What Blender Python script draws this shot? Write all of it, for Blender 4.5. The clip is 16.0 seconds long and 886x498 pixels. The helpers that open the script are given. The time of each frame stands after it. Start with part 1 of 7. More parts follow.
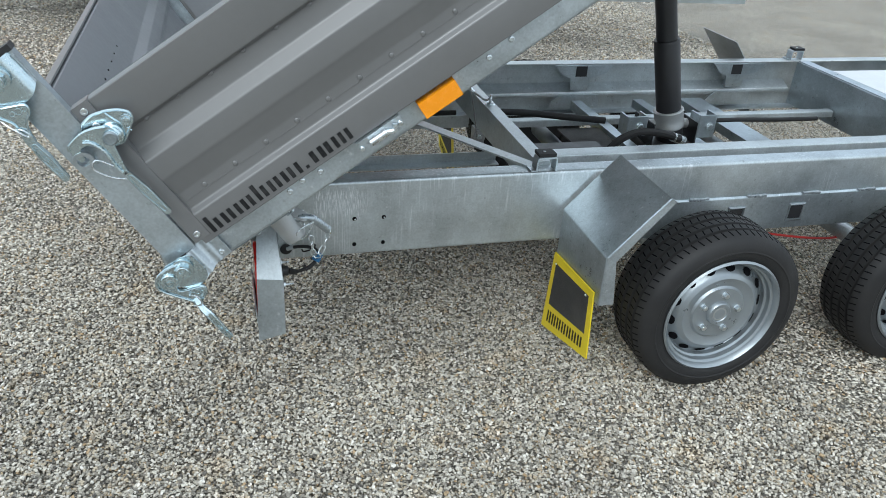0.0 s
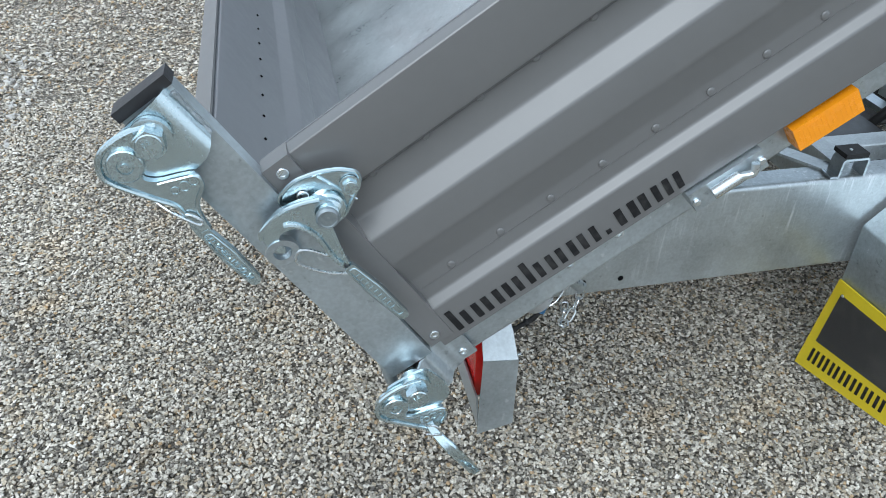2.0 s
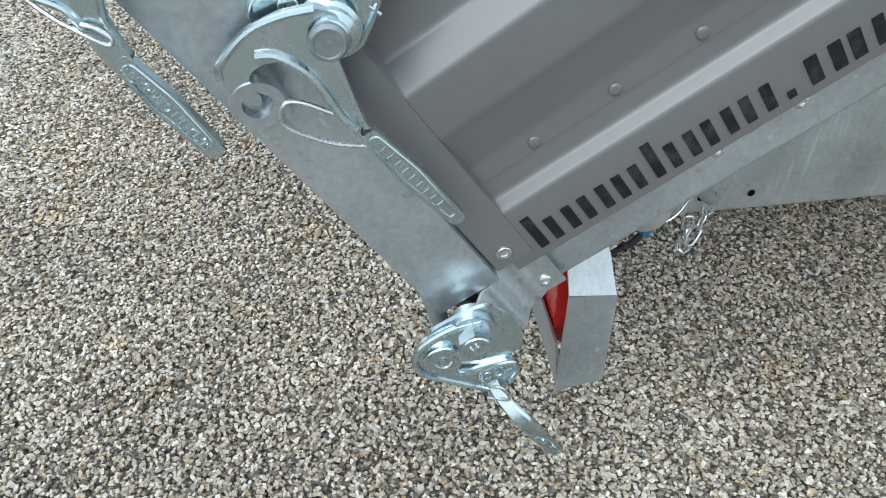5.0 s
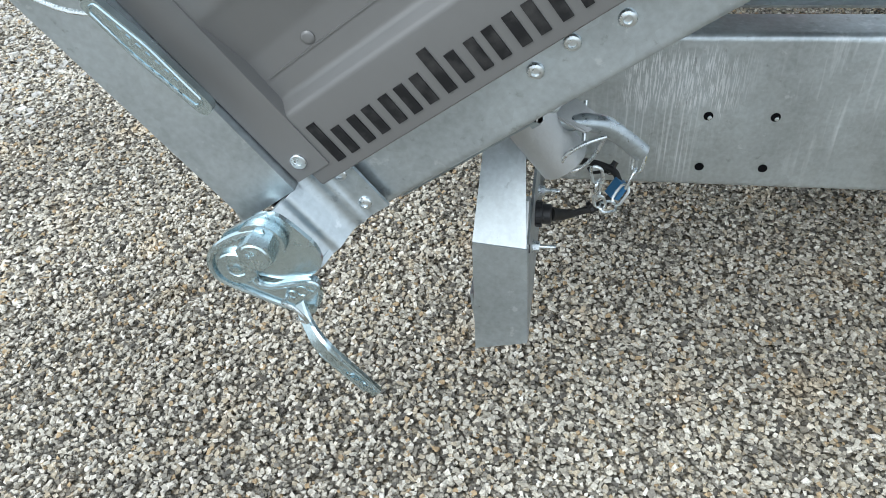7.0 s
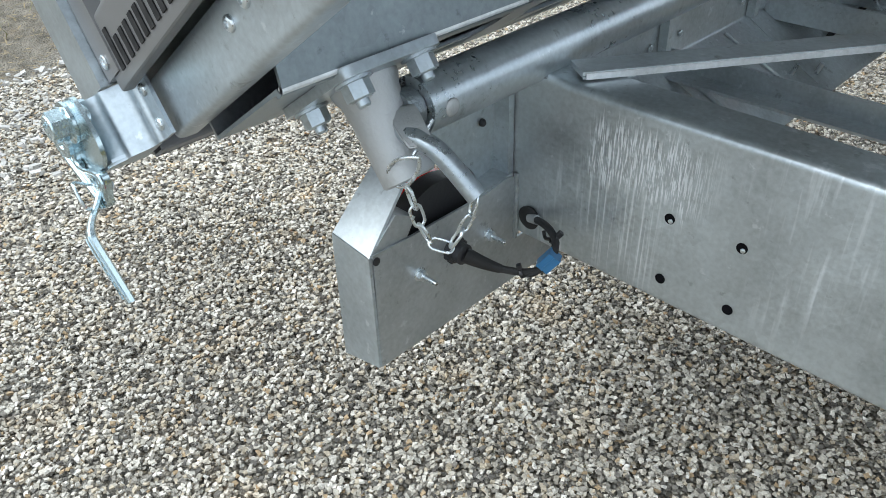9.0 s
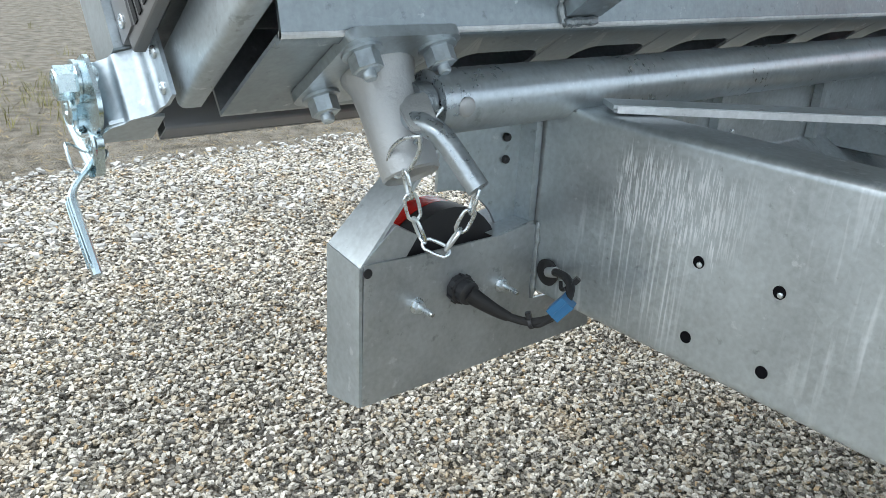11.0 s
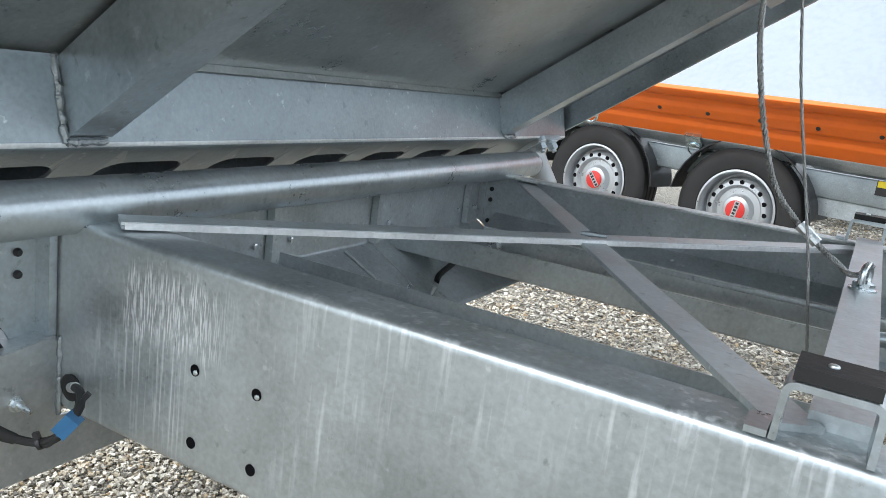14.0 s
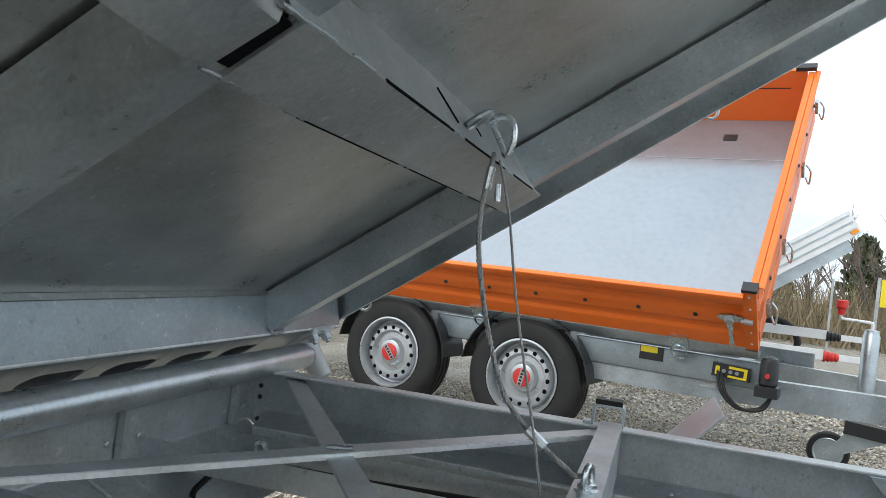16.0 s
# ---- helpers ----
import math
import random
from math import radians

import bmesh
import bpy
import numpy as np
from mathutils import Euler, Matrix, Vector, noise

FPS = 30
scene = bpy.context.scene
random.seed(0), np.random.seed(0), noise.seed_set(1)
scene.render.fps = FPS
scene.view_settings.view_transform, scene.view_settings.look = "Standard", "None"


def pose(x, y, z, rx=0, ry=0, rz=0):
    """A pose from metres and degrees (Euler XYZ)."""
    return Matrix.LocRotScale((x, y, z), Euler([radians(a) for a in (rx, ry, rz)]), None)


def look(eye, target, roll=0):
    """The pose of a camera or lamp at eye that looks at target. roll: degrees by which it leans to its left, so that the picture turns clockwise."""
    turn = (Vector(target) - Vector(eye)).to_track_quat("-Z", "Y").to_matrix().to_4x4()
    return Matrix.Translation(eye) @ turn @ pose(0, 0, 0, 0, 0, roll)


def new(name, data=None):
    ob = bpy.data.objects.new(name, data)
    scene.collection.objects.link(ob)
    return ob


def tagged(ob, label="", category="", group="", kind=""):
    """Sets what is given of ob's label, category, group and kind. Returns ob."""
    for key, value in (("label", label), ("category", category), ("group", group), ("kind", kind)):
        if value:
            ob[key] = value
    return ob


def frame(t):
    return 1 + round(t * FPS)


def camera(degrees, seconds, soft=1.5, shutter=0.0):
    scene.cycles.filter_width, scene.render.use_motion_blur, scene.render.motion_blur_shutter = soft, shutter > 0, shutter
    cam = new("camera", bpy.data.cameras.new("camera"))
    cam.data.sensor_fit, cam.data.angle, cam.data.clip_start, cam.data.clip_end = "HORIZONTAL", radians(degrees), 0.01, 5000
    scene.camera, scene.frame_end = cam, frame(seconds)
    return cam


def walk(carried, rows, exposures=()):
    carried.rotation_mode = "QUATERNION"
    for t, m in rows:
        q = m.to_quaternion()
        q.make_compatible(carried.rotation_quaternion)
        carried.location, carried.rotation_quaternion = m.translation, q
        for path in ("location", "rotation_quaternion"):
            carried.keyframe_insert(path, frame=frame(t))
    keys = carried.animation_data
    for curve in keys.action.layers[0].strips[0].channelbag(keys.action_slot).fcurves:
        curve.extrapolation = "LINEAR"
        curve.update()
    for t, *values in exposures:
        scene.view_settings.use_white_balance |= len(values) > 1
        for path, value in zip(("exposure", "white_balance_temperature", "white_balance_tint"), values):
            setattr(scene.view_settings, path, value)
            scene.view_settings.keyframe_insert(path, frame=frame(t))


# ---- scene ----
cam = camera(59.47, 16.0, soft=0.6)
PATH = [
    (0, (-0.3275, -1.9357, 1.499), (0.1863, -0.2636, 0.5294), 4.22),
    (0.5, (-0.3917, -1.7586, 1.4715), (0.0694, -0.1361, 0.3969), 4.94),
    (1, (-0.5212, -1.5578, 1.4675), (-0.0567, 0.0057, 0.31), 3.96),
    (1.5, (-0.5741, -1.3913, 1.446), (-0.1274, 0.1678, 0.2757), 3.26),
    (2, (-0.5809, -1.1899, 1.4191), (-0.214, 0.3927, 0.2526), 1.49),
    (2.5, (-0.5863, -1.0565, 1.3846), (-0.277, 0.5331, 0.2109), 1.5),
    (3, (-0.6095, -0.9352, 1.3326), (-0.3034, 0.6288, 0.1242), 1.29),
    (3.5, (-0.6195, -0.87, 1.2662), (-0.3029, 0.6794, 0.0417), 0.39),
    (4, (-0.6133, -0.8486, 1.2089), (-0.3138, 0.675, -0.0517), 1.57),
    (4.5, (-0.5945, -0.867, 1.1784), (-0.3123, 0.6442, -0.1009), 0.48),
    (5, (-0.5279, -0.9292, 1.1585), (-0.3435, 0.5793, -0.1416), -0.81),
    (5.2, (-0.4825, -0.9639, 1.1564), (-0.3698, 0.5539, -0.1412), -2.12),
    (7.3, (-0.0776, -0.9018, 1.0645), (-0.5357, 0.5232, -0.262), -4.93),
    (7.5, (0.001, -0.8907, 1.0659), (-0.5727, 0.5034, -0.2484), -4.67),
    (8, (0.203, -0.8664, 1.0683), (-0.6446, 0.4414, -0.1852), -4.23),
    (8.5, (0.3025, -0.7791, 1.0232), (-0.7321, 0.4421, -0.1762), -2.83),
    (9, (0.337, -0.6695, 0.9622), (-0.8431, 0.4663, -0.1857), -2.03),
    (9.5, (0.367, -0.6266, 0.8528), (-0.994, 0.4946, -0.0909), -0.21),
    (9.7, (0.3644, -0.6154, 0.8124), (-1.0387, 0.5042, -0.0694), -0.19),
    (11.8, (0.44, -0.6384, 0.7699), (-1.0073, 0.5688, 0.1005), 4.05),
    (12, (0.4583, -0.629, 0.7793), (-0.9518, 0.6322, 0.1304), 4.55),
    (12.5, (0.4951, -0.6102, 0.7932), (-0.7934, 0.7977, 0.1953), 6.16),
    (13, (0.513, -0.5921, 0.8099), (-0.6679, 0.9209, 0.2475), 6.78),
    (13.3, (0.5192, -0.5675, 0.8311), (-0.6111, 0.984, 0.2695), 8.05),
    (13.5, (0.5302, -0.5713, 0.8136), (-0.5239, 1.0518, 0.3092), 7.28),
    (14, (0.5585, -0.544, 0.8241), (-0.3611, 1.1768, 0.385), 7.51),
    (14.5, (0.5883, -0.5178, 0.8478), (-0.154, 1.3092, 0.5147), 8.54),
    (15, (0.6192, -0.5124, 0.8804), (-0.0137, 1.3763, 0.7009), 9.94),
    (15.5, (0.6357, -0.5109, 0.9029), (0.0162, 1.3906, 0.8744), 7.95),
    (16, (0.643, -0.5086, 0.9113), (0.0941, 1.4144, 0.9394), 6.6),
]
walk(cam, [(t, look(eye, target, roll)) for t, eye, target, roll in PATH], exposures=((0, 0.48, 5980, 4), (1, 0.47, 5920, 4), (2.5, 0.5, 5750, 5), (3.5, 0.46, 5720, 5), (5, 0.54, 6050, 4), (8, 0.8, 6050, 5), (13, 1.08, 6170, 6), (14.3, 1.12, 6250, 7), (15, 0.88, 6280, 6), (16, 0.64, 6300, 6)))

# ---- world and light ----
SUN_EL, SUN_AZ = 44.0, 208.0          # degrees; azimuth counted from +y towards +x
world = bpy.data.worlds.new("overcast_sky")
scene.world = world
world.use_nodes = True
wn, wl = world.node_tree.nodes, world.node_tree.links
bg = wn["Background"]
sky = wn.new("ShaderNodeTexSky")
sky.sky_type, sky.sun_disc = "NISHITA", False
sky.sun_elevation, sky.sun_rotation = radians(SUN_EL), radians(SUN_AZ)
wtc = wn.new("ShaderNodeTexCoord")
wmap = wn.new("ShaderNodeMapping")
wmap.inputs["Scale"].default_value = (1.0, 1.0, 2.6)
wno = wn.new("ShaderNodeTexNoise")
wno.inputs["Scale"].default_value, wno.inputs["Detail"].default_value = 2.1, 5
wra = wn.new("ShaderNodeValToRGB")
wra.color_ramp.elements[0].position, wra.color_ramp.elements[0].color = 0.36, (6.6, 7.5, 8.6, 1)
wra.color_ramp.elements[1].position, wra.color_ramp.elements[1].color = 0.56, (10.2, 10.3, 10.5, 1)
wmix = wn.new("ShaderNodeMix")
wmix.data_type = "RGBA"
wmix.inputs["Factor"].default_value = 0.86
wl.new(wtc.outputs["Generated"], wmap.inputs["Vector"])
wl.new(wmap.outputs["Vector"], wno.inputs["Vector"])
wl.new(wno.outputs["Fac"], wra.inputs["Fac"])
wl.new(sky.outputs["Color"], wmix.inputs["A"])
wl.new(wra.outputs["Color"], wmix.inputs["B"])
# an overcast dome is brighter overhead than at the horizon
wsep = wn.new("ShaderNodeSeparateXYZ")
wgr = wn.new("ShaderNodeMapRange")
wgr.inputs["From Min"].default_value, wgr.inputs["From Max"].default_value = 0.0, 1.0
wgr.inputs["To Min"].default_value, wgr.inputs["To Max"].default_value = 0.86, 1.32
wsc = wn.new("ShaderNodeVectorMath")
wsc.operation = "SCALE"
wl.new(wtc.outputs["Generated"], wsep.inputs[0])
wl.new(wsep.outputs["Z"], wgr.inputs["Value"])
wl.new(wmix.outputs["Result"], wsc.inputs[0])
wl.new(wgr.outputs["Result"], wsc.inputs["Scale"])
wl.new(wsc.outputs["Vector"], bg.inputs["Color"])
bg.inputs["Strength"].default_value = 0.1
sun = new("sun", bpy.data.lights.new("sun", "SUN"))
sun.data.energy, sun.data.angle, sun.data.color = 1.15, radians(38), (1.0, 0.97, 0.93)
_el, _az = radians(SUN_EL), radians(SUN_AZ)
sun.matrix_world = look((math.sin(_az) * math.cos(_el) * 20, math.cos(_az) * math.cos(_el) * 20, math.sin(_el) * 20), (0, 0, 0))


# ---- materials ----
def material(name, color, rough=0.5, metal=0.0, var=0.12, scale=8.0, bump=0.0, bump_scale=60.0, rvar=0.1, stretch=(1, 1, 1), spec=0.5,
             tint=None, tint_amount=0.0, tint_scale=3.0, random_object=0.0, random_island=0.0):
    """A surface with colour and gloss that vary at two scales, an optional second tint in blotches, and fine relief."""
    m = bpy.data.materials.new(name)
    m.use_nodes = True
    n, l = m.node_tree.nodes, m.node_tree.links
    b = n["Principled BSDF"]
    b.inputs["Metallic"].default_value = metal
    b.inputs["Specular IOR Level"].default_value = spec
    tc = n.new("ShaderNodeTexCoord")
    mp = n.new("ShaderNodeMapping")
    mp.inputs["Scale"].default_value = stretch
    l.new(tc.outputs["Object"], mp.inputs["Vector"])

    def noise_at(s, detail=4):
        t = n.new("ShaderNodeTexNoise")
        t.inputs["Scale"].default_value, t.inputs["Detail"].default_value = s, detail
        l.new(mp.outputs["Vector"], t.inputs["Vector"])
        return t.outputs["Fac"]

    def math_node(op, a, c):
        t = n.new("ShaderNodeMath")
        t.operation = op
        for i, v in enumerate((a, c)):
            if isinstance(v, (int, float)):
                t.inputs[i].default_value = v
            else:
                l.new(v, t.inputs[i])
        return t.outputs[0]

    big, small = noise_at(scale), noise_at(scale * 9)
    f = math_node("ADD", math_node("MULTIPLY", big, 0.65), math_node("MULTIPLY", small, 0.35))
    if random_object or random_island:
        src = n.new("ShaderNodeObjectInfo").outputs["Random"] if random_object else n.new("ShaderNodeNewGeometry").outputs["Random Per Island"]
        f = math_node("ADD", f, math_node("MULTIPLY", math_node("SUBTRACT", src, 0.5), random_object or random_island))
    mr = n.new("ShaderNodeMapRange")
    mr.inputs["From Min"].default_value, mr.inputs["From Max"].default_value = 0.25, 0.75
    mr.inputs["To Min"].default_value, mr.inputs["To Max"].default_value = 1 - var, 1 + var
    l.new(f, mr.inputs["Value"])
    base = n.new("ShaderNodeRGB")
    base.outputs[0].default_value = (*color, 1)
    col = base.outputs[0]
    if tint:
        mx = n.new("ShaderNodeMix")
        mx.data_type = "RGBA"
        t2 = n.new("ShaderNodeMapRange")
        t2.inputs["From Min"].default_value, t2.inputs["From Max"].default_value = 0.45, 0.7
        t2.inputs["To Max"].default_value = tint_amount
        l.new(noise_at(tint_scale, 6), t2.inputs["Value"])
        l.new(t2.outputs["Result"], mx.inputs["Factor"])
        l.new(col, mx.inputs["A"])
        mx.inputs["B"].default_value = (*tint, 1)
        col = mx.outputs["Result"]
    sc = n.new("ShaderNodeVectorMath")
    sc.operation = "SCALE"
    l.new(col, sc.inputs[0])
    l.new(mr.outputs["Result"], sc.inputs["Scale"])
    l.new(sc.outputs["Vector"], b.inputs["Base Color"])
    rr = n.new("ShaderNodeMapRange")
    rr.inputs["From Min"].default_value, rr.inputs["From Max"].default_value = 0.3, 0.7
    rr.inputs["To Min"].default_value, rr.inputs["To Max"].default_value = max(rough - rvar, 0.03), min(rough + rvar, 1)
    l.new(f, rr.inputs["Value"])
    l.new(rr.outputs["Result"], b.inputs["Roughness"])
    if bump:
        bp = n.new("ShaderNodeBump")
        bp.inputs["Strength"].default_value, bp.inputs["Distance"].default_value = min(bump, 1.0), 0.002
        l.new(noise_at(bump_scale, 3), bp.inputs["Height"])
        l.new(bp.outputs["Normal"], b.inputs["Normal"])
    return m


def galvanised(name, color, rough, streak=0.0, spangle=70.0, metal=0.82):
    """Hot-dip zinc: crystal patches, cloudy dull areas, optional white runs downwards."""
    m = bpy.data.materials.new(name)
    m.use_nodes = True
    n, l = m.node_tree.nodes, m.node_tree.links
    b = n["Principled BSDF"]
    b.inputs["Metallic"].default_value = metal
    tc = n.new("ShaderNodeTexCoord")
    vo = n.new("ShaderNodeTexVoronoi")
    vo.inputs["Scale"].default_value = spangle
    cloud = n.new("ShaderNodeTexNoise")
    cloud.inputs["Scale"].default_value, cloud.inputs["Detail"].default_value = 7.0, 6
    fine = n.new("ShaderNodeTexNoise")
    fine.inputs["Scale"].default_value, fine.inputs["Detail"].default_value = 160, 3
    for t in (vo, cloud, fine):
        l.new(tc.outputs["Object"], t.inputs["Vector"])
    bw = n.new("ShaderNodeRGBToBW")
    l.new(vo.outputs["Color"], bw.inputs["Color"])

    def mth(op, a, c):
        t = n.new("ShaderNodeMath")
        t.operation = op
        for i, v in enumerate((a, c)):
            if isinstance(v, (int, float)):
                t.inputs[i].default_value = v
            else:
                l.new(v, t.inputs[i])
        return t.outputs[0]

    f = mth("ADD", mth("MULTIPLY", bw.outputs[0], 0.08), mth("ADD", mth("MULTIPLY", cloud.outputs["Fac"], 0.62), mth("MULTIPLY", fine.outputs["Fac"], 0.30)))
    mr = n.new("ShaderNodeMapRange")
    mr.inputs["From Min"].default_value, mr.inputs["From Max"].default_value = 0.3, 0.7
    mr.inputs["To Min"].default_value, mr.inputs["To Max"].default_value = 0.69, 1.27
    l.new(f, mr.inputs["Value"])
    sc = n.new("ShaderNodeVectorMath")
    sc.operation = "SCALE"
    sc.inputs[0].default_value = color
    l.new(mr.outputs["Result"], sc.inputs["Scale"])
    col = sc.outputs["Vector"]
    # pale flecks of matt zinc and small dull spots
    spot = n.new("ShaderNodeTexNoise")
    spot.inputs["Scale"].default_value, spot.inputs["Detail"].default_value, spot.inputs["Roughness"].default_value = 48, 7, 0.62
    l.new(tc.outputs["Object"], spot.inputs["Vector"])
    for a, c, hi, shade in ((0.635, 0.70, 0.42, (0.80, 0.83, 0.85, 1)), (0.375, 0.31, 0.50, tuple(v * 0.45 for v in color) + (1,))):
        k = n.new("ShaderNodeMapRange")
        k.inputs["From Min"].default_value, k.inputs["From Max"].default_value, k.inputs["To Max"].default_value = a, c, hi
        l.new(spot.outputs["Fac"], k.inputs["Value"])
        fl = n.new("ShaderNodeMix")
        fl.data_type = "RGBA"
        l.new(k.outputs["Result"], fl.inputs["Factor"])
        l.new(col, fl.inputs["A"])
        fl.inputs["B"].default_value = shade
        col = fl.outputs["Result"]
    r0 = mth("ADD", mth("MULTIPLY", f, 0.45), rough - 0.22)
    if streak:
        def grain(sx, sz, detail=3):
            mp = n.new("ShaderNodeMapping")
            mp.inputs["Scale"].default_value = (sx, sx, sz)
            l.new(tc.outputs["Object"], mp.inputs["Vector"])
            t = n.new("ShaderNodeTexNoise")
            t.inputs["Scale"].default_value, t.inputs["Detail"].default_value = 1.0, detail
            l.new(mp.outputs["Vector"], t.inputs["Vector"])
            return t.outputs["Fac"]

        def ramp(v, a, c, hi=1.0):
            t = n.new("ShaderNodeMapRange")
            t.inputs["From Min"].default_value, t.inputs["From Max"].default_value = a, c
            t.inputs["To Max"].default_value = hi
            l.new(v, t.inputs["Value"])
            return t.outputs["Result"]

        sx = n.new("ShaderNodeSeparateXYZ")
        l.new(tc.outputs["Object"], sx.inputs[0])
        wob = mth("MULTIPLY", grain(14, 8, 2), 0.06)
        px, pz = mth("ADD", sx.outputs["X"], wob), mth("ADD", sx.outputs["Z"], mth("MULTIPLY", grain(110, 0.5, 2), 0.07))
        # short dense runs in one patch near the beam's end, long thin ones below them
        dense = mth("MULTIPLY", mth("MULTIPLY", ramp(px, -0.085, -0.07), ramp(px, 0.075, 0.04)), mth("MULTIPLY", ramp(pz, 0.535, 0.555), ramp(pz, 0.63, 0.61)))
        below = mth("MULTIPLY", mth("MULTIPLY", ramp(px, -0.085, -0.07), ramp(px, 0.045, 0.0)), mth("MULTIPLY", ramp(pz, 0.41, 0.46), ramp(pz, 0.57, 0.55)))
        short = mth("MULTIPLY", mth("MULTIPLY", ramp(grain(520, 34, 5), 0.485, 0.56), dense), streak * 0.72)
        long = mth("MULTIPLY", mth("MULTIPLY", ramp(grain(260, 6, 4), 0.52, 0.62), below), streak * 0.45)
        faint = mth("MULTIPLY", mth("MULTIPLY", ramp(grain(120, 9), 0.55, 0.68), ramp(grain(4.5, 4.5, 2), 0.48, 0.62)), streak * 0.4)
        mx = n.new("ShaderNodeMix")
        mx.data_type = "RGBA"
        oxide = mth("MAXIMUM", mth("MAXIMUM", short, long), faint)
        l.new(oxide, mx.inputs["Factor"])
        # the white zinc bloom is matt, not metallic
        l.new(mth("MULTIPLY", mth("SUBTRACT", 1.0, oxide), metal), b.inputs["Metallic"])
        l.new(col, mx.inputs["A"])
        mx.inputs["B"].default_value = (0.88, 0.90, 0.92, 1)
        col = mx.outputs["Result"]
    l.new(col, b.inputs["Base Color"])
    l.new(r0, b.inputs["Roughness"])
    bp = n.new("ShaderNodeBump")
    bp.inputs["Strength"].default_value, bp.inputs["Distance"].default_value = 0.12, 0.002
    l.new(f, bp.inputs["Height"])
    l.new(bp.outputs["Normal"], b.inputs["Normal"])
    return m


def gravel_material(name, cells):
    """Grey, white and tan stones: a colour for each stone, or for each cell of the far sheet."""
    m = bpy.data.materials.new(name)
    m.use_nodes = True
    n, l = m.node_tree.nodes, m.node_tree.links
    b = n["Principled BSDF"]
    b.inputs["Roughness"].default_value = 0.85
    tc = n.new("ShaderNodeTexCoord")
    ramp = n.new("ShaderNodeValToRGB")
    ramp.color_ramp.interpolation = "CONSTANT" if not cells else "LINEAR"
    stops = [(0.0, (0.14, 0.133, 0.122)), (0.08, (0.28, 0.265, 0.235)), (0.20, (0.42, 0.397, 0.345)), (0.33, (0.52, 0.462, 0.365)), (0.46, (0.56, 0.54, 0.49)),
             (0.62, (0.65, 0.62, 0.555)), (0.78, (0.75, 0.725, 0.665)), (0.91, (0.46, 0.35, 0.22)), (0.95, (0.82, 0.805, 0.765))]
    el = ramp.color_ramp.elements
    while len(el) < len(stops):
        el.new(0.5)
    for e, (p, c) in zip(el, stops):
        g = 0.82 if cells else 0.90
        e.position, e.color = p, (c[0] * 1.03 * g, c[1] * g, c[2] * 0.95 * g, 1)
    noise_b = n.new("ShaderNodeTexNoise")
    noise_b.inputs["Scale"].default_value = 1.7
    l.new(tc.outputs["Object"], noise_b.inputs["Vector"])
    fine = n.new("ShaderNodeTexNoise")
    fine.inputs["Scale"].default_value, fine.inputs["Detail"].default_value = 260, 3
    l.new(tc.outputs["Object"], fine.inputs["Vector"])
    if cells:
        vo = n.new("ShaderNodeTexVoronoi")
        vo.inputs["Scale"].default_value = 115
        l.new(tc.outputs["Object"], vo.inputs["Vector"])
        bw = n.new("ShaderNodeRGBToBW")
        l.new(vo.outputs["Color"], bw.inputs["Color"])
        src = bw.outputs[0]
        gap_shade = n.new("ShaderNodeMapRange")
        gap_shade.inputs["From Min"].default_value, gap_shade.inputs["From Max"].default_value = 0.32, 0.62
        gap_shade.inputs["To Min"].default_value, gap_shade.inputs["To Max"].default_value = 1.25, 0.40
        l.new(vo.outputs["Distance"], gap_shade.inputs["Value"])
        bp = n.new("ShaderNodeBump")
        bp.invert = True
        bp.inputs["Strength"].default_value, bp.inputs["Distance"].default_value = 1.0, 0.012
        l.new(vo.outputs["Distance"], bp.inputs["Height"])
        l.new(bp.outputs["Normal"], b.inputs["Normal"])
    else:
        src = n.new("ShaderNodeNewGeometry").outputs["Random Per Island"]
        bp = n.new("ShaderNodeBump")
        bp.inputs["Strength"].default_value, bp.inputs["Distance"].default_value = 0.35, 0.001
        l.new(fine.outputs["Fac"], bp.inputs["Height"])
        l.new(bp.outputs["Normal"], b.inputs["Normal"])
    l.new(src, ramp.inputs["Fac"])
    mr = n.new("ShaderNodeMapRange")
    mr.inputs["From Min"].default_value, mr.inputs["From Max"].default_value = 0.3, 0.7
    mr.inputs["To Min"].default_value, mr.inputs["To Max"].default_value = 0.80 if not cells else 0.70, 1.08 if not cells else 0.98
    l.new(noise_b.outputs["Fac"], mr.inputs["Value"])
    mr2 = n.new("ShaderNodeMapRange")
    mr2.inputs["From Min"].default_value, mr2.inputs["From Max"].default_value = 0.3, 0.7
    mr2.inputs["To Min"].default_value, mr2.inputs["To Max"].default_value = 0.74, 1.22
    l.new(fine.outputs["Fac"], mr2.inputs["Value"])
    mu = n.new("ShaderNodeMath")
    mu.operation = "MULTIPLY"
    l.new(mr.outputs["Result"], mu.inputs[0])
    l.new(mr2.outputs["Result"], mu.inputs[1])
    sc = n.new("ShaderNodeVectorMath")
    sc.operation = "SCALE"
    l.new(ramp.outputs["Color"], sc.inputs[0])
    l.new(mu.outputs[0], sc.inputs["Scale"])
    col = sc.outputs["Vector"]
    if cells:
        # shade in the gaps between the far stones, painted into the colour
        gap = n.new("ShaderNodeVectorMath")
        gap.operation = "SCALE"
        l.new(col, gap.inputs[0])
        l.new(gap_shade.outputs["Result"], gap.inputs["Scale"])
        col = gap.outputs["Vector"]
        # bare soil past the gravel's rear edge
        sep = n.new("ShaderNodeSeparateXYZ")
        l.new(tc.outputs["Object"], sep.inputs[0])
        edge = n.new("ShaderNodeTexNoise")
        edge.inputs["Scale"].default_value, edge.inputs["Detail"].default_value = 2.5, 6
        l.new(tc.outputs["Object"], edge.inputs["Vector"])
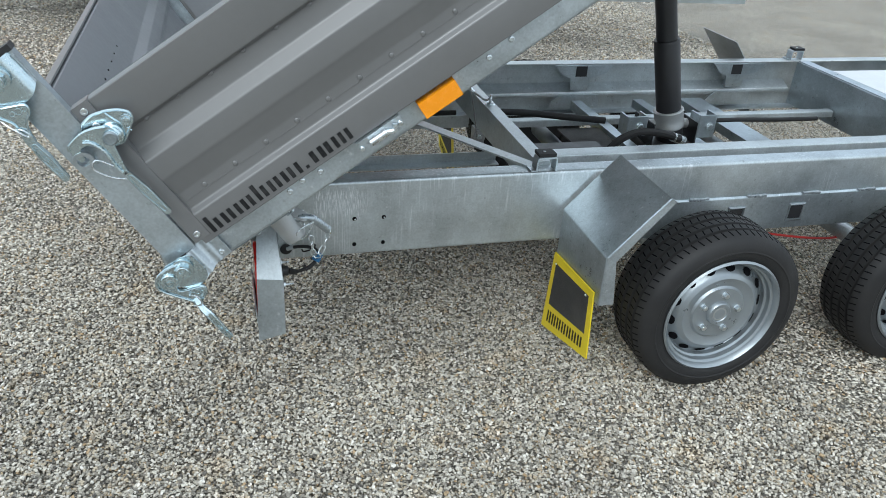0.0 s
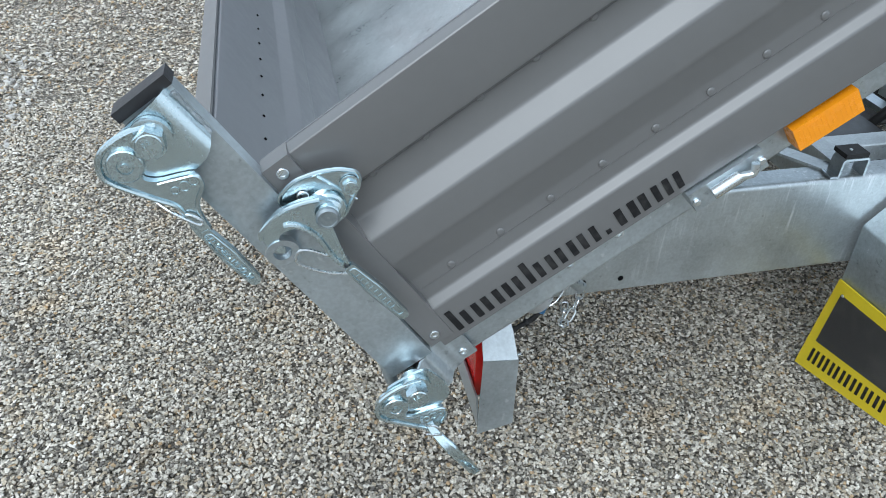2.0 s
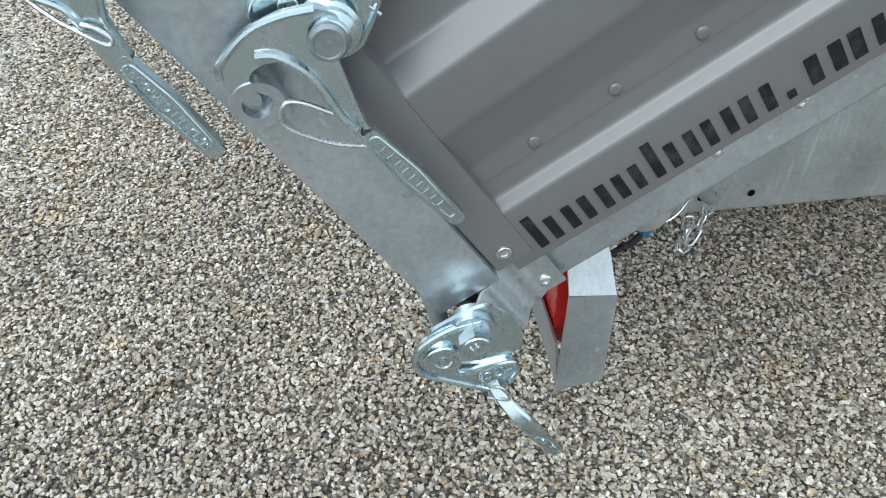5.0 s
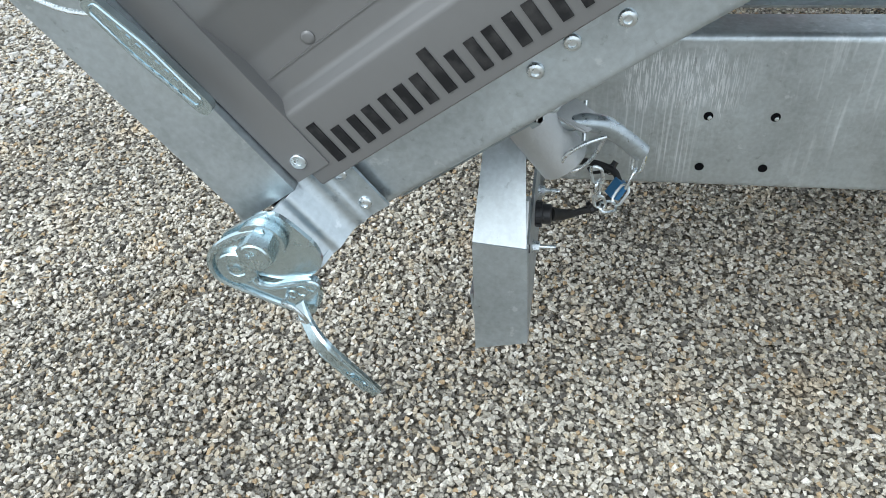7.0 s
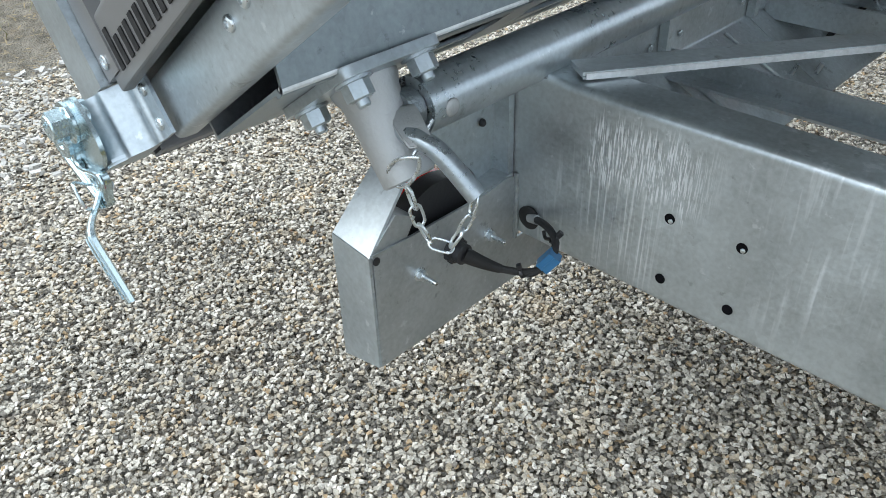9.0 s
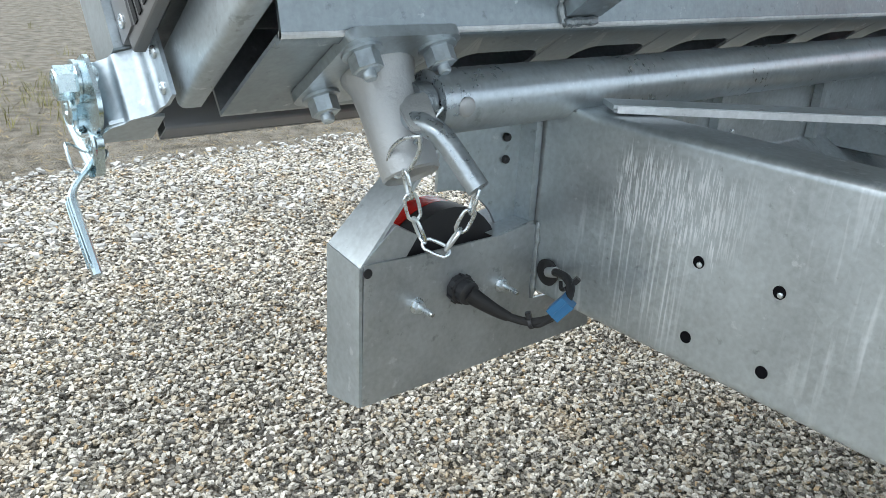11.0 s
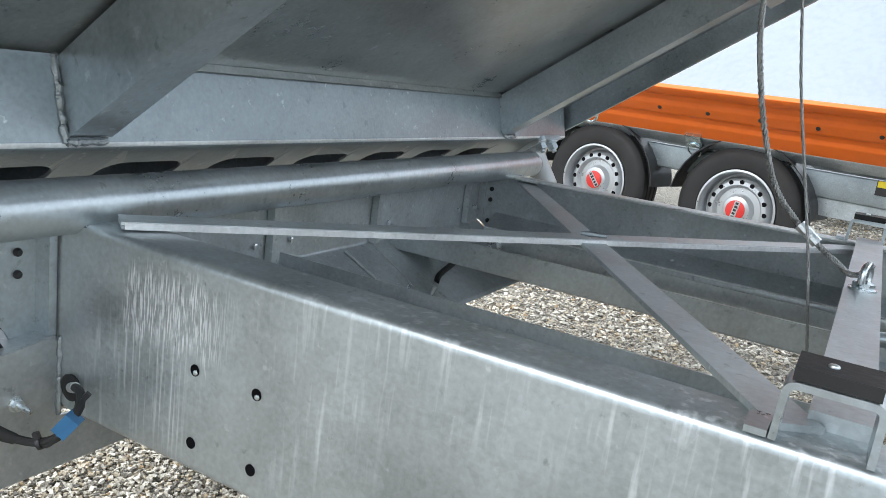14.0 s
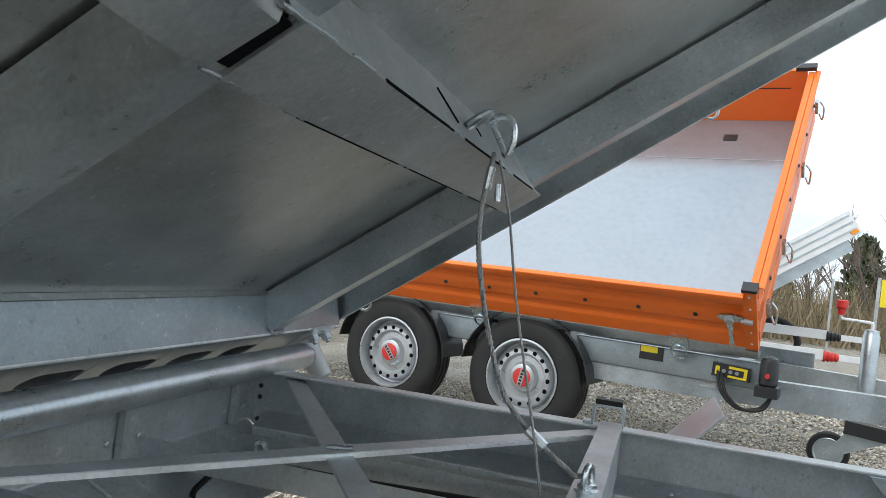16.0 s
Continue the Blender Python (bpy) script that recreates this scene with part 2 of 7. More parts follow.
        ad = n.new("ShaderNodeMath")
        ad.operation = "MULTIPLY_ADD"
        l.new(edge.outputs["Fac"], ad.inputs[0])
        ad.inputs[1].default_value = 0.7
        l.new(sep.outputs["X"], ad.inputs[2])
        k = n.new("ShaderNodeMapRange")
        k.inputs["From Min"].default_value, k.inputs["From Max"].default_value = -1.93, -2.10
        l.new(ad.outputs[0], k.inputs["Value"])
        soil = n.new("ShaderNodeValToRGB")
        soil.color_ramp.elements[0].color, soil.color_ramp.elements[1].color = (0.095, 0.08, 0.055, 1), (0.25, 0.22, 0.17, 1)
        soil.color_ramp.elements[0].position, soil.color_ramp.elements[1].position = 0.3, 0.7
        sn = n.new("ShaderNodeTexNoise")
        sn.inputs["Scale"].default_value, sn.inputs["Detail"].default_value = 14, 8
        l.new(tc.outputs["Object"], sn.inputs["Vector"])
        l.new(sn.outputs["Fac"], soil.inputs["Fac"])
        mx = n.new("ShaderNodeMix")
        mx.data_type = "RGBA"
        l.new(k.outputs["Result"], mx.inputs["Factor"])
        l.new(col, mx.inputs["A"])
        l.new(soil.outputs["Color"], mx.inputs["B"])
        col = mx.outputs["Result"]
    rust = n.new("ShaderNodeTexNoise")
    rust.inputs["Scale"].default_value, rust.inputs["Detail"].default_value = 6.5, 5
    l.new(tc.outputs["Object"], rust.inputs["Vector"])
    amount = n.new("ShaderNodeMapRange")
    amount.inputs["From Min"].default_value, amount.inputs["From Max"].default_value = 0.58, 0.72
    amount.inputs["To Max"].default_value = 0.45
    l.new(rust.outputs["Fac"], amount.inputs["Value"])
    tint = n.new("ShaderNodeMix")
    tint.data_type, tint.blend_type = "RGBA", "MULTIPLY"
    l.new(amount.outputs["Result"], tint.inputs["Factor"])
    l.new(col, tint.inputs["A"])
    tint.inputs["B"].default_value = (1.0, 0.80, 0.55, 1)
    col = tint.outputs["Result"]
    l.new(col, b.inputs["Base Color"])
    return m


GALV = galvanised("galvanised_steel", (0.46, 0.51, 0.54), 0.34)
GALV_BEAM = galvanised("galvanised_beam", (0.50, 0.545, 0.565), 0.38, streak=0.95)
GALV_DULL = galvanised("dull_galvanised_steel", (0.45, 0.475, 0.485), 0.46)
# Less metallic zinc: a dust tone, also lightened to lift the dim chassis inside.
GALV_LIGHTENED = galvanised("dusty_galvanised_steel", (0.50, 0.54, 0.555), 0.40, metal=0.60)
# Pale zinc that paints bright highlights along edges, lips and folds.
EDGE_GLINT = galvanised("sheared_zinc_edge", (0.70, 0.72, 0.73), 0.40, metal=0.35)
# Darkened zinc: paints shade on rear beam and frame rail, own tone elsewhere.
GALV_DARKENED = galvanised("weathered_galvanised_steel", (0.29, 0.33, 0.35), 0.40)
GALV_SHEET = galvanised("galvanised_sheet", (0.44, 0.465, 0.465), 0.33, spangle=45)
GALV_TUBE = galvanised("galvanised_tube", (0.49, 0.53, 0.55), 0.315)
CAST = material("cast_zinc_grey", (0.42, 0.43, 0.43), 0.5, 0.6, 0.1, 20, 0.35, 220)
ZINC = material("bright_zinc_plate", (0.53, 0.63, 0.665), 0.25, 1.0, 0.07, 18, 0.03, 160, 0.06)
STEEL = material("bright_steel", (0.66, 0.70, 0.72), 0.28, 1.0, 0.15, 40, 0.1, 200)
WELD = material("weld_bead", (0.30, 0.33, 0.345), 0.42, 0.85, 0.25, 120, 0.9, 260)
PAINT = material("taupe_grey_paint", (0.156, 0.156, 0.155), 0.35, 0.22, 0.06, 6, 0.025, 700, 0.06)
PAINT_IN = material("grey_paint_inside", (0.17, 0.175, 0.185), 0.4, 0.0, 0.08, 6, 0.08, 300)
RUBBER = material("black_rubber", (0.014, 0.0138, 0.0142), 0.60, 0.0, 0.3, 14, 0.25, 160, spec=0.38, tint=(0.05, 0.047, 0.043), tint_amount=0.16, tint_scale=9)
PLASTIC = material("black_plastic", (0.018, 0.018, 0.02), 0.42, 0.0, 0.25, 25, 0.1, 200)
# Near-black that paints the shade inside holes, slots, cuts and gaps.
HOLE_SHADE = material("dark_opening", (0.006, 0.006, 0.007), 0.95, 0.0, 0.2, 30, spec=0.05)
LETTER = material("black_film", (0.009, 0.009, 0.010), 0.6, 0.0, 0.3, 60, spec=0.25, tint=(0.08, 0.078, 0.075), tint_amount=0.35, tint_scale=70)
RIM_SILVER = material("bright_silver_wheel_paint", (0.48, 0.50, 0.52), 0.34, 0.75, 0.07, 12, 0.05, 200)
RIM = material("silver_wheel_paint", (0.30, 0.33, 0.35), 0.34, 0.65, 0.07, 12, 0.05, 200)
RED_LENS = material("red_lens", (0.50, 0.018, 0.014), 0.14, 0.0, 0.2, 60, 0.5, 140)
ORANGE_LENS = material("amber_reflector", (0.80, 0.28, 0.006), 0.25, 0.0, 0.06, 50, 0.15, 250)
YELLOW = material("yellow_plastic", (0.72, 0.56, 0.015), 0.45, 0.0, 0.08, 20)
DARK_MAT = material("dark_flap_panel", (0.035, 0.034, 0.033), 0.75, 0.0, 0.3, 30, 0.5, 300, tint=(0.09, 0.085, 0.075), tint_amount=0.4, tint_scale=12)
ORANGE = material("orange_paint", (0.80, 0.155, 0.012), 0.38, 0.0, 0.07, 4, 0.05, 200)
BLUE = material("blue_plastic", (0.03, 0.13, 0.27), 0.4, 0.0, 0.1, 30)
RED = material("red_paint", (0.55, 0.03, 0.025), 0.4, 0.0, 0.12, 20)
WHITE = material("white_galvanised_paint", (0.72, 0.73, 0.74), 0.4, 0.2, 0.1, 10)
DECK = material("smooth_deck_panel", (0.33, 0.365, 0.40), 0.19, 0.6, 0.07, 3, 0.03, 40, 0.08, tint=(0.22, 0.24, 0.265), tint_amount=0.22, tint_scale=26)
CABLE_STEEL = material("steel_wire_rope", (0.33, 0.33, 0.32), 0.42, 0.9, 0.3, 200, 0.8, 500)
STONES = gravel_material("gravel_stones", False)
GROUND = gravel_material("gravel_ground", True)
BARK = material("twig_bark", (0.13, 0.105, 0.085), 0.9, 0.0, 0.3, 12, 0.5, 60)
LEAF = material("dark_foliage", (0.045, 0.06, 0.025), 0.7, 0.0, 0.35, 3, random_island=0.8)
PALE_STONE = material("pale_stone", (0.47, 0.455, 0.425), 0.9, 0.0, 0.25, 30, random_island=0.35)
DRY_GRASS = material("dry_grass", (0.20, 0.185, 0.07), 0.85, 0.0, 0.3, 3, random_island=0.9)
SCRUB = material("dry_scrub", (0.20, 0.16, 0.095), 0.9, 0.0, 0.35, 3, random_island=0.9)


# ---- mesh helpers ----
PLACE = {}
FRAME = Matrix()          # the frame in which the parts of the moment are drawn


def part(name, bm, mat, parent=None, label="", m=None, sharp=32, bevel=0.0, seg=2):
    """Links a bmesh as ONE mesh object at the pose m (world), under a thing or a part."""
    if bevel:
        es = [e for e in bm.edges if len(e.link_faces) == 2 and e.calc_face_angle(0) > radians(28)]
        bmesh.ops.bevel(bm, geom=es, offset=bevel, segments=seg, affect="EDGES", clamp_overlap=True)
    bmesh.ops.recalc_face_normals(bm, faces=bm.faces)
    m = (m or FRAME).copy()
    stiff = Matrix.LocRotScale(m.translation, m.to_quaternion(), None)
    bmesh.ops.transform(bm, matrix=stiff.inverted() @ m, verts=bm.verts)
    m = stiff
    me = bpy.data.meshes.new(name)
    bm.to_mesh(me)
    bm.free()
    me.shade_smooth()
    me.set_sharp_from_angle(angle=radians(sharp))
    me.materials.append(mat)
    return place(new(name, me), parent, label, m)


def place(ob, parent=None, label="", m=None):
    m = (m or Matrix()).copy()
    m = Matrix.LocRotScale(m.translation, m.to_quaternion(), None)
    ob.matrix_basis = m
    PLACE[ob] = m
    if parent is not None:
        ob.parent = parent
        ob.matrix_parent_inverse = PLACE[parent].inverted()
    if label:
        tagged(ob, label)
    return ob


def share(ob, parent, m):
    """The same piece again, on the same mesh, at the pose m."""
    return place(new(ob.name.split(".")[0], ob.data), parent, "", m)


def thing(name, label, category, m=None, group=""):
    ob = place(new(name), None, "", m)
    ob.empty_display_size = 0.1
    return tagged(ob, label, category, group)


def box(x0, x1, y0, y1, z0, z1, bm=None):
    bm = bm or bmesh.new()
    v = [bm.verts.new(p) for p in ((x0, y0, z0), (x1, y0, z0), (x1, y1, z0), (x0, y1, z0), (x0, y0, z1), (x1, y0, z1), (x1, y1, z1), (x0, y1, z1))]
    for f in ((0, 3, 2, 1), (4, 5, 6, 7), (0, 1, 5, 4), (1, 2, 6, 5), (2, 3, 7, 6), (3, 0, 4, 7)):
        bm.faces.new([v[i] for i in f])
    return bm


def axes(p, axis, d):
    """A 2D point laid across an axis: x -> (y, z), y -> (x, z), z -> (x, y)."""
    return {"x": (d, p[0], p[1]), "y": (p[0], d, p[1]), "z": (p[0], p[1], d)}[axis]


def prism(poly, axis, a, b, bm=None):
    """A polygon drawn out along an axis from a to b."""
    bm = bm or bmesh.new()
    lo = [bm.verts.new(axes(p, axis, a)) for p in poly]
    hi = [bm.verts.new(axes(p, axis, b)) for p in poly]
    bm.faces.new(lo)
    bm.faces.new(hi[::-1])
    for i in range(len(poly)):
        j = (i + 1) % len(poly)
        bm.faces.new((lo[i], lo[j], hi[j], hi[i]))
    return bm


def fillet(pts, r, n=4):
    """Rounds the inner corners of an open 2D line."""
    out = [Vector(pts[0])]
    for a, p, c in zip(pts, pts[1:], pts[2:]):
        a, p, c = Vector(a), Vector(p), Vector(c)
        d0, d1 = (a - p), (c - p)
        k = min(r, d0.length * 0.45, d1.length * 0.45)
        s, e = p + d0.normalized() * k, p + d1.normalized() * k
        for i in range(n + 1):
            t = i / n
            out.append((1 - t) ** 2 * s + 2 * t * (1 - t) * p + t * t * e)
    out.append(Vector(pts[-1]))
    return out


def folded(pts, thick, axis, a, b, r=0.006, bm=None, n=4):
    """Sheet metal: a 2D line with rounded folds, given a thickness to its left side, drawn out along an axis."""
    line = fillet(pts, r, n) if len(pts) > 2 and r else [Vector(p) for p in pts]
    other = []
    for i, p in enumerate(line):
        d0 = (line[i] - line[i - 1]).normalized() if i else (line[1] - line[0]).normalized()
        d1 = (line[i + 1] - line[i]).normalized() if i + 1 < len(line) else d0
        t = (d0 + d1).normalized()
        nrm = Vector((-t.y, t.x))
        k = thick / max(nrm.dot(Vector((-d0.y, d0.x))), 0.3)
        other.append(p + nrm * k)
    bm = bm or bmesh.new()
    rows = []
    for d in (a, b):
        rows.append([[bm.verts.new(axes(p, axis, d)) for p in s] for s in (line, other)])
    for i in range(len(line) - 1):
        for s in (0, 1):
            bm.faces.new((rows[0][s][i], rows[0][s][i + 1], rows[1][s][i + 1], rows[1][s][i]))
        for e in (0, 1):
            bm.faces.new((rows[e][0][i], rows[e][0][i + 1], rows[e][1][i + 1], rows[e][1][i]))
    for i in (0, -1):
        bm.faces.new((rows[0][0][i], rows[1][0][i], rows[1][1][i], rows[0][1][i]))
    return bm


def sweep(pts, r, n=10, closed=False, bm=None, flat=1.0):
    """A rod along a 3D line; r may be a list."""
    pts = [Vector(p) for p in pts]
    bm = bm or bmesh.new()
    rings, up = [], None
    for i, p in enumerate(pts):
        if closed:
            d = (pts[(i + 1) % len(pts)] - pts[i - 1]).normalized()
        else:
            d = (pts[min(i + 1, len(pts) - 1)] - pts[max(i - 1, 0)]).normalized()
        if up is None:
            up = d.orthogonal().normalized()
        up = (up - d * up.dot(d)).normalized()
        side = d.cross(up)
        rr = r[i] if isinstance(r, (list, tuple)) else r
        rings.append([bm.verts.new(p + (up * math.cos(a) + side * math.sin(a) * flat) * rr) for a in (2 * math.pi * k / n for k in range(n))])
    for i in range(len(rings) if closed else len(rings) - 1):
        a, b = rings[i], rings[(i + 1) % len(rings)]
        for k in range(n):
            bm.faces.new((a[k], a[(k + 1) % n], b[(k + 1) % n], b[k]))
    if not closed:
        bm.faces.new(rings[0])
        bm.faces.new(rings[-1][::-1])
    return bm


def smooth_line(pts, n=6):
    """A rounded 3D line through the given points."""
    pts = [Vector(p) for p in pts]
    out = []
    for i in range(len(pts) - 1):
        p0, p1, p2, p3 = pts[max(i - 1, 0)], pts[i], pts[i + 1], pts[min(i + 2, len(pts) - 1)]
        for k in range(n):
            t = k / n
            out.append(0.5 * (2 * p1 + (p2 - p0) * t + (2 * p0 - 5 * p1 + 4 * p2 - p3) * t * t + (3 * p1 - p0 - 3 * p2 + p3) * t ** 3))
    return out + [pts[-1]]


def lathe(profile, n=32, axis="y", bm=None, closed=False, cap=True):
    """(radius, height) pairs turned round an axis through the origin."""
    bm = bm or bmesh.new()
    rings = []
    for r, h in profile:
        rings.append([bm.verts.new(axes((r * math.cos(a), r * math.sin(a)), axis, h)) for a in (2 * math.pi * k / n for k in range(n))])
    pairs = list(zip(rings, rings[1:])) + ([(rings[-1], rings[0])] if closed else [])
    for a, b in pairs:
        for k in range(n):
            bm.faces.new((a[k], a[(k + 1) % n], b[(k + 1) % n], b[k]))
    if not closed:
        if cap:
            bm.faces.new(rings[0])
        bm.faces.new(rings[-1][::-1])
    return bm


def circle2(cx, cy, r, n=16, a0=0.0, a1=360.0):
    return [(cx + r * math.cos(radians(a0 + (a1 - a0) * k / n)), cy + r * math.sin(radians(a0 + (a1 - a0) * k / n))) for k in range(n if a1 - a0 == 360 else n + 1)]


def hex_bolt(r, head, washer=True, stud=0.0):
    """A bolt seen from outside: its head points along -y, its seat is at y = 0."""
    bm = bmesh.new()
    y = 0.0
    if washer:
        lathe([(r * 1.45, 0), (r * 1.45, -r * 0.22), (r * 1.3, -r * 0.26)], 20, "y", bm)
        y = -r * 0.26
    hexa = circle2(0, 0, r * 1.12, 6)
    prism(hexa, "y", y, y - head, bm)
    lathe([(r * 0.92, y - head), (r * 0.85, y - head - r * 0.1)], 20, "y", bm)
    if stud:
        lathe([(r * 0.5, y - head), (r * 0.5, y - head - stud), (r * 0.4, y - head - stud - 0.002)], 12, "y", bm)
    return bm


def dome(r, h, n=14, ring=0.0):
    """A pan-headed screw or rivet whose seat is at y = 0 and whose head points along -y."""
    prof = [(r, 0), (r, -h * 0.35), (r * 0.86, -h * 0.75), (r * 0.6, -h * 0.97)]
    if ring:
        prof += [(r * 0.5, -h), (r * 0.45, -h * 0.45), (r * 0.12, -h * 0.45)]
    else:
        prof += [(r * 0.15, -h)]
    return lathe(prof, n, "y")


def slotted_plate(w, h, t, holes, n=10):
    """A flat plate 0..w by 0..h in x, z and -t..0 in y, with round-ended slots (x0, x1, zc, r) cut right through."""
    bm = bmesh.new()
    xs = sorted({0.0, w, *[v for s in holes for v in (s[0] - s[3], s[1] + s[3])]})
    for d in (0.0, -t):
        for a, b in zip(xs, xs[1:]):
            hole = next((s for s in holes if abs(s[0] - s[3] - a) < 1e-6 and abs(s[1] + s[3] - b) < 1e-6), None)
            if hole is None:
                bm.faces.new([bm.verts.new((x, d, z)) for x, z in ((a, 0), (b, 0), (b, h), (a, h))])
                continue
            x0, x1, zc, r = hole
            top = [(x1 + r * math.cos(q), zc + r * math.sin(q)) for q in (math.pi / 2 * k / n for k in range(n + 1))] + \
                  [(x0 - r * math.sin(q), zc + r * math.cos(q)) for q in (math.pi / 2 * k / n for k in range(n + 1))]
            bot = [(x, 2 * zc - z) for x, z in top]
            bm.faces.new([bm.verts.new((x, d, z)) for x, z in top + [(a, h), (b, h)]])
            bm.faces.new([bm.verts.new((x, d, z)) for x, z in bot + [(a, 0), (b, 0)]])
    for x0, x1, zc, r in holes:
        loop = [(x1 + r * math.cos(q), zc + r * math.sin(q)) for q in (-math.pi / 2 + math.pi * k / n for k in range(n + 1))] + \
               [(x0 + r * math.cos(q), zc + r * math.sin(q)) for q in (math.pi / 2 + math.pi * k / n for k in range(n + 1))]
        for p, q in zip(loop, loop[1:] + loop[:1]):
            bm.faces.new([bm.verts.new(c) for c in ((p[0], 0, p[1]), (q[0], 0, q[1]), (q[0], -t, q[1]), (p[0], -t, p[1]))])
    for z in (0, h):
        bm.faces.new([bm.verts.new(c) for c in ((0, 0, z), (w, 0, z), (w, -t, z), (0, -t, z))])
    for x in (0, w):
        bm.faces.new([bm.verts.new(c) for c in ((x, 0, 0), (x, 0, h), (x, -t, h), (x, -t, 0))])
    bmesh.ops.remove_doubles(bm, verts=bm.verts, dist=1e-5)
    return bm


def words(text, size, depth):
    """Raised writing as a bmesh, in the x-y plane, centred."""
    cu = bpy.data.curves.new("words", "FONT")
    cu.body, cu.size, cu.extrude, cu.align_x, cu.align_y = text, size, depth, "CENTER", "CENTER"
    cu.resolution_u = 2
    ob = bpy.data.objects.new("words", cu)
    scene.collection.objects.link(ob)
    bpy.context.view_layer.update()
    me = bpy.data.meshes.new_from_object(ob)
    bm = bmesh.new()
    bm.from_mesh(me)
    bpy.data.objects.remove(ob)
    bpy.data.meshes.remove(me)
    return bm


def rounded_poly(pts, r, n=3):
    """Rounds the corners of a closed 2D outline."""
    m, out = len(pts), []
    for i in range(m):
        a, p, c = Vector(pts[i - 1]), Vector(pts[i]), Vector(pts[(i + 1) % m])
        d0, d1 = a - p, c - p
        k = min(r, d0.length * 0.45, d1.length * 0.45)
        s, e = p + d0.normalized() * k, p + d1.normalized() * k
        out += [((1 - t) ** 2 * s + 2 * t * (1 - t) * p + t * t * e) for t in (j / n for j in range(n + 1))]
    return out


def weld_bead(a, b, r=0.005, seed=1):
    """An uneven weld between two points."""
    rng = random.Random(seed)
    a, b = Vector(a), Vector(b)
    k = max(4, int((b - a).length / 0.005))
    pts = [a.lerp(b, i / k) + Vector([rng.uniform(-1, 1) * r * 0.18 for _ in range(3)]) for i in range(k + 1)]
    return sweep(pts, [r * rng.uniform(0.7, 1.15) for _ in pts], 7)


# ---- ground ----
bm = bmesh.new()
bmesh.ops.create_grid(bm, x_segments=120, y_segments=120, size=60.0)
for v in bm.verts:
    s = 1.0 if abs(v.co.x) < 3 and abs(v.co.y) < 5 else 3.0
    v.co.z = -0.0075 + 0.006 * s * noise.noise(v.co * 0.7)
ground = part("ground", bm, GROUND)
tagged(ground, "ground of fine grey and tan gravel with bare soil beyond", "ground", kind="structure")


def stones(name, count, x0, x1, y0, y1, lo, hi, seed, solid, mat=None, label="loose angular grey, white and tan gravel stones"):
    """Loose broken stones, each its own small angular solid, joined as stuff."""
    rng = np.random.default_rng(seed)
    if solid == 12:
        base = np.array([(x, y, z) for z in (-1, 1) for y in (-1, 1) for x in (-1, 1)], float) * 0.66
        tri = np.array([(0, 2, 3), (0, 3, 1), (4, 5, 7), (4, 7, 6), (0, 1, 5), (0, 5, 4), (2, 6, 7), (2, 7, 3), (0, 4, 6), (0, 6, 2), (1, 3, 7), (1, 7, 5)])
    else:
        base = np.array([(1, 0, 0), (-1, 0, 0), (0, 1, 0), (0, -1, 0), (0, 0, 1), (0, 0, -1)], float)
        tri = np.array([(0, 2, 4), (2, 1, 4), (1, 3, 4), (3, 0, 4), (2, 0, 5), (1, 2, 5), (3, 1, 5), (0, 3, 5)])
    nv = len(base)
    p = base[None] * rng.uniform(0.68, 1.24, (count, nv, 1)) + rng.uniform(-0.21, 0.21, (count, nv, 3))
    p = p * (rng.uniform(lo, hi, (count, 1, 1)) * np.stack([rng.uniform(0.85, 1.45, count), rng.uniform(0.65, 1.05, count), rng.uniform(0.35, 0.75, count)], 1)[:, None])
    a, b = rng.uniform(0, 6.283, count), rng.uniform(-0.6, 0.6, count)
    ca, sa, cb, sb = np.cos(a)[:, None], np.sin(a)[:, None], np.cos(b)[:, None], np.sin(b)[:, None]
    x, z = p[..., 0] * cb - p[..., 2] * sb, p[..., 0] * sb + p[..., 2] * cb
    q = np.stack([x * ca - p[..., 1] * sa, x * sa + p[..., 1] * ca, z], -1)
    q[..., 0] += rng.uniform(x0, x1, count)[:, None]
    q[..., 1] += rng.uniform(y0, y1, count)[:, None]
    q[..., 2] += rng.uniform(-0.0045, 0.0065, count)[:, None]
    f = (tri[None] + (np.arange(count) * nv)[:, None, None]).reshape(-1, 3)
    me = bpy.data.meshes.new(name)
    me.vertices.add(count * nv)
    me.vertices.foreach_set("co", q.astype(np.float32).ravel())
    me.loops.add(f.size)
    me.loops.foreach_set("vertex_index", f.astype(np.int32).ravel())
    me.polygons.add(len(f))
    me.polygons.foreach_set("loop_start", np.arange(0, f.size, 3, dtype=np.int32))
    me.update()
    me.validate()
    me.shade_flat()
    me.materials.append(mat or STONES)
    return tagged(place(new(name, me)), label, "gravel", kind="stuff")


stones("gravel", 108000, -1.25, 1.40, -0.92, 1.0, 0.0032, 0.0061, 3, 12)
stones("rear_gravel", 50000, -2.33, -1.25, -1.2, 2.02, 0.0045, 0.0080, 5, 8)
stones("front_gravel", 58000, 1.40, 3.3, -0.92, 2.02, 0.0042, 0.0076, 6, 8)
stones("middle_gravel", 34000, -1.25, 1.4, 1.0, 2.0, 0.0040, 0.0072, 8, 8)
stones("middle_gravel", 46000, -2.3, 3.6, 2.0, 5.3, 0.0072, 0.0120, 4, 8)
stones("coarse_stones", 2300, -2.42, -1.60, -1.2, 2.6, 0.007, 0.015, 9, 12, PALE_STONE, "larger pale limestone chips at the edge of the gravel")
stones("far_gravel", 12000, -0.4, 4.8, 5.3, 9.0, 0.010, 0.017, 7, 8)

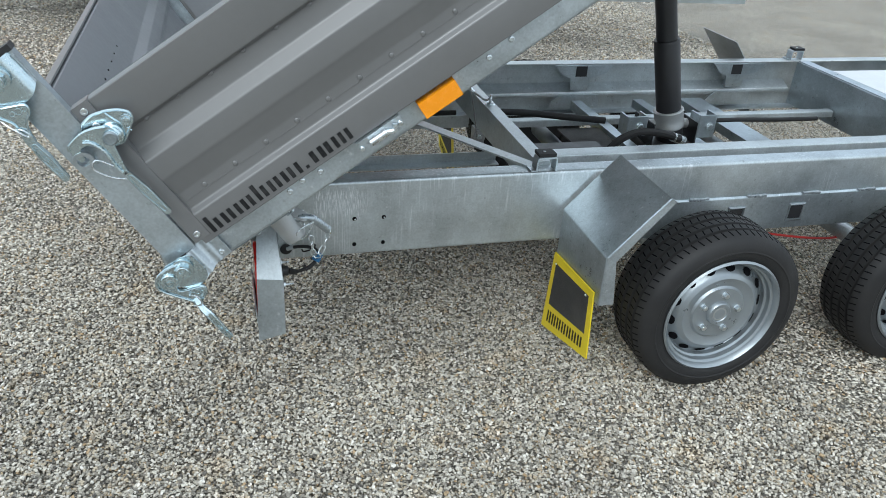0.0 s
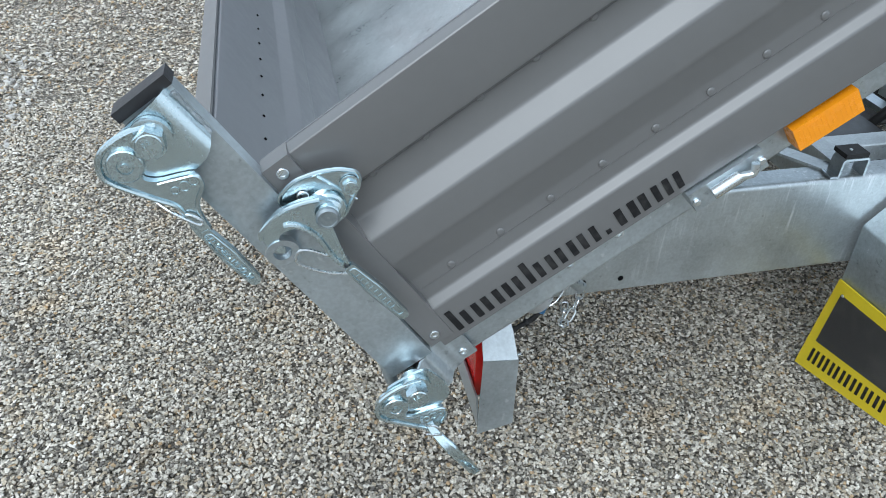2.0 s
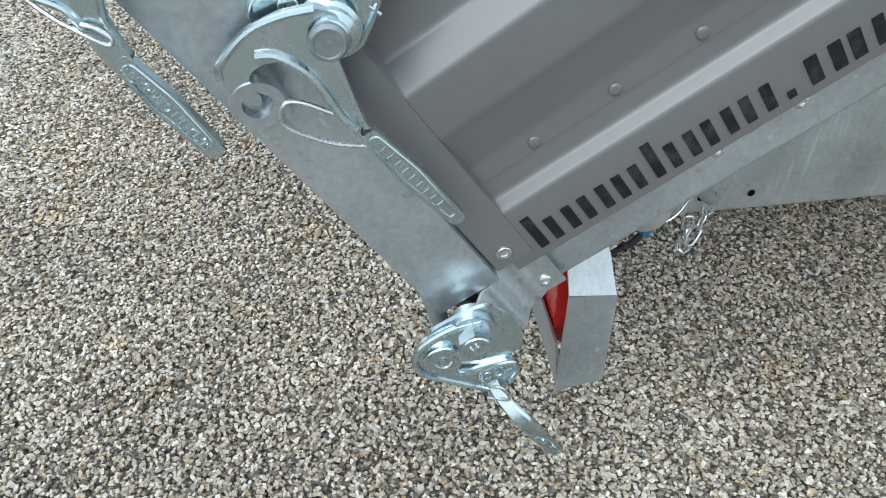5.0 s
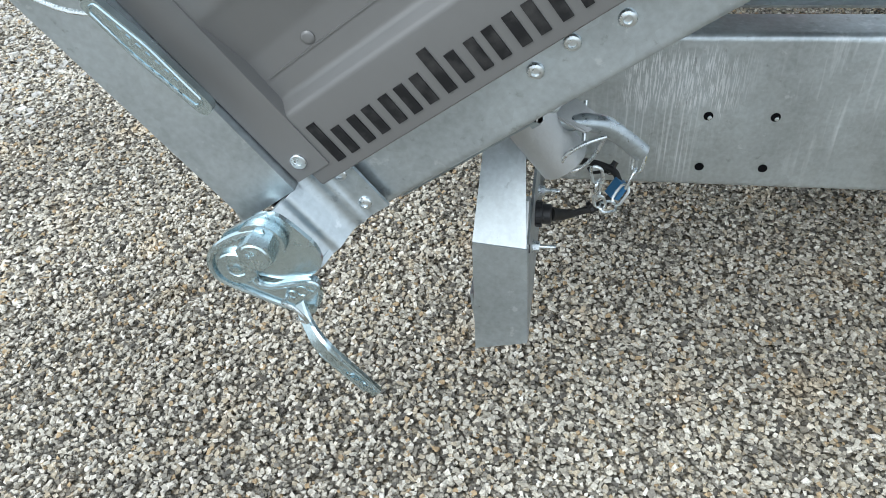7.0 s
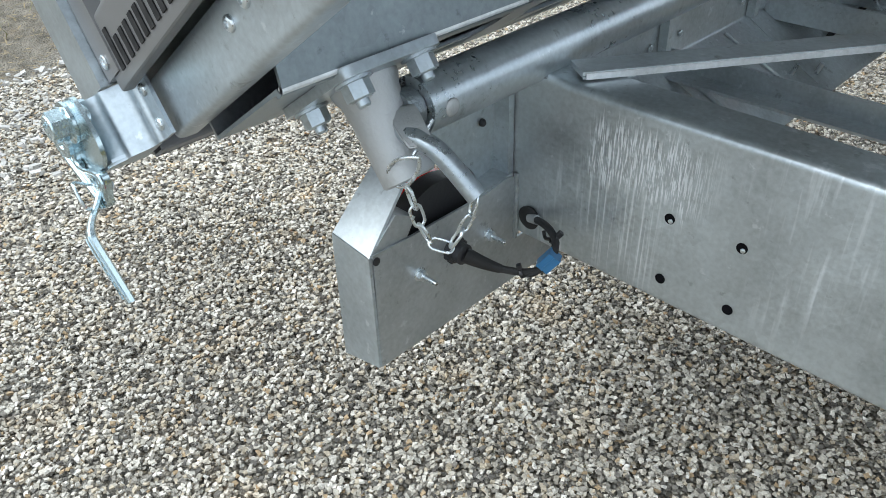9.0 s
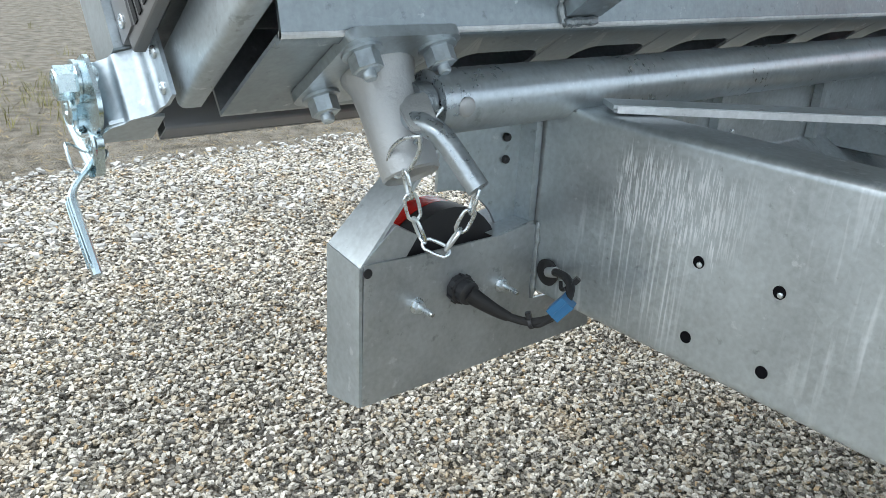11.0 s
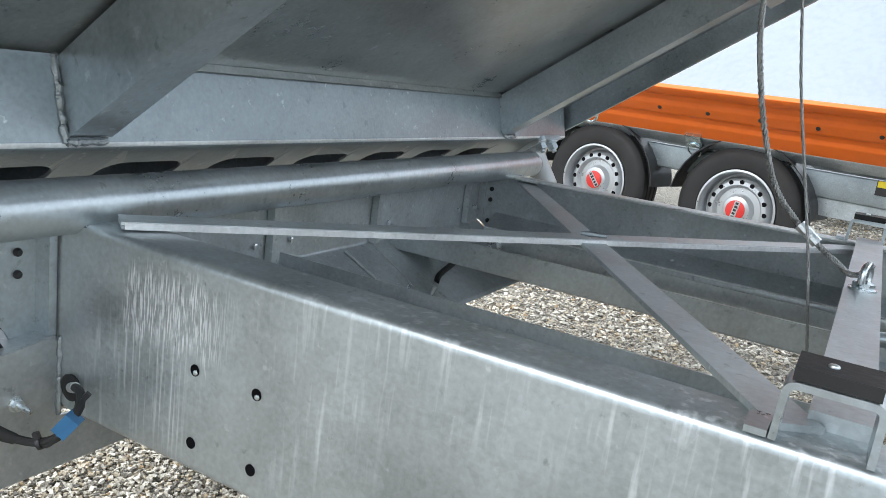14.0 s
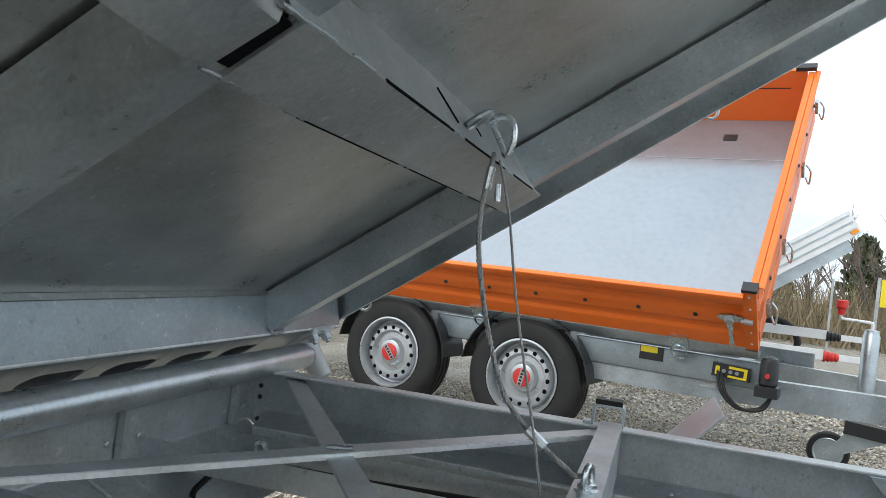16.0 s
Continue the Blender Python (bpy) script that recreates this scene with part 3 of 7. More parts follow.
# dry leaves and stalks on the soil behind the gravel
bm = bmesh.new()
rng = random.Random(21)
for _ in range(9000):
    c = Vector((-2.30 - abs(rng.gauss(0, 1.1)), rng.uniform(-1.6, 4.5), rng.uniform(0.0, 0.012)))
    a, ln, w = rng.uniform(0, 6.283), rng.uniform(0.006, 0.028), rng.uniform(0.0015, 0.005)
    d, e = Vector((math.cos(a), math.sin(a), rng.uniform(-0.25, 0.4))) * ln, Vector((-math.sin(a), math.cos(a), rng.uniform(-0.3, 0.3))) * w
    bm.faces.new([bm.verts.new(p) for p in (c - d, c + e, c + d, c - e)])
tagged(part("leaf_litter", bm, SCRUB), "dry brown leaves and stalks on bare soil", "leaf litter", kind="stuff")

# thin dry grass in tufts on the soil
bm = bmesh.new()
rng = random.Random(22)
for _ in range(420):
    tuft = Vector((-2.75 - abs(rng.gauss(0, 1.5)), rng.uniform(-1.8, 4.5), 0))
    for _ in range(rng.randint(8, 22)):
        c = tuft + Vector((rng.gauss(0, 0.035), rng.gauss(0, 0.035), -0.006))
        a, h, lean = rng.uniform(0, 6.283), rng.uniform(0.025, 0.09), rng.uniform(0.2, 1.4)
        d, e = Vector((math.cos(a), math.sin(a), 0)) * h * lean, Vector((-math.sin(a), math.cos(a), 0)) * 0.0016
        m0, m1, tip = c + d * 0.4 + Vector((0, 0, h * 0.6)), c + d * 0.4 + Vector((0, 0, h * 0.6)), c + d + Vector((0, 0, h * 0.85))
        v = [bm.verts.new(p) for p in (c - e, c + e, m1 + e * 0.7, m0 - e * 0.7, tip)]
        bm.faces.new((v[0], v[1], v[2], v[3]))
        bm.faces.new((v[3], v[2], v[4]))
tagged(part("grass", bm, DRY_GRASS), "sparse dry yellow-green grass on bare soil", "grass", kind="stuff")

# ---- tipping trailer: frame of reference ----
TIP = 34.56                     # how far the bed is raised, in degrees
BED0 = Matrix.Translation((-0.2, 0, 0.61)) @ Matrix.Rotation(radians(-TIP), 4, "Y")
BED = BED0 @ Matrix.Translation((-0.006, 0, 0.035)) @ Matrix.Diagonal((1.016, 1, 1.016, 1))      # shifted and scaled to fit the camera's view
CHASSIS = Matrix.Diagonal((1.008, 1, 1.04, 1))
YN, YF = -0.402, 1.562          # outer faces of the bed
YC = 0.58                       # the trailer's middle
MIRROR_Y = 2 * YC
trailer = thing("tipping_trailer", "galvanised tandem-axle tipping trailer with raised grey-sided bed on gravel", "trailer", Matrix.Translation((1.0, YC, 0)))


def at(x, y, z, m=None, rx=0, ry=0, rz=0):
    return (m or FRAME) @ pose(x, y, z, rx, ry, rz)


# ---- chassis ----
ZT, ZB = 0.588, 0.366
FRAME = CHASSIS


def chassis_beam(y, s, label="", mat=GALV_BEAM):
    """A pressed C beam; s is +1 where it opens towards +y."""
    prof = [(y + s * 0.055, ZB), (y, ZB), (y, ZT), (y + s * 0.058, ZT)]
    if s < 0:
        prof = prof[::-1]
    bm = bmesh.new()
    folded(prof, -0.005, "x", -0.216, 2.9, 0.010, bm, 5)
    return part("chassis_beam", bm, mat, trailer, label)


beam = chassis_beam(0.0, 1, "galvanised pressed beam with white zinc streaks")
beam_far = chassis_beam(MIRROR_Y, -1, "", GALV_LIGHTENED)
# Pale rod along the flange edge paints its highlight.
part("edge", sweep([(-0.21, MIRROR_Y - 0.0580, ZT - 0.001), (2.88, MIRROR_Y - 0.0580, ZT - 0.001)], 0.0030, 8), EDGE_GLINT, beam_far, "pale rod painting the highlight on the flange edge")
# bores in the beam's web: dark discs painting the shade inside round openings
for x, z in ((0.0, 0.4770), (0.0835, 0.4775), (0.0, 0.3985), (0.0830, 0.3990)):
    part("bore", lathe([(0.0062, -0.0012), (0.0062, 0.004), (0.001, 0.0041)], 14, "y"), HOLE_SHADE, beam, "", at(x, 0.0005, z))
for x, z in ((0.0, 0.4770), (0.0835, 0.4775)):
    part("bolt", dome(0.0030, 0.0018, 10), STEEL, beam, "bolt end inside the bore", at(x + 0.0016, -0.0008, z - 0.0018))
# stepped lower flange plate along the axles, with slots
bm = folded([(-0.003, 0.474), (-0.010, 0.470), (-0.010, 0.352), (0.045, 0.352)], 0.004, "x", 0.78, 2.9, 0.006)
flange_plate = part("axle_plate", bm, GALV, trailer)
for i, x in enumerate((0.86, 1.06, 1.27, 1.48, 1.70)):
    part("weld", weld_bead((x, -0.008, 0.474), (x + 0.07, -0.008, 0.474), 0.006, i), WELD, flange_plate)
for x in (1.24, 1.47):
    # Black block on the plate paints the shade inside the slot.
    part("slot", prism([(x - 0.022, 0.388), (x + 0.022, 0.388), (x + 0.022, 0.432), (x - 0.022, 0.432)], "y", -0.0106, -0.014), PLASTIC, flange_plate)
    part("slot_rim", sweep([(x - 0.028, -0.012, 0.382), (x + 0.028, -0.012, 0.382), (x + 0.028, -0.012, 0.438), (x - 0.028, -0.012, 0.438)], 0.005, 6, True), WELD, flange_plate)
# inner rails
for y0, y1, x0, x1, z, h in ((0.142, 0.200, 0.62, 2.24, 0.577, 0.04), (0.775, 0.815, 0.64, 2.24, 0.462, 0.026)):
    bm = folded([(y0, z - h), (y0, z), (y1, z), (y1, z - h)], -0.004, "x", x0, x1, 0.005)
    part("inner_rail", bm, GALV_LIGHTENED, trailer)
# pressed ledge along the inside of the far beam, its lip's highlight painted as a pale rod
ledge = part("inner_ledge", folded([(1.153, 0.4915), (1.149, 0.4880), (1.100, 0.4640), (1.098, 0.4560), (1.100, 0.4470)], -0.003, "x", -0.215, 2.24, 0.004), GALV_LIGHTENED, trailer, "pressed galvanised ledge inside the beam")
part("lip", sweep([(-0.215, 1.0985, 0.4650), (2.24, 1.0985, 0.4650)], 0.0022, 6), EDGE_GLINT, ledge, "pale rod painting the highlight on the ledge lip")
for k in range(9):
    part("rivet", dome(0.0045, 0.003, 10), STEEL, ledge, "", at(-0.02 + k * 0.24, 1.125, 0.4785, None, -60))
# inner longitudinal angles
for y, s, zf, fl in ((0.430, -1, 0.450, 0.042), (0.755, 1, 0.450, 0.085)):
    prof = [(y, 0.484 if s < 0 else 0.497), (y, zf), (y + s * fl, zf)]
    a = folded(prof if s > 0 else prof, 0.004 * s, "x", -0.26, 0.56, 0.005)
    part("inner_angle", a, GALV_LIGHTENED, trailer)
# rear closing plate with stiffening folds between the beams, and the sloping pan below it
for k, (y0, y1) in enumerate(((0.006, 0.402), (0.404, 0.697), (0.699, 1.078), (1.080, MIRROR_Y - 0.006))):
    bm = folded([(-0.261, 0.585), (-0.265, 0.585), (-0.265, 0.467), (-0.10, 0.372), (-0.096, 0.366)], -0.003, "y", y0, y1, 0.004)
    p = part("rear_plate", bm, GALV_LIGHTENED, trailer)
    part("seam", box(-0.263, -0.248, y1 - 0.010, y1 + 0.004, 0.469, 0.585), GALV_LIGHTENED, p, "", None, 32, 0.002)
    for zz in (0.56, 0.50):
        part("screw", dome(0.006, 0.004), STEEL, p, "", at(-0.262, y1 - 0.035, zz, None, 0, 0, 90))
        part("screw", dome(0.006, 0.004), STEEL, p, "", at(-0.262, y0 + 0.05, zz, None, 0, 0, 90))
for y0 in (0.0015, MIRROR_Y - 0.0055):
    part("side_closing", prism([(-0.262, 0.47), (-0.262, 0.586), (-0.192, 0.586), (-0.192, 0.42)], "y", y0, y0 + 0.004), GALV_LIGHTENED, trailer)
for y in (0.42, 0.60):
    bm = sweep([(-0.254, y, 0.464), (-0.105, y + 0.03, 0.378)], 0.004, 6)
    part("fold", bm, GALV_LIGHTENED, trailer)
for x, y in ((-0.13, 0.72), (-0.15, 0.66), (-0.12, 0.60)):
    z = 0.467 - (x + 0.265) * 0.576
    part("stud", sweep([(x, y, z), (x + 0.008, y, z + 0.02)], 0.004, 8), STEEL, trailer)

# crossing flat bars
for i, (a, b) in enumerate((((-0.155, 0.026), (0.595, MIRROR_Y - 0.010)), ((-0.15, MIRROR_Y - 0.015), (0.545, 0.03)))):
    a, b = Vector(a), Vector(b)
    d = (b - a).normalized()
    w = Vector((-d.y, d.x)) * 0.020
    poly = [a - w, b - w, b + w, a + w]
    bm = prism([(q.x, q.y) for q in poly], "z", ZT + 0.0045 - i * 0.004, ZT + 0.0105 - i * 0.0045)
    for v in bm.verts:
        v.co.z -= 0.016 * v.co.y / MIRROR_Y
    bar = part("diagonal_brace", bm, GALV_LIGHTENED, trailer, "flat galvanised crossing brace", None, 32, 0.001)
    if i == 0:
        a2, b2 = a + d * 0.004, b - d * 0.065
        # The lip's pale tone paints the bright line along the bar.
        lip = prism([(q.x, q.y) for q in (a2 - w * 1.13, b2 - w * 1.13, b2 - w * 1.005, a2 - w * 1.005)], "z", ZT + 0.0025, ZT + 0.0095)
        for v in lip.verts:
            v.co.z -= 0.016 * v.co.y / MIRROR_Y
        part("lip", lip, EDGE_GLINT, bar, "brace lip in a pale highlight tone", None, 32, 0.001)
        part("weld", weld_bead((*(a - w), ZT + 0.004), (*(a - w + d * 0.06), ZT + 0.004), 0.0022, 5 + i), WELD, bar)
part("weld", weld_bead((0.20, 0.545, ZT + 0.010), (0.235, 0.56, ZT + 0.010), 0.004, 9), WELD, trailer)


def cross_member(x, w, y0, y1, z0, z1, mat=GALV_LIGHTENED):
    bm = box(x - w / 2, x + w / 2, y0, y1, z0, z1)
    return part("cross_member", bm, mat, trailer, "", None, 40, 0.006, 3)


cross_member(0.571, 0.043, 0.05, MIRROR_Y - 0.05, 0.50, ZT + 0.012)
for x, w in ((1.135, 0.045), (1.43, 0.045), (1.69, 0.11)):
    cross_member(x, w, 0.10, 1.05, 0.41, 0.445, GALV)
cross_member(2.25, 0.008, 0.06, 1.09, 0.40, ZT, GALV)
cross_member(2.28, 0.05, 0.06, 1.09, 0.56, ZT + 0.004, GALV)
cross_member(2.87, 0.06, 0.0, MIRROR_Y, ZB, ZT, GALV)


# bolts through the far beam's web, as in the near one
for x, z in ((0.003, 0.486), (0.083, 0.486), (0.003, 0.405), (0.083, 0.405)):
    part("bolt", dome(0.0085, 0.007), STEEL, beam_far, "", at(x, MIRROR_Y - 0.006, z))
# screws where the ledge meets the rear plate
for z in (0.545, 0.520, 0.470):
    part("screw", dome(0.0055, 0.004), PLASTIC, beam_far, "", at(-0.235, MIRROR_Y - 0.006, z))
# angle that carries the brake hose, with black clips
carrier_rail = part("hose_rail", folded([(0.985, 0.476), (0.985, 0.432), (1.035, 0.432)], 0.004, "x", -0.24, 0.56, 0.005), GALV_LIGHTENED, trailer, "galvanised angle with black hose and clips")
part("hose", sweep(smooth_line([(-0.18, 0.93, 0.428), (-0.05, 0.935, 0.434), (0.15, 0.93, 0.440), (0.36, 0.935, 0.446), (0.56, 0.93, 0.448)]), 0.010, 10), RUBBER, carrier_rail, "black hose")
for x in (0.0, 0.16, 0.34, 0.52):
    part("hose_clip", box(x - 0.004, x + 0.004, 0.836, 0.848, 0.436, 0.462), PLASTIC, carrier_rail, "", None, 32, 0.001)
part("ring_fitting", lathe([(0.017, 0.0), (0.017, -0.006), (0.010, -0.008), (0.008, -0.004), (0.002, -0.004)], 18, "y"), STEEL, carrier_rail, "", at(-0.130, 0.985, 0.452))


def rest_bracket(x, y, s):
    """A low arch of flat bar with a rubber pad on which the lowered bed rests."""
    h = 0.0325
    root = part("rest_bracket", folded([(x - h, ZT + 0.001), (x - h + 0.002, ZT + 0.043), (x + h, ZT + 0.043), (x + h, ZT + 0.001)], -0.005, "y", y, y + s * 0.036, 0.010, None, 6), GALV, trailer, "bent galvanised rest with rubber pad")
    ya, yb = sorted((y + s * 0.002, y + s * 0.044))
    part("rubber_pad", box(x - 0.026, x + 0.027, ya, yb, ZT + 0.0435, ZT + 0.053), RUBBER, root, "black rubber pad", None, 32, 0.0015)
    part("foot", box(x - h - 0.016, x - h - 0.001, min(y, y + s * 0.034), max(y, y + s * 0.034), ZT + 0.001, ZT + 0.006), GALV, root, "", None, 32, 0.002)
    part("rivet", dome(0.004, 0.002), STEEL, root, "", at(x - 0.004, y + s * 0.022, ZT + 0.053, None, -90))
    return root


rest_bracket(0.562, 0.0, 1)
rest_bracket(0.562, MIRROR_Y - 0.008, -1)
rest_bracket(2.26, MIRROR_Y - 0.004, -1)
# shaped hook plates inside the far beam
for x in (1.156, 1.925):
    pl = [(x - 0.12, ZT - 0.004), (x - 0.085, 0.545), (x - 0.045, 0.53), (x - 0.04, 0.48), (x + 0.04, 0.48), (x + 0.05, 0.53), (x + 0.12, 0.55), (x + 0.15, ZT - 0.004)]
    hp = part("hook_plate", prism(pl, "y", MIRROR_Y - 0.075, MIRROR_Y - 0.068), GALV, trailer)
    # Black block stands for the shaded opening in the hook plate.
    part("opening", box(x - 0.024, x + 0.028, MIRROR_Y - 0.0765, MIRROR_Y - 0.072, 0.537, 0.580), PLASTIC, hp)
    part("lower_plate", prism([(x - 0.13, 0.405), (x - 0.125, 0.43), (x - 0.08, 0.458), (x + 0.10, 0.458), (x + 0.105, 0.405)], "y", MIRROR_Y - 0.075, MIRROR_Y - 0.069), GALV, hp)

# eye bolt in the middle cross member
bm = sweep([(0.571 + 0.004 * math.cos(a), 0.566 + 0.012 * math.cos(a), ZT + 0.028 + 0.016 * math.sin(a)) for a in (2 * math.pi * k / 20 for k in range(20))], 0.0045, 10, True)
eye_bolt = part("eye_bolt", bm, STEEL, trailer, "bright steel eye bolt")
part("nut", hex_bolt(0.012, 0.006), STEEL, eye_bolt, "", at(0.571, 0.566, ZT + 0.012, None, -90))

# hydraulic ram and hoses
ram_base, ram_top = Vector((1.318, 0.567, 0.50)), Vector((1.09, 0.567, 1.40))
axis_m = Matrix.Translation(ram_base) @ (ram_top - ram_base).to_track_quat("Y", "Z").to_matrix().to_4x4()
L = (ram_top - ram_base).length
ram = part("hydraulic_ram", lathe([(0.046, 0.03), (0.047, 0.36), (0.045, 0.365), (0.038, 0.365), (0.038, 0.62), (0.036, 0.62), (0.03, 0.62), (0.03, L)], 28, "y"), PLASTIC, trailer, "black telescopic hydraulic ram", axis_m)
part("collar", lathe([(0.054, 0.020), (0.057, 0.024), (0.057, 0.034), (0.055, 0.038), (0.055, 0.084), (0.057, 0.088), (0.053, 0.092), (0.046, 0.092)], 32, "y"), CAST, ram, "grey steel collar", axis_m)
part("ram_foot", lathe([(0.045, -0.04), (0.052, -0.03), (0.052, 0.02), (0.046, 0.022)], 24, "y"), PLASTIC, ram, "", axis_m)
for s in (-1, 1):
    lx0, lx1, lz0, lz1 = (1.086, 1.170, 0.49, 0.562) if s < 0 else (1.385, 1.460, 0.475, 0.560)
    lug = part("mounting_lug", folded([(lx0, 0.565), (lx0, 0.50), (lx1, 0.50), (lx1, 0.565)], 0.006, "z", lz0, lz1, 0.006), GALV, ram, "folded galvanised mounting lug")
    part("bolt", hex_bolt(0.011, 0.008), STEEL, lug, "", at((lx0 + lx1) / 2 + 0.01, 0.499, (lz0 + lz1) / 2))
    part("trunnion", sweep([(1.308 + s * 0.05, YC, 0.505), (1.308 + s * 0.175, YC, 0.505)], 0.018, 14), CAST, ram)
part("ram_cradle", folded([(1.20, 0.53), (1.20, 0.44), (1.39, 0.44), (1.39, 0.53)], 0.006, "y", YC - 0.075, YC + 0.075, 0.012), PLASTIC, ram)
hose = part("hydraulic_hose", sweep(smooth_line([(1.285, 0.45, 0.492), (1.205, 0.45, 0.516), (1.118, 0.45, 0.525), (1.06, 0.45, 0.510), (1.022, 0.452, 0.484), (0.99, 0.47, 0.43)]), 0.014, 10), RUBBER, trailer)
part("hose_end", sweep([(1.315, 0.475, 0.478), (1.25, 0.448, 0.503)], 0.0165, 10), STEEL, hose)
hose2 = part("hydraulic_hose", sweep(smooth_line([(0.675, 0.76, 0.506), (0.76, 0.757, 0.503), (0.84, 0.752, 0.496), (0.97, 0.71, 0.492), (1.09, 0.68, 0.488)]), 0.0125, 12), RUBBER, trailer, "black hydraulic hose with zinc elbow and valve")
part("hose_end", sweep([(0.640, 0.76, 0.503), (0.684, 0.76, 0.506)], 0.0140, 16), GALV, hose2, "crimped zinc ferrule")
part("nut", hex_bolt(0.0150, 0.020, False), GALV, hose2, "", at(0.643, 0.76, 0.503, None, 0, 0, -90))
part("elbow", sweep(smooth_line([(0.626, 0.76, 0.502), (0.612, 0.76, 0.501), (0.604, 0.76, 0.494), (0.603, 0.76, 0.462)]), 0.0115, 14), GALV, hose2, "zinc elbow")
part("nut", hex_bolt(0.0150, 0.018, False), GALV, hose2, "", at(0.603, 0.76, 0.468, None, 90))
valve = part("valve_block", box(0.583, 0.622, 0.738, 0.785, 0.392, 0.450), CAST, hose2, "grey hydraulic valve body", None, 32, 0.007, 3)
part("valve_plate", prism(rounded_poly([(0.574, 0.420), (0.590, 0.396), (0.618, 0.398), (0.627, 0.424), (0.611, 0.446), (0.585, 0.444)], 0.007), "y", 0.732, 0.738), CAST, valve, "", None, 32, 0.0015)
part("bolt", hex_bolt(0.0075, 0.005), STEEL, valve, "", at(0.601, 0.732, 0.421))
part("drain", sweep([(0.602, 0.76, 0.394), (0.602, 0.76, 0.362)], 0.011, 14), PLASTIC, valve)
part("pan_cable", sweep(smooth_line([(-0.150, 0.775, 0.402), (-0.156, 0.80, 0.414), (-0.166, 0.90, 0.428), (-0.168, 0.97, 0.425), (-0.17, 1.05, 0.43)]), 0.006, 8), RUBBER, trailer, "short black cable")
part("hydraulic_pipe", sweep(smooth_line([(1.40, 0.60, 0.50), (1.60, 0.61, 0.50), (1.85, 0.62, 0.49), (2.02, 0.62, 0.49)]), 0.009, 8), RUBBER, trailer)
part("dark_sheet", box(0.93, 1.105, 0.50, 0.76, 0.426, 0.432), DARK_MAT, trailer, "dark brown coated sheet", None, 32, 0.001)
part("pump_housing", box(0.70, 0.98, 0.30, 0.52, 0.40, 0.47), PLASTIC, trailer, "black pump housing", None, 32, 0.02)
part("lid_panel", box(2.33, 2.8, 0.12, 0.95, 0.55, 0.585), WHITE, trailer, "white box lid", None, 32, 0.004)
part("red_hose", sweep(smooth_line([(1.25, 0.03, 0.36), (1.45, 0.05, 0.30), (1.75, 0.09, 0.24), (1.95, 0.12, 0.25)]), 0.0042, 8), RED, trailer)
for x in (1.047, 1.808):
    part("axle", sweep([(x, -0.06, 0.262), (x, MIRROR_Y + 0.06, 0.262)], 0.032, 12), GALV_DULL, trailer)


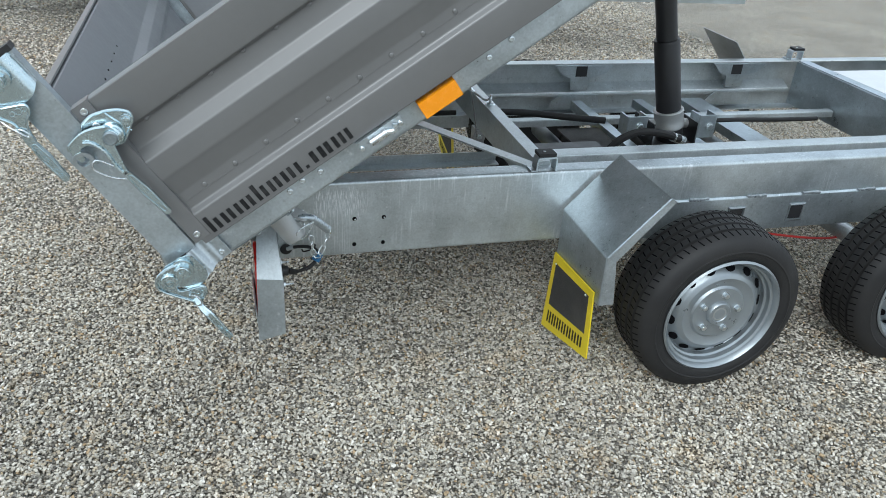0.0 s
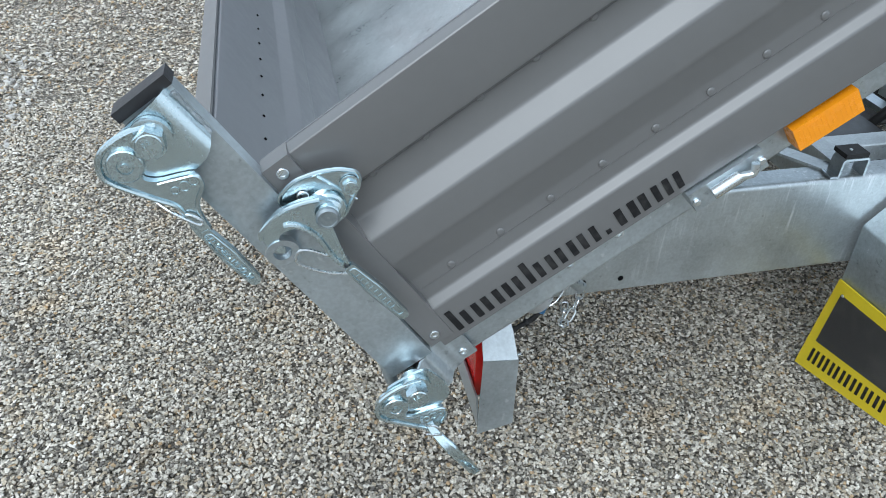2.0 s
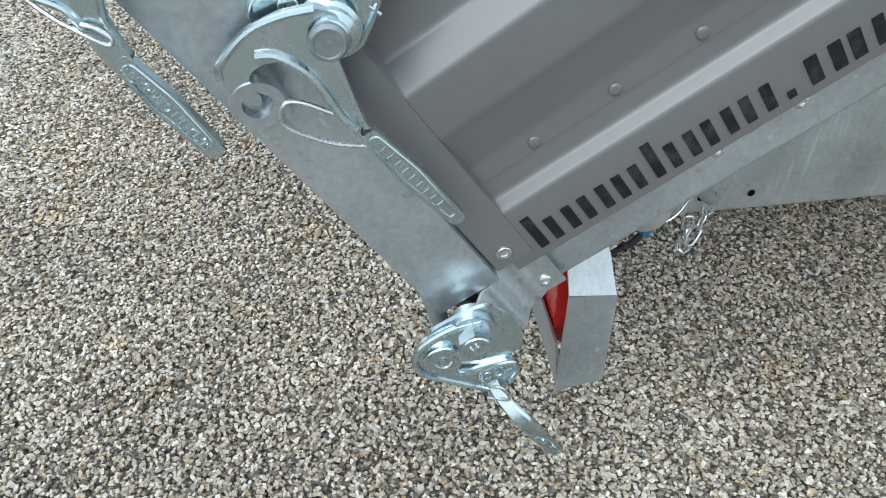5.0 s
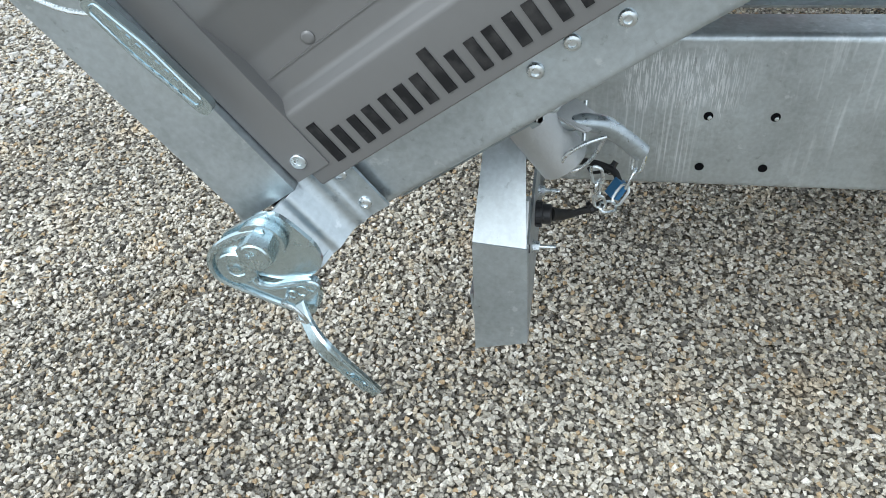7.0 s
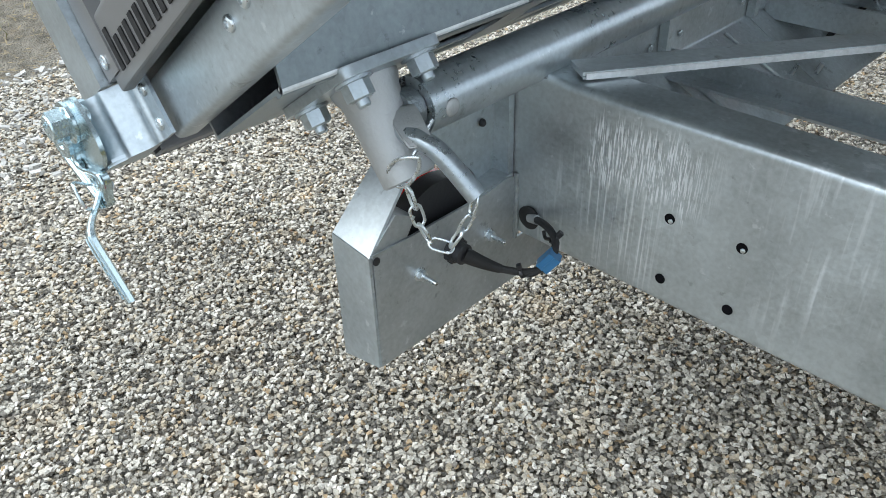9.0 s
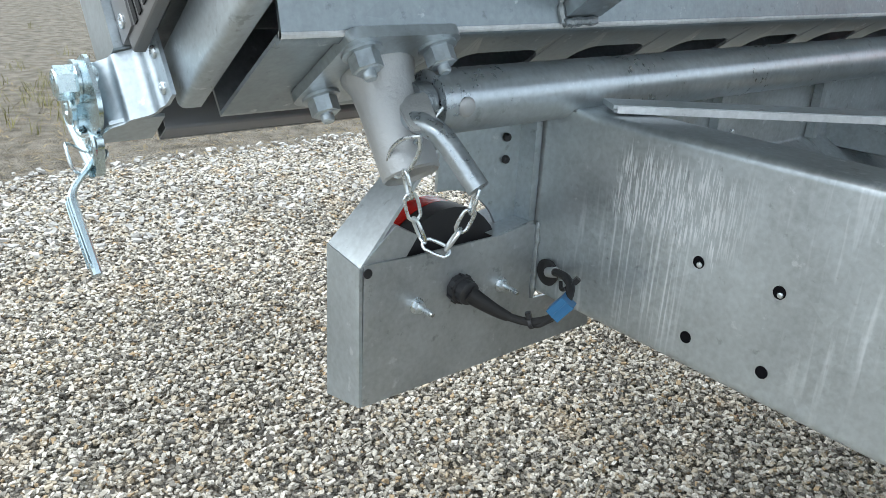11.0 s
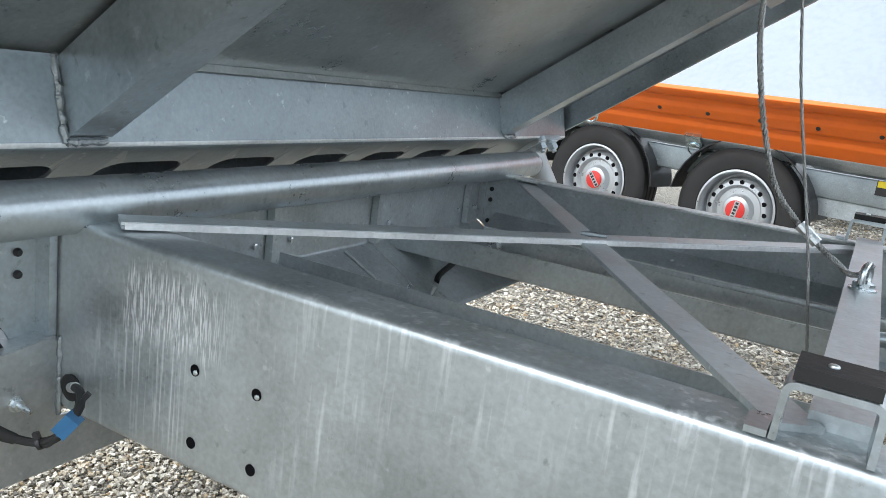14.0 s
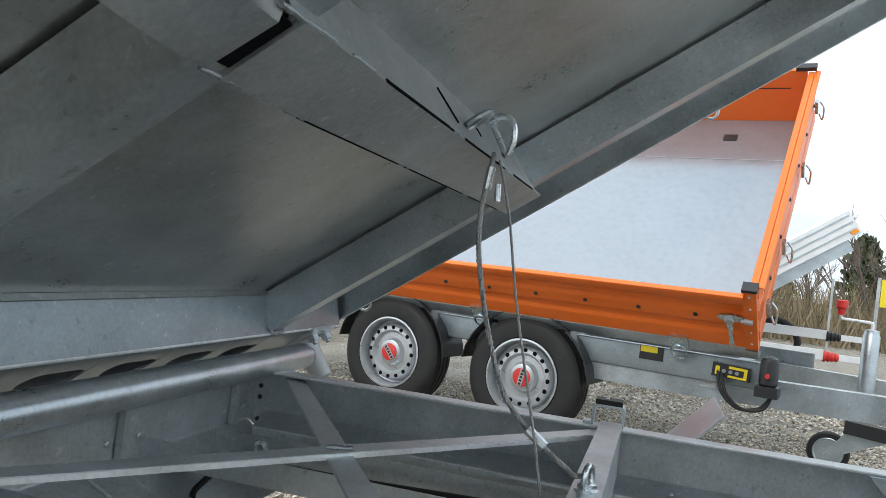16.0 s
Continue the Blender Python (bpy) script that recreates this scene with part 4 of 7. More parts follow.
# ---- wheels ----
FRAME = Matrix()
def wheel(x, y, s, z=0.262, r=0.272, rim_r=0.187, holes=14):
    """Tyre with grooved, siped tread and a pressed steel rim; s = -1 faces -y."""
    m = at(x, y, z, None, 0, 0, 0 if s < 0 else 180)
    w = 0.098
    prof = [(rim_r - 0.006, -w + 0.018), (rim_r + 0.004, -w + 0.004), (rim_r + 0.022, -w - 0.002), (r - 0.045, -w - 0.004), (r - 0.022, -w + 0.004), (r - 0.008, -w + 0.016)]
    groove = []
    for g in (-0.052, -0.018, 0.018, 0.052):
        groove += [(r - 0.0005 * abs(g) * 40, g - 0.006), (r - 0.009, g - 0.0045), (r - 0.009, g + 0.0045), (r - 0.0005 * abs(g) * 40, g + 0.006)]
    back = [(a, -b) for a, b in reversed(prof)]
    root = part("wheel", lathe([(rim_r - 0.012, -0.02), (rim_r - 0.010, 0.09)], 24, "y", None, False, False), PLASTIC, trailer, "steel wheel with black tyre", m)
    tyre = part("tyre", lathe(prof + groove + back, 64, "y", None, True), RUBBER, root, "black grooved rubber tyre", m, 40)
    # sipes across the shoulder ribs
    bm = bmesh.new()
    for k in range(72):
        a = 2 * math.pi * k / 72
        for y0, y1, tw in ((-0.079, -0.058, 0.02), (-0.045, -0.025, -0.015), (-0.010, 0.012, 0.02), (0.025, 0.045, -0.015), (0.058, 0.079, 0.02)):
            q = []
            for aa, yy in ((a - 0.007, y0), (a + 0.007, y0), (a + 0.007 + tw, y1), (a - 0.007 + tw, y1)):
                q.append((math.cos(aa), yy, math.sin(aa)))
            top = [r + 0.0005 - (0.0008 if abs(c[1]) < 0.05 else 0.0068 * max(0.0, (abs(c[1]) - 0.053) / 0.026)) for c in q]
            lo = [bm.verts.new((c[0] * (k - 0.006), c[1], c[2] * (k - 0.006))) for c, k in zip(q, top)]
            hi = [bm.verts.new((c[0] * k, c[1], c[2] * k)) for c, k in zip(q, top)]
            bm.faces.new(hi)
            for i in range(4):
                bm.faces.new((lo[i], lo[(i + 1) % 4], hi[(i + 1) % 4], hi[i]))
    part("tread_cut", bm, HOLE_SHADE, tyre, "", m)
    part("sidewall_ring", lathe([(rim_r + 0.03, -w - 0.0035), (rim_r + 0.034, -w - 0.0055), (rim_r + 0.038, -w - 0.004)], 64, "y", None, True), RUBBER, tyre, "", m)
    rim = [(rim_r, -w + 0.012), (rim_r + 0.004, -w + 0.001), (rim_r - 0.002, -w - 0.004), (rim_r - 0.008, -w + 0.002), (rim_r - 0.011, -w + 0.014), (rim_r - 0.018, -w + 0.018), (rim_r - 0.020, -w + 0.032), (rim_r - 0.026, -w + 0.036),
           (rim_r - 0.028, -w + 0.050), (rim_r - 0.032, -w + 0.054), (rim_r - 0.052, -w + 0.032), (rim_r - 0.058, -w + 0.027), (0.118, -w + 0.023), (0.100, -w + 0.030), (0.090, -w + 0.031), (0.084, -w + 0.025), (0.040, -w + 0.025), (0.037, -w + 0.016),
           (0.034, -w + 0.013), (0.026, -w + 0.013), (0.024, -w + 0.016), (0.004, -w + 0.016)]
    part("rim", lathe(rim, 56, "y", None, False, False), RIM, root, "silver painted steel rim", m)
    hole = prism(circle2(0, 0, 0.0145, 12), "y", 0, -0.003)
    first = None
    for k in range(holes):
        a = 2 * math.pi * (k + 0.3) / holes
        rr = rim_r - 0.041
        hm = m @ Matrix.Translation((rr * math.cos(a), -w + 0.0435, rr * math.sin(a))) @ Matrix.Rotation(-a, 4, "Y") @ Matrix.Rotation(radians(45), 4, "Z") @ Matrix.Diagonal((0.95, 1, 1.1, 1))
        first = share(first, root, hm) if first else part("vent_hole", hole, HOLE_SHADE, root, "", hm)
    nut = None
    for k in range(5):
        a = 2 * math.pi * (k + 0.15) / 5
        hm = m @ Matrix.Translation((0.062 * math.cos(a), -w + 0.026, 0.062 * math.sin(a)))
        nut = share(nut, root, hm) if nut else part("wheel_bolt", hex_bolt(0.0075, 0.012, True), STEEL, root, "", hm)
    part("hub_mark", lathe([(0.022, -w + 0.0165), (0.022, -w + 0.015), (0.018, -w + 0.015), (0.018, -w + 0.0165)], 24, "y", None, True), CAST, root, "", m)
    return root


for x in (1.047, 1.814):
    wheel(x, -0.228, -1)
    wheel(x, MIRROR_Y + 0.228, 1)


# ---- mudguards and flaps ----
FRAME = CHASSIS
def mudguard(y0, y1):
    """Folded sheet guard in front of the tyre: upright lower face, sloping upper face, turned outer lip."""
    lo, hi = min(y0, y1), max(y0, y1)
    prof = [(0.633, 0.325), (0.632, 0.471), (0.788, 0.634)]
    g = part("mudguard", folded(prof, 0.003, "y", lo, hi, 0.004), GALV, trailer, "folded galvanised sheet mudguard")
    outer = y0 if abs(y0 - YC) > abs(y1 - YC) else y1
    for quad in ([(0.633, 0.325), (0.632, 0.471), (0.660, 0.459), (0.676, 0.325)], [(0.632, 0.4715), (0.788, 0.634), (0.806, 0.624), (0.6605, 0.4595)]):
        part("lip", prism(quad, "y", outer - 0.002, outer + 0.002), GALV, g, "turned outer lip")
    return g


def mud_flap(mirror):
    """Yellow-framed flap with a dark panel and a line of dark marks."""
    tl, tr, brr, bl = [Vector(p) for p in ((0.626, -0.014, 0.332), (0.626, -0.290, 0.354), (0.648, -0.277, 0.120), (0.640, 0.036, 0.036))]
    if mirror:
        for p in (tl, tr, brr, bl):
            p.y = MIRROR_Y - p.y
    n = (tr - tl).cross(bl - tl).normalized()
    if n.x > 0:
        n = -n

    def patch(s0, s1, t0, t1, d0, d1, k=6):
        bm = bmesh.new()
        rows = []
        for d in (d0, d1):
            rows.append([[bm.verts.new(tl.lerp(tr, s0 + (s1 - s0) * i / k).lerp(bl.lerp(brr, s0 + (s1 - s0) * i / k), t0 + (t1 - t0) * j / k) + n * d) for i in range(k + 1)] for j in range(k + 1)])
        for r in rows:
            for j in range(k):
                for i in range(k):
                    bm.faces.new((r[j][i], r[j][i + 1], r[j + 1][i + 1], r[j + 1][i]))
        a, b = rows
        rim_a = a[0] + [r[-1] for r in a[1:]] + a[-1][-2::-1] + [r[0] for r in a[-2:0:-1]]
        rim_b = b[0] + [r[-1] for r in b[1:]] + b[-1][-2::-1] + [r[0] for r in b[-2:0:-1]]
        for i in range(len(rim_a)):
            j = (i + 1) % len(rim_a)
            bm.faces.new((rim_a[i], rim_a[j], rim_b[j], rim_b[i]))
        return bm
    f = part("mud_flap", patch(0, 1, 0, 1, 0, 0.004), YELLOW, trailer, "yellow mud flap with dark panel")
    part("panel", patch(0.09, 0.91, 0.11, 0.66, 0.004, 0.0052), DARK_MAT, f, "dark grey panel")
    # unlettered brand: plain dark blocks of its size
    for k in range(7):
        s0 = 0.10 + k * 0.116
        part("brand_block", patch(s0, s0 + 0.028, 0.74, 0.90, 0.004, 0.0048), LETTER, f)
        part("brand_block", patch(s0 + 0.055, s0 + 0.083, 0.74, 0.90, 0.004, 0.0048), LETTER, f)
    for s in (0.12, 0.88):
        p = tl.lerp(tr, s).lerp(bl.lerp(brr, s), 0.050) + n * 0.004
        part("screw", dome(0.0042, 0.003), STEEL, f, "", Matrix.Translation(p) @ n.to_track_quat("-Y", "Z").to_matrix().to_4x4())
    return f


mudguard(-0.012, -0.312)
mudguard(MIRROR_Y + 0.012, MIRROR_Y + 0.312)
# guard behind the far pair of wheels
part("mudguard", folded([(2.118, 0.31), (2.118, 0.465), (1.955, 0.655)], -0.003, "y", MIRROR_Y + 0.012, MIRROR_Y + 0.297, 0.004), GALV_DULL, trailer, "folded galvanised sheet mudguard")
mud_flap(False)
mud_flap(True)

# ---- rear lamp carrier ----
FRAME = Matrix.Diagonal((1.15, 0.97, 1.035, 1))
XF, XR = -0.19, -0.247
carrier = part("lamp_carrier", prism([(-0.252, 0.292), (0.115, 0.294), (0.115, 0.352), (0.0, 0.358), (0.0, 0.45), (-0.018, 0.455), (-0.06, 0.449), (-0.19, 0.449), (-0.25, 0.452)], "x", XF - 0.003, XF), GALV_DULL, trailer, "folded galvanised rear lamp carrier")
part("side_wall", prism([(XF - 0.001, 0.292), (XF - 0.001, 0.449), (XR, 0.456), (XR - 0.003, 0.276)], "y", -0.2555, -0.2515), GALV, carrier)
bm = bmesh.new()
q = [(XF - 0.002, -0.2545, 0.4485), (XR, -0.2545, 0.4555), (XR + 0.01, -0.125, 0.585), (XF - 0.012, -0.118, 0.59)]
lo = [bm.verts.new(p) for p in q]
hi = [bm.verts.new((p[0], p[1] + 0.003, p[2] - 0.003)) for p in q]
bm.faces.new(lo), bm.faces.new(hi[::-1])
for i in range(4):
    bm.faces.new((lo[i], lo[(i + 1) % 4], hi[(i + 1) % 4], hi[i]))
part("sloping_wall", bm, GALV_LIGHTENED, carrier)
part("top_lip", prism([(-0.25, 0.452), (-0.195, 0.450), (-0.18, 0.47), (-0.21, 0.485)], "x", XF - 0.035, XF - 0.002), GALV_DULL, carrier)
part("top_lip", prism([(-0.07, 0.449), (-0.018, 0.456), (-0.004, 0.456), (-0.004, 0.452)], "x", XF - 0.06, XF - 0.002), GALV_DULL, carrier)
part("rear_shield", prism([(XR, 0.280), (XR + 0.003, 0.280), (XR - 0.004, 0.365), (XR - 0.007, 0.365)], "y", -0.247, -0.03), GALV, carrier)
arch = [(-0.125 + 0.092 * math.cos(radians(a)), 0.412 + 0.090 * math.sin(radians(a))) for a in range(96, 14, -9)]
part("end_plate", prism([(0.0, 0.425), (0.0, 0.582), (-0.132, 0.582)] + arch, "x", XF - 0.03, XF - 0.026), GALV, carrier, "end plate with arched cut-out")
part("end_flange", box(XF - 0.026, XF - 0.004, -0.012, -0.002, 0.455, 0.588), GALV, carrier)
for z in (0.551, 0.526):
    part("bolt", dome(0.005, 0.005), PLASTIC, carrier, "", at(XF - 0.0255, -0.035, z, None, 0, 0, 90))
# Black disc paints the shade of the small hole.
part("notch", lathe([(0.0052, 0), (0.0052, -0.0012), (0.0005, -0.0013)], 12, "x"), PLASTIC, carrier, "", at(XF + 0.0012, -0.2460, 0.4430))
bm = weld_bead((XF + 0.001, -0.001, 0.36), (XF + 0.001, -0.001, 0.455), 0.004, 21)
part("weld", bm, WELD, carrier)
# lamp with a rounded top
lamp = part("tail_lamp", prism([(-0.205, 0.33)] + [(-0.125 + 0.078 * math.cos(radians(a)), 0.412 + 0.075 * math.sin(radians(a))) for a in range(180, -1, -12)] + [(-0.045, 0.33)], "x", -0.226, -0.205), PLASTIC, trailer, "round-topped red tail lamp in black housing", None, 32, 0.006)
part("lens", prism([(-0.206, 0.328)] + [(-0.127 + 0.0820 * math.cos(radians(a)), 0.408 + 0.0790 * math.sin(radians(a))) for a in range(180, -1, -12)] + [(-0.048, 0.328)], "x", -0.2480, -0.227), RED_LENS, lamp, "glossy red lens", None, 32, 0.01, 3)
for y, z in ((-0.181, 0.393), (-0.055, 0.389)):
    s = part("stud", hex_bolt(0.0062, 0.006, True, 0.016), STEEL, carrier, "", at(XF, y, z, None, 0, 0, 90))
# cable gland, loom and blue connector
FRAME = Matrix()
gland = part("cable_gland", lathe([(0.0165, 0.0), (0.0165, 0.009), (0.0135, 0.010), (0.0135, 0.020), (0.010, 0.022)], 20, "x"), PLASTIC, trailer, "black cable gland", at(-0.2185, -0.118, 0.414))
for k in range(10):
    a = 2 * math.pi * k / 10
    part("gland_rib", box(0.001, 0.0085, -0.0012, 0.0012, 0.0160, 0.0178), PLASTIC, gland, "", at(-0.2185, -0.118, 0.414) @ Matrix.Rotation(a, 4, "X"))
part("boot", sweep(smooth_line([(-0.201, -0.118, 0.414), (-0.190, -0.105, 0.403), (-0.180, -0.093, 0.394), (-0.170, -0.083, 0.388)]), [0.0105 - 0.00028 * k for k in range(19)], 12), RUBBER, gland, "black rubber boot")
loom = part("cable", sweep(smooth_line([(-0.172, -0.085, 0.389), (-0.157, -0.074, 0.386), (-0.140, -0.070, 0.391), (-0.123, -0.066, 0.402), (-0.112, -0.062, 0.419), (-0.116, -0.047, 0.433), (-0.138, -0.030, 0.434), (-0.165, -0.016, 0.428), (-0.190, -0.004, 0.417)]), 0.0048, 10), RUBBER, gland, "black taped cable")
part("cable", sweep(smooth_line([(-0.150, -0.070, 0.382), (-0.133, -0.071, 0.390), (-0.119, -0.068, 0.404), (-0.108, -0.058, 0.424), (-0.118, -0.042, 0.430), (-0.134, -0.034, 0.424), (-0.146, -0.028, 0.418), (-0.152, -0.024, 0.424)]), 0.0024, 8), RUBBER, gland)
part("cable_end", sweep([(-0.190, -0.004, 0.417), (-0.172, -0.012, 0.425)], 0.0062, 12), CAST, gland, "grey cable sleeve")
part("connector", box(-0.0125, 0.0125, -0.0075, 0.0075, -0.0085, 0.0085), BLUE, gland, "blue plug connector", at(-0.1125, -0.0630, 0.4180, None, 0, -52, 30), 32, 0.002)
part("connector_ridge", box(-0.0125, 0.0125, -0.0085, -0.0076, -0.001, 0.001), BLUE, gland, "", at(-0.1125, -0.0630, 0.4180, None, 0, -52, 30))
for x, y, z, ry in ((-0.146, -0.072, 0.388, -20), (-0.122, -0.042, 0.434, 40)):
    part("cable_tie", lathe([(0.0062, -0.002), (0.0072, -0.002), (0.0072, 0.002), (0.0062, 0.002)], 14, "x", None, True), PLASTIC, gland, "", at(x, y, z, None, 0, ry, 40))
    part("tie_head", box(-0.003, 0.003, -0.003, 0.003, 0.006, 0.013), PLASTIC, gland, "", at(x, y, z, None, 0, ry, 40), 32, 0.0008)
part("grommet", lathe([(0.015, 0.002), (0.0165, -0.003), (0.013, -0.005), (0.003, -0.005)], 20, "y"), RUBBER, gland, "", at(-0.193, -0.001, 0.4155))

# ---- hinge tube, stub and locking pin ----
FRAME = Matrix()
tube_x, tube_z = -0.208, 0.628
tube = part("hinge_tube", sweep([(tube_x, -0.18, tube_z), (tube_x, 1.30, tube_z)], 0.032, 32), GALV_TUBE, trailer, "thick galvanised hinge tube")
part("inner_tube", sweep([(tube_x, -0.200, tube_z), (tube_x, -0.181, tube_z)], 0.022, 24), WELD, tube)
part("inner_tube", sweep([(tube_x, 1.301, tube_z), (tube_x, 1.33, tube_z)], 0.022, 24), WELD, tube)
part("plug", dome(0.010, 0.004), CAST, tube, "", at(tube_x + 0.031, -0.155, tube_z, None, 0, 0, 90))
for s, yy in ((0, 0.0), (1, MIRROR_Y)):
    part("weld", weld_bead((tube_x + 0.026, yy + 0.002, tube_z - 0.02), (tube_x + 0.02, yy + 0.05, tube_z - 0.024), 0.005, 30 + s), WELD, tube)


# ---- tipping bed, in its own slanted frame (u along, y across, v up) ----
def socket(yc, s):
    """Cast sleeve hung under the bed by a bolted triangular flange."""
    c = part("hinge_socket", lathe([(0.0225, -0.038), (0.0265, -0.042), (0.0285, -0.040), (0.0290, -0.01), (0.0300, 0.03), (0.0320, 0.050), (0.037, 0.062), (0.037, 0.066)], 32, "z"), CAST, trailer, "cast grey hinge socket", BED0 @ Matrix.Translation((-0.009, yc + s * 0.020, -0.004)))
    fl = prism(rounded_poly([(0.060, yc - s * 0.042), (0.060, yc + s * 0.074), (0.046, yc + s * 0.084), (-0.075, yc + s * 0.035), (-0.085, yc - s * 0.022), (-0.075, yc - s * 0.044)], 0.012, 4), "z", 0.0620, 0.0725)
    part("flange", fl, GALV, c, "", BED0, 32, 0.002)
    for u, y in ((0.034, yc - s * 0.020), (0.036, yc + s * 0.062), (-0.060, yc - s * 0.018)):
        part("bolt", hex_bolt(0.0132, 0.015, True, 0.007), GALV, c, "", BED0 @ pose(u, y, 0.062, 90, 0, 0))
    return c


sock = socket(-0.234, 1)
socket(1.394, -1)
# keeper: a strap welded to the sleeve, folded down over the pin
bm = bmesh.new()
rows = []
for (u, y, v), w, nu, nv in (((0.004, -0.204, 0.0265), 1.0, 0.0, 1.0), ((0.018, -0.2075, 0.0245), 1.0, 0.1, 1.0), ((0.025, -0.2110, 0.0195), 1.0, 0.8, 0.6), ((0.034, -0.2165, 0.0040), 0.96, 0.95, 0.3), ((0.042, -0.2210, -0.0100), 0.90, 0.95, 0.3), ((0.0455, -0.2235, -0.0200), 0.72, 0.95, 0.3)):
    c, h, n = Vector((u, y, v)), Vector((0.0125, 0.0092, -0.004)) * w, Vector((nu, -0.35 * nu, nv)) * 0.0045
    rows.append([bm.verts.new(p) for p in (c - h, c + h, c + h - n, c - h - n)])
for r0, r1 in zip(rows, rows[1:]):
    for k in range(4):
        bm.faces.new((r0[k], r0[(k + 1) % 4], r1[(k + 1) % 4], r1[k]))
bm.faces.new(rows[0][::-1])
bm.faces.new(rows[-1])
bmesh.ops.recalc_face_normals(bm, faces=bm.faces)
part("keeper", bm, CAST, sock, "bent keeper strap", BED0, 45, 0.0012, 2)
pin = part("locking_pin", sweep(smooth_line([(-0.196, -0.214, 0.620), (-0.174, -0.216, 0.6205), (-0.156, -0.215, 0.6190), (-0.136, -0.211, 0.6100), (-0.100, -0.201, 0.5740)], 6), 0.0105, 16), GALV, trailer, "bent galvanised locking pin with chain")
part("split_pin", sweep([(-0.163, -0.226, 0.603), (-0.163, -0.196, 0.634)], 0.0022, 8), STEEL, pin)


def chain_link(c, d, side, ln=0.026, w=0.0070, r=0.0017):
    c, d = Vector(c), Vector(d).normalized()
    side = (Vector(side) - d * Vector(side).dot(d)).normalized()
    pts = []
    for k in range(16):
        a = 2 * math.pi * k / 16
        ex = math.cos(a)
        pts.append(c + d * (ex * w + (ln / 2 - w) * (1 if ex > 0.01 else -1 if ex < -0.01 else 0)) + side * math.sin(a) * w * 0.9)
    return sweep(pts, r, 8, True)


chain_pts = smooth_line([(-0.152, -0.246, 0.592), (-0.147, -0.244, 0.574), (-0.144, -0.238, 0.546), (-0.140, -0.230, 0.522), (-0.127, -0.217, 0.512), (-0.112, -0.209, 0.535), (-0.103, -0.204, 0.560), (-0.101, -0.202, 0.576)], 8)
acc, k = 0.0, 0
for p, q in zip(chain_pts, chain_pts[1:]):
    acc += (q - p).length
    if acc > 0.0205:
        acc = 0.0
        side = Vector((0.3, 0.9, 0.1)) if k % 2 else Vector((0.8, -0.3, 0.5))
        part("chain_link", chain_link((p + q) / 2, q - p, side), STEEL, pin)
        k += 1
part("chain_ring", sweep(smooth_line([(-0.141, -0.236, 0.616), (-0.162, -0.240, 0.609), (-0.180, -0.240, 0.594), (-0.184, -0.239, 0.579), (-0.172, -0.237, 0.572), (-0.157, -0.235, 0.582), (-0.146, -0.233, 0.601), (-0.141, -0.236, 0.616)], 5)[:-1], 0.0021, 8, True), STEEL, pin)

# rear cross beam of the bed: upright front face, bottom flange with slots
UB0, UB1, VB, VF = -0.111, 0.046, 0.073, 0.163
YB0, YB1 = -0.335, 1.495
bm = folded([(UB1 + 0.036, VF), (UB1 + 0.034, VF - 0.004), (UB1, VB), (UB1 - 0.010, VB)], 0.004, "y", YB0, YB1, 0.004)
rear_beam = part("bed_rear_beam", bm, GALV_DARKENED, trailer, "folded galvanised rear bed beam with slots", BED0)
slots = [(0.2535 + k * 0.188, 0.3235 + k * 0.188, 0.0755, 0.0285) for k in range(7)]
bm = slotted_plate(YB1 - YB0, UB1 - UB0 - 0.004, 0.004, slots)
part("slotted_flange", bm, GALV_DARKENED, rear_beam, "", BED0 @ Matrix(((0, 0, 1, UB0), (1, 0, 0, YB0), (0, 1, 0, VB + 0.004), (0, 0, 0, 1))))
# Pale rod along the bottom fold paints the highlight there.
part("fold_edge", sweep([(UB1 + 0.001, YB0, VB + 0.0005), (UB1 + 0.001, YB1, VB + 0.0005)], 0.0036, 10), EDGE_GLINT, rear_beam, "pale rod painting the highlight on the fold", BED0)
part("rear_web", box(UB0 - 0.004, UB0, YB0, YB1, VB, VF), GALV_DULL, rear_beam, "", BED0)
# Black sheet inside the open beam end, painting the shade of its hollow.
part("beam_mouth", box(UB0 + 0.002, UB1 - 0.002, YB0 + 0.12, YB0 + 0.122, VB + 0.006, VF - 0.004), HOLE_SHADE, rear_beam, "", BED0)
for i, y in enumerate((-0.012, 1.100)):
    part("weld", weld_bead((UB1 + 0.006, y, VB), (UB1 + 0.038, y, VF), 0.005, 40 + i), WELD, rear_beam, "", BED0)
    part("weld", weld_bead((UB1 + 0.008, y, VB), (UB1 + 0.010, y + 0.05, VB), 0.005, 43 + i), WELD, rear_beam, "", BED0)

# bed floor
part("bed_floor", box(-0.203, 2.95, YN + 0.03, YF - 0.03, 0.165, 0.169), GALV_SHEET, trailer, "galvanised steel bed floor", BED0)
part("floor_edge", box(0.087, 0.090, 0.05, 1.09, 0.153, 0.1645), GALV_SHEET, trailer, "", BED0)
# long bearers under the floor: rounded box sections
for y0, y1 in ((-0.008, 0.046), (1.088, 1.140)):
    bm = box(UB1 + 0.010, 2.9, y0, y1, 0.078, 0.1595)
    part("bed_bearer", bm, GALV, trailer, "galvanised box bearer with rounded edges", BED0, 40, 0.019, 6)
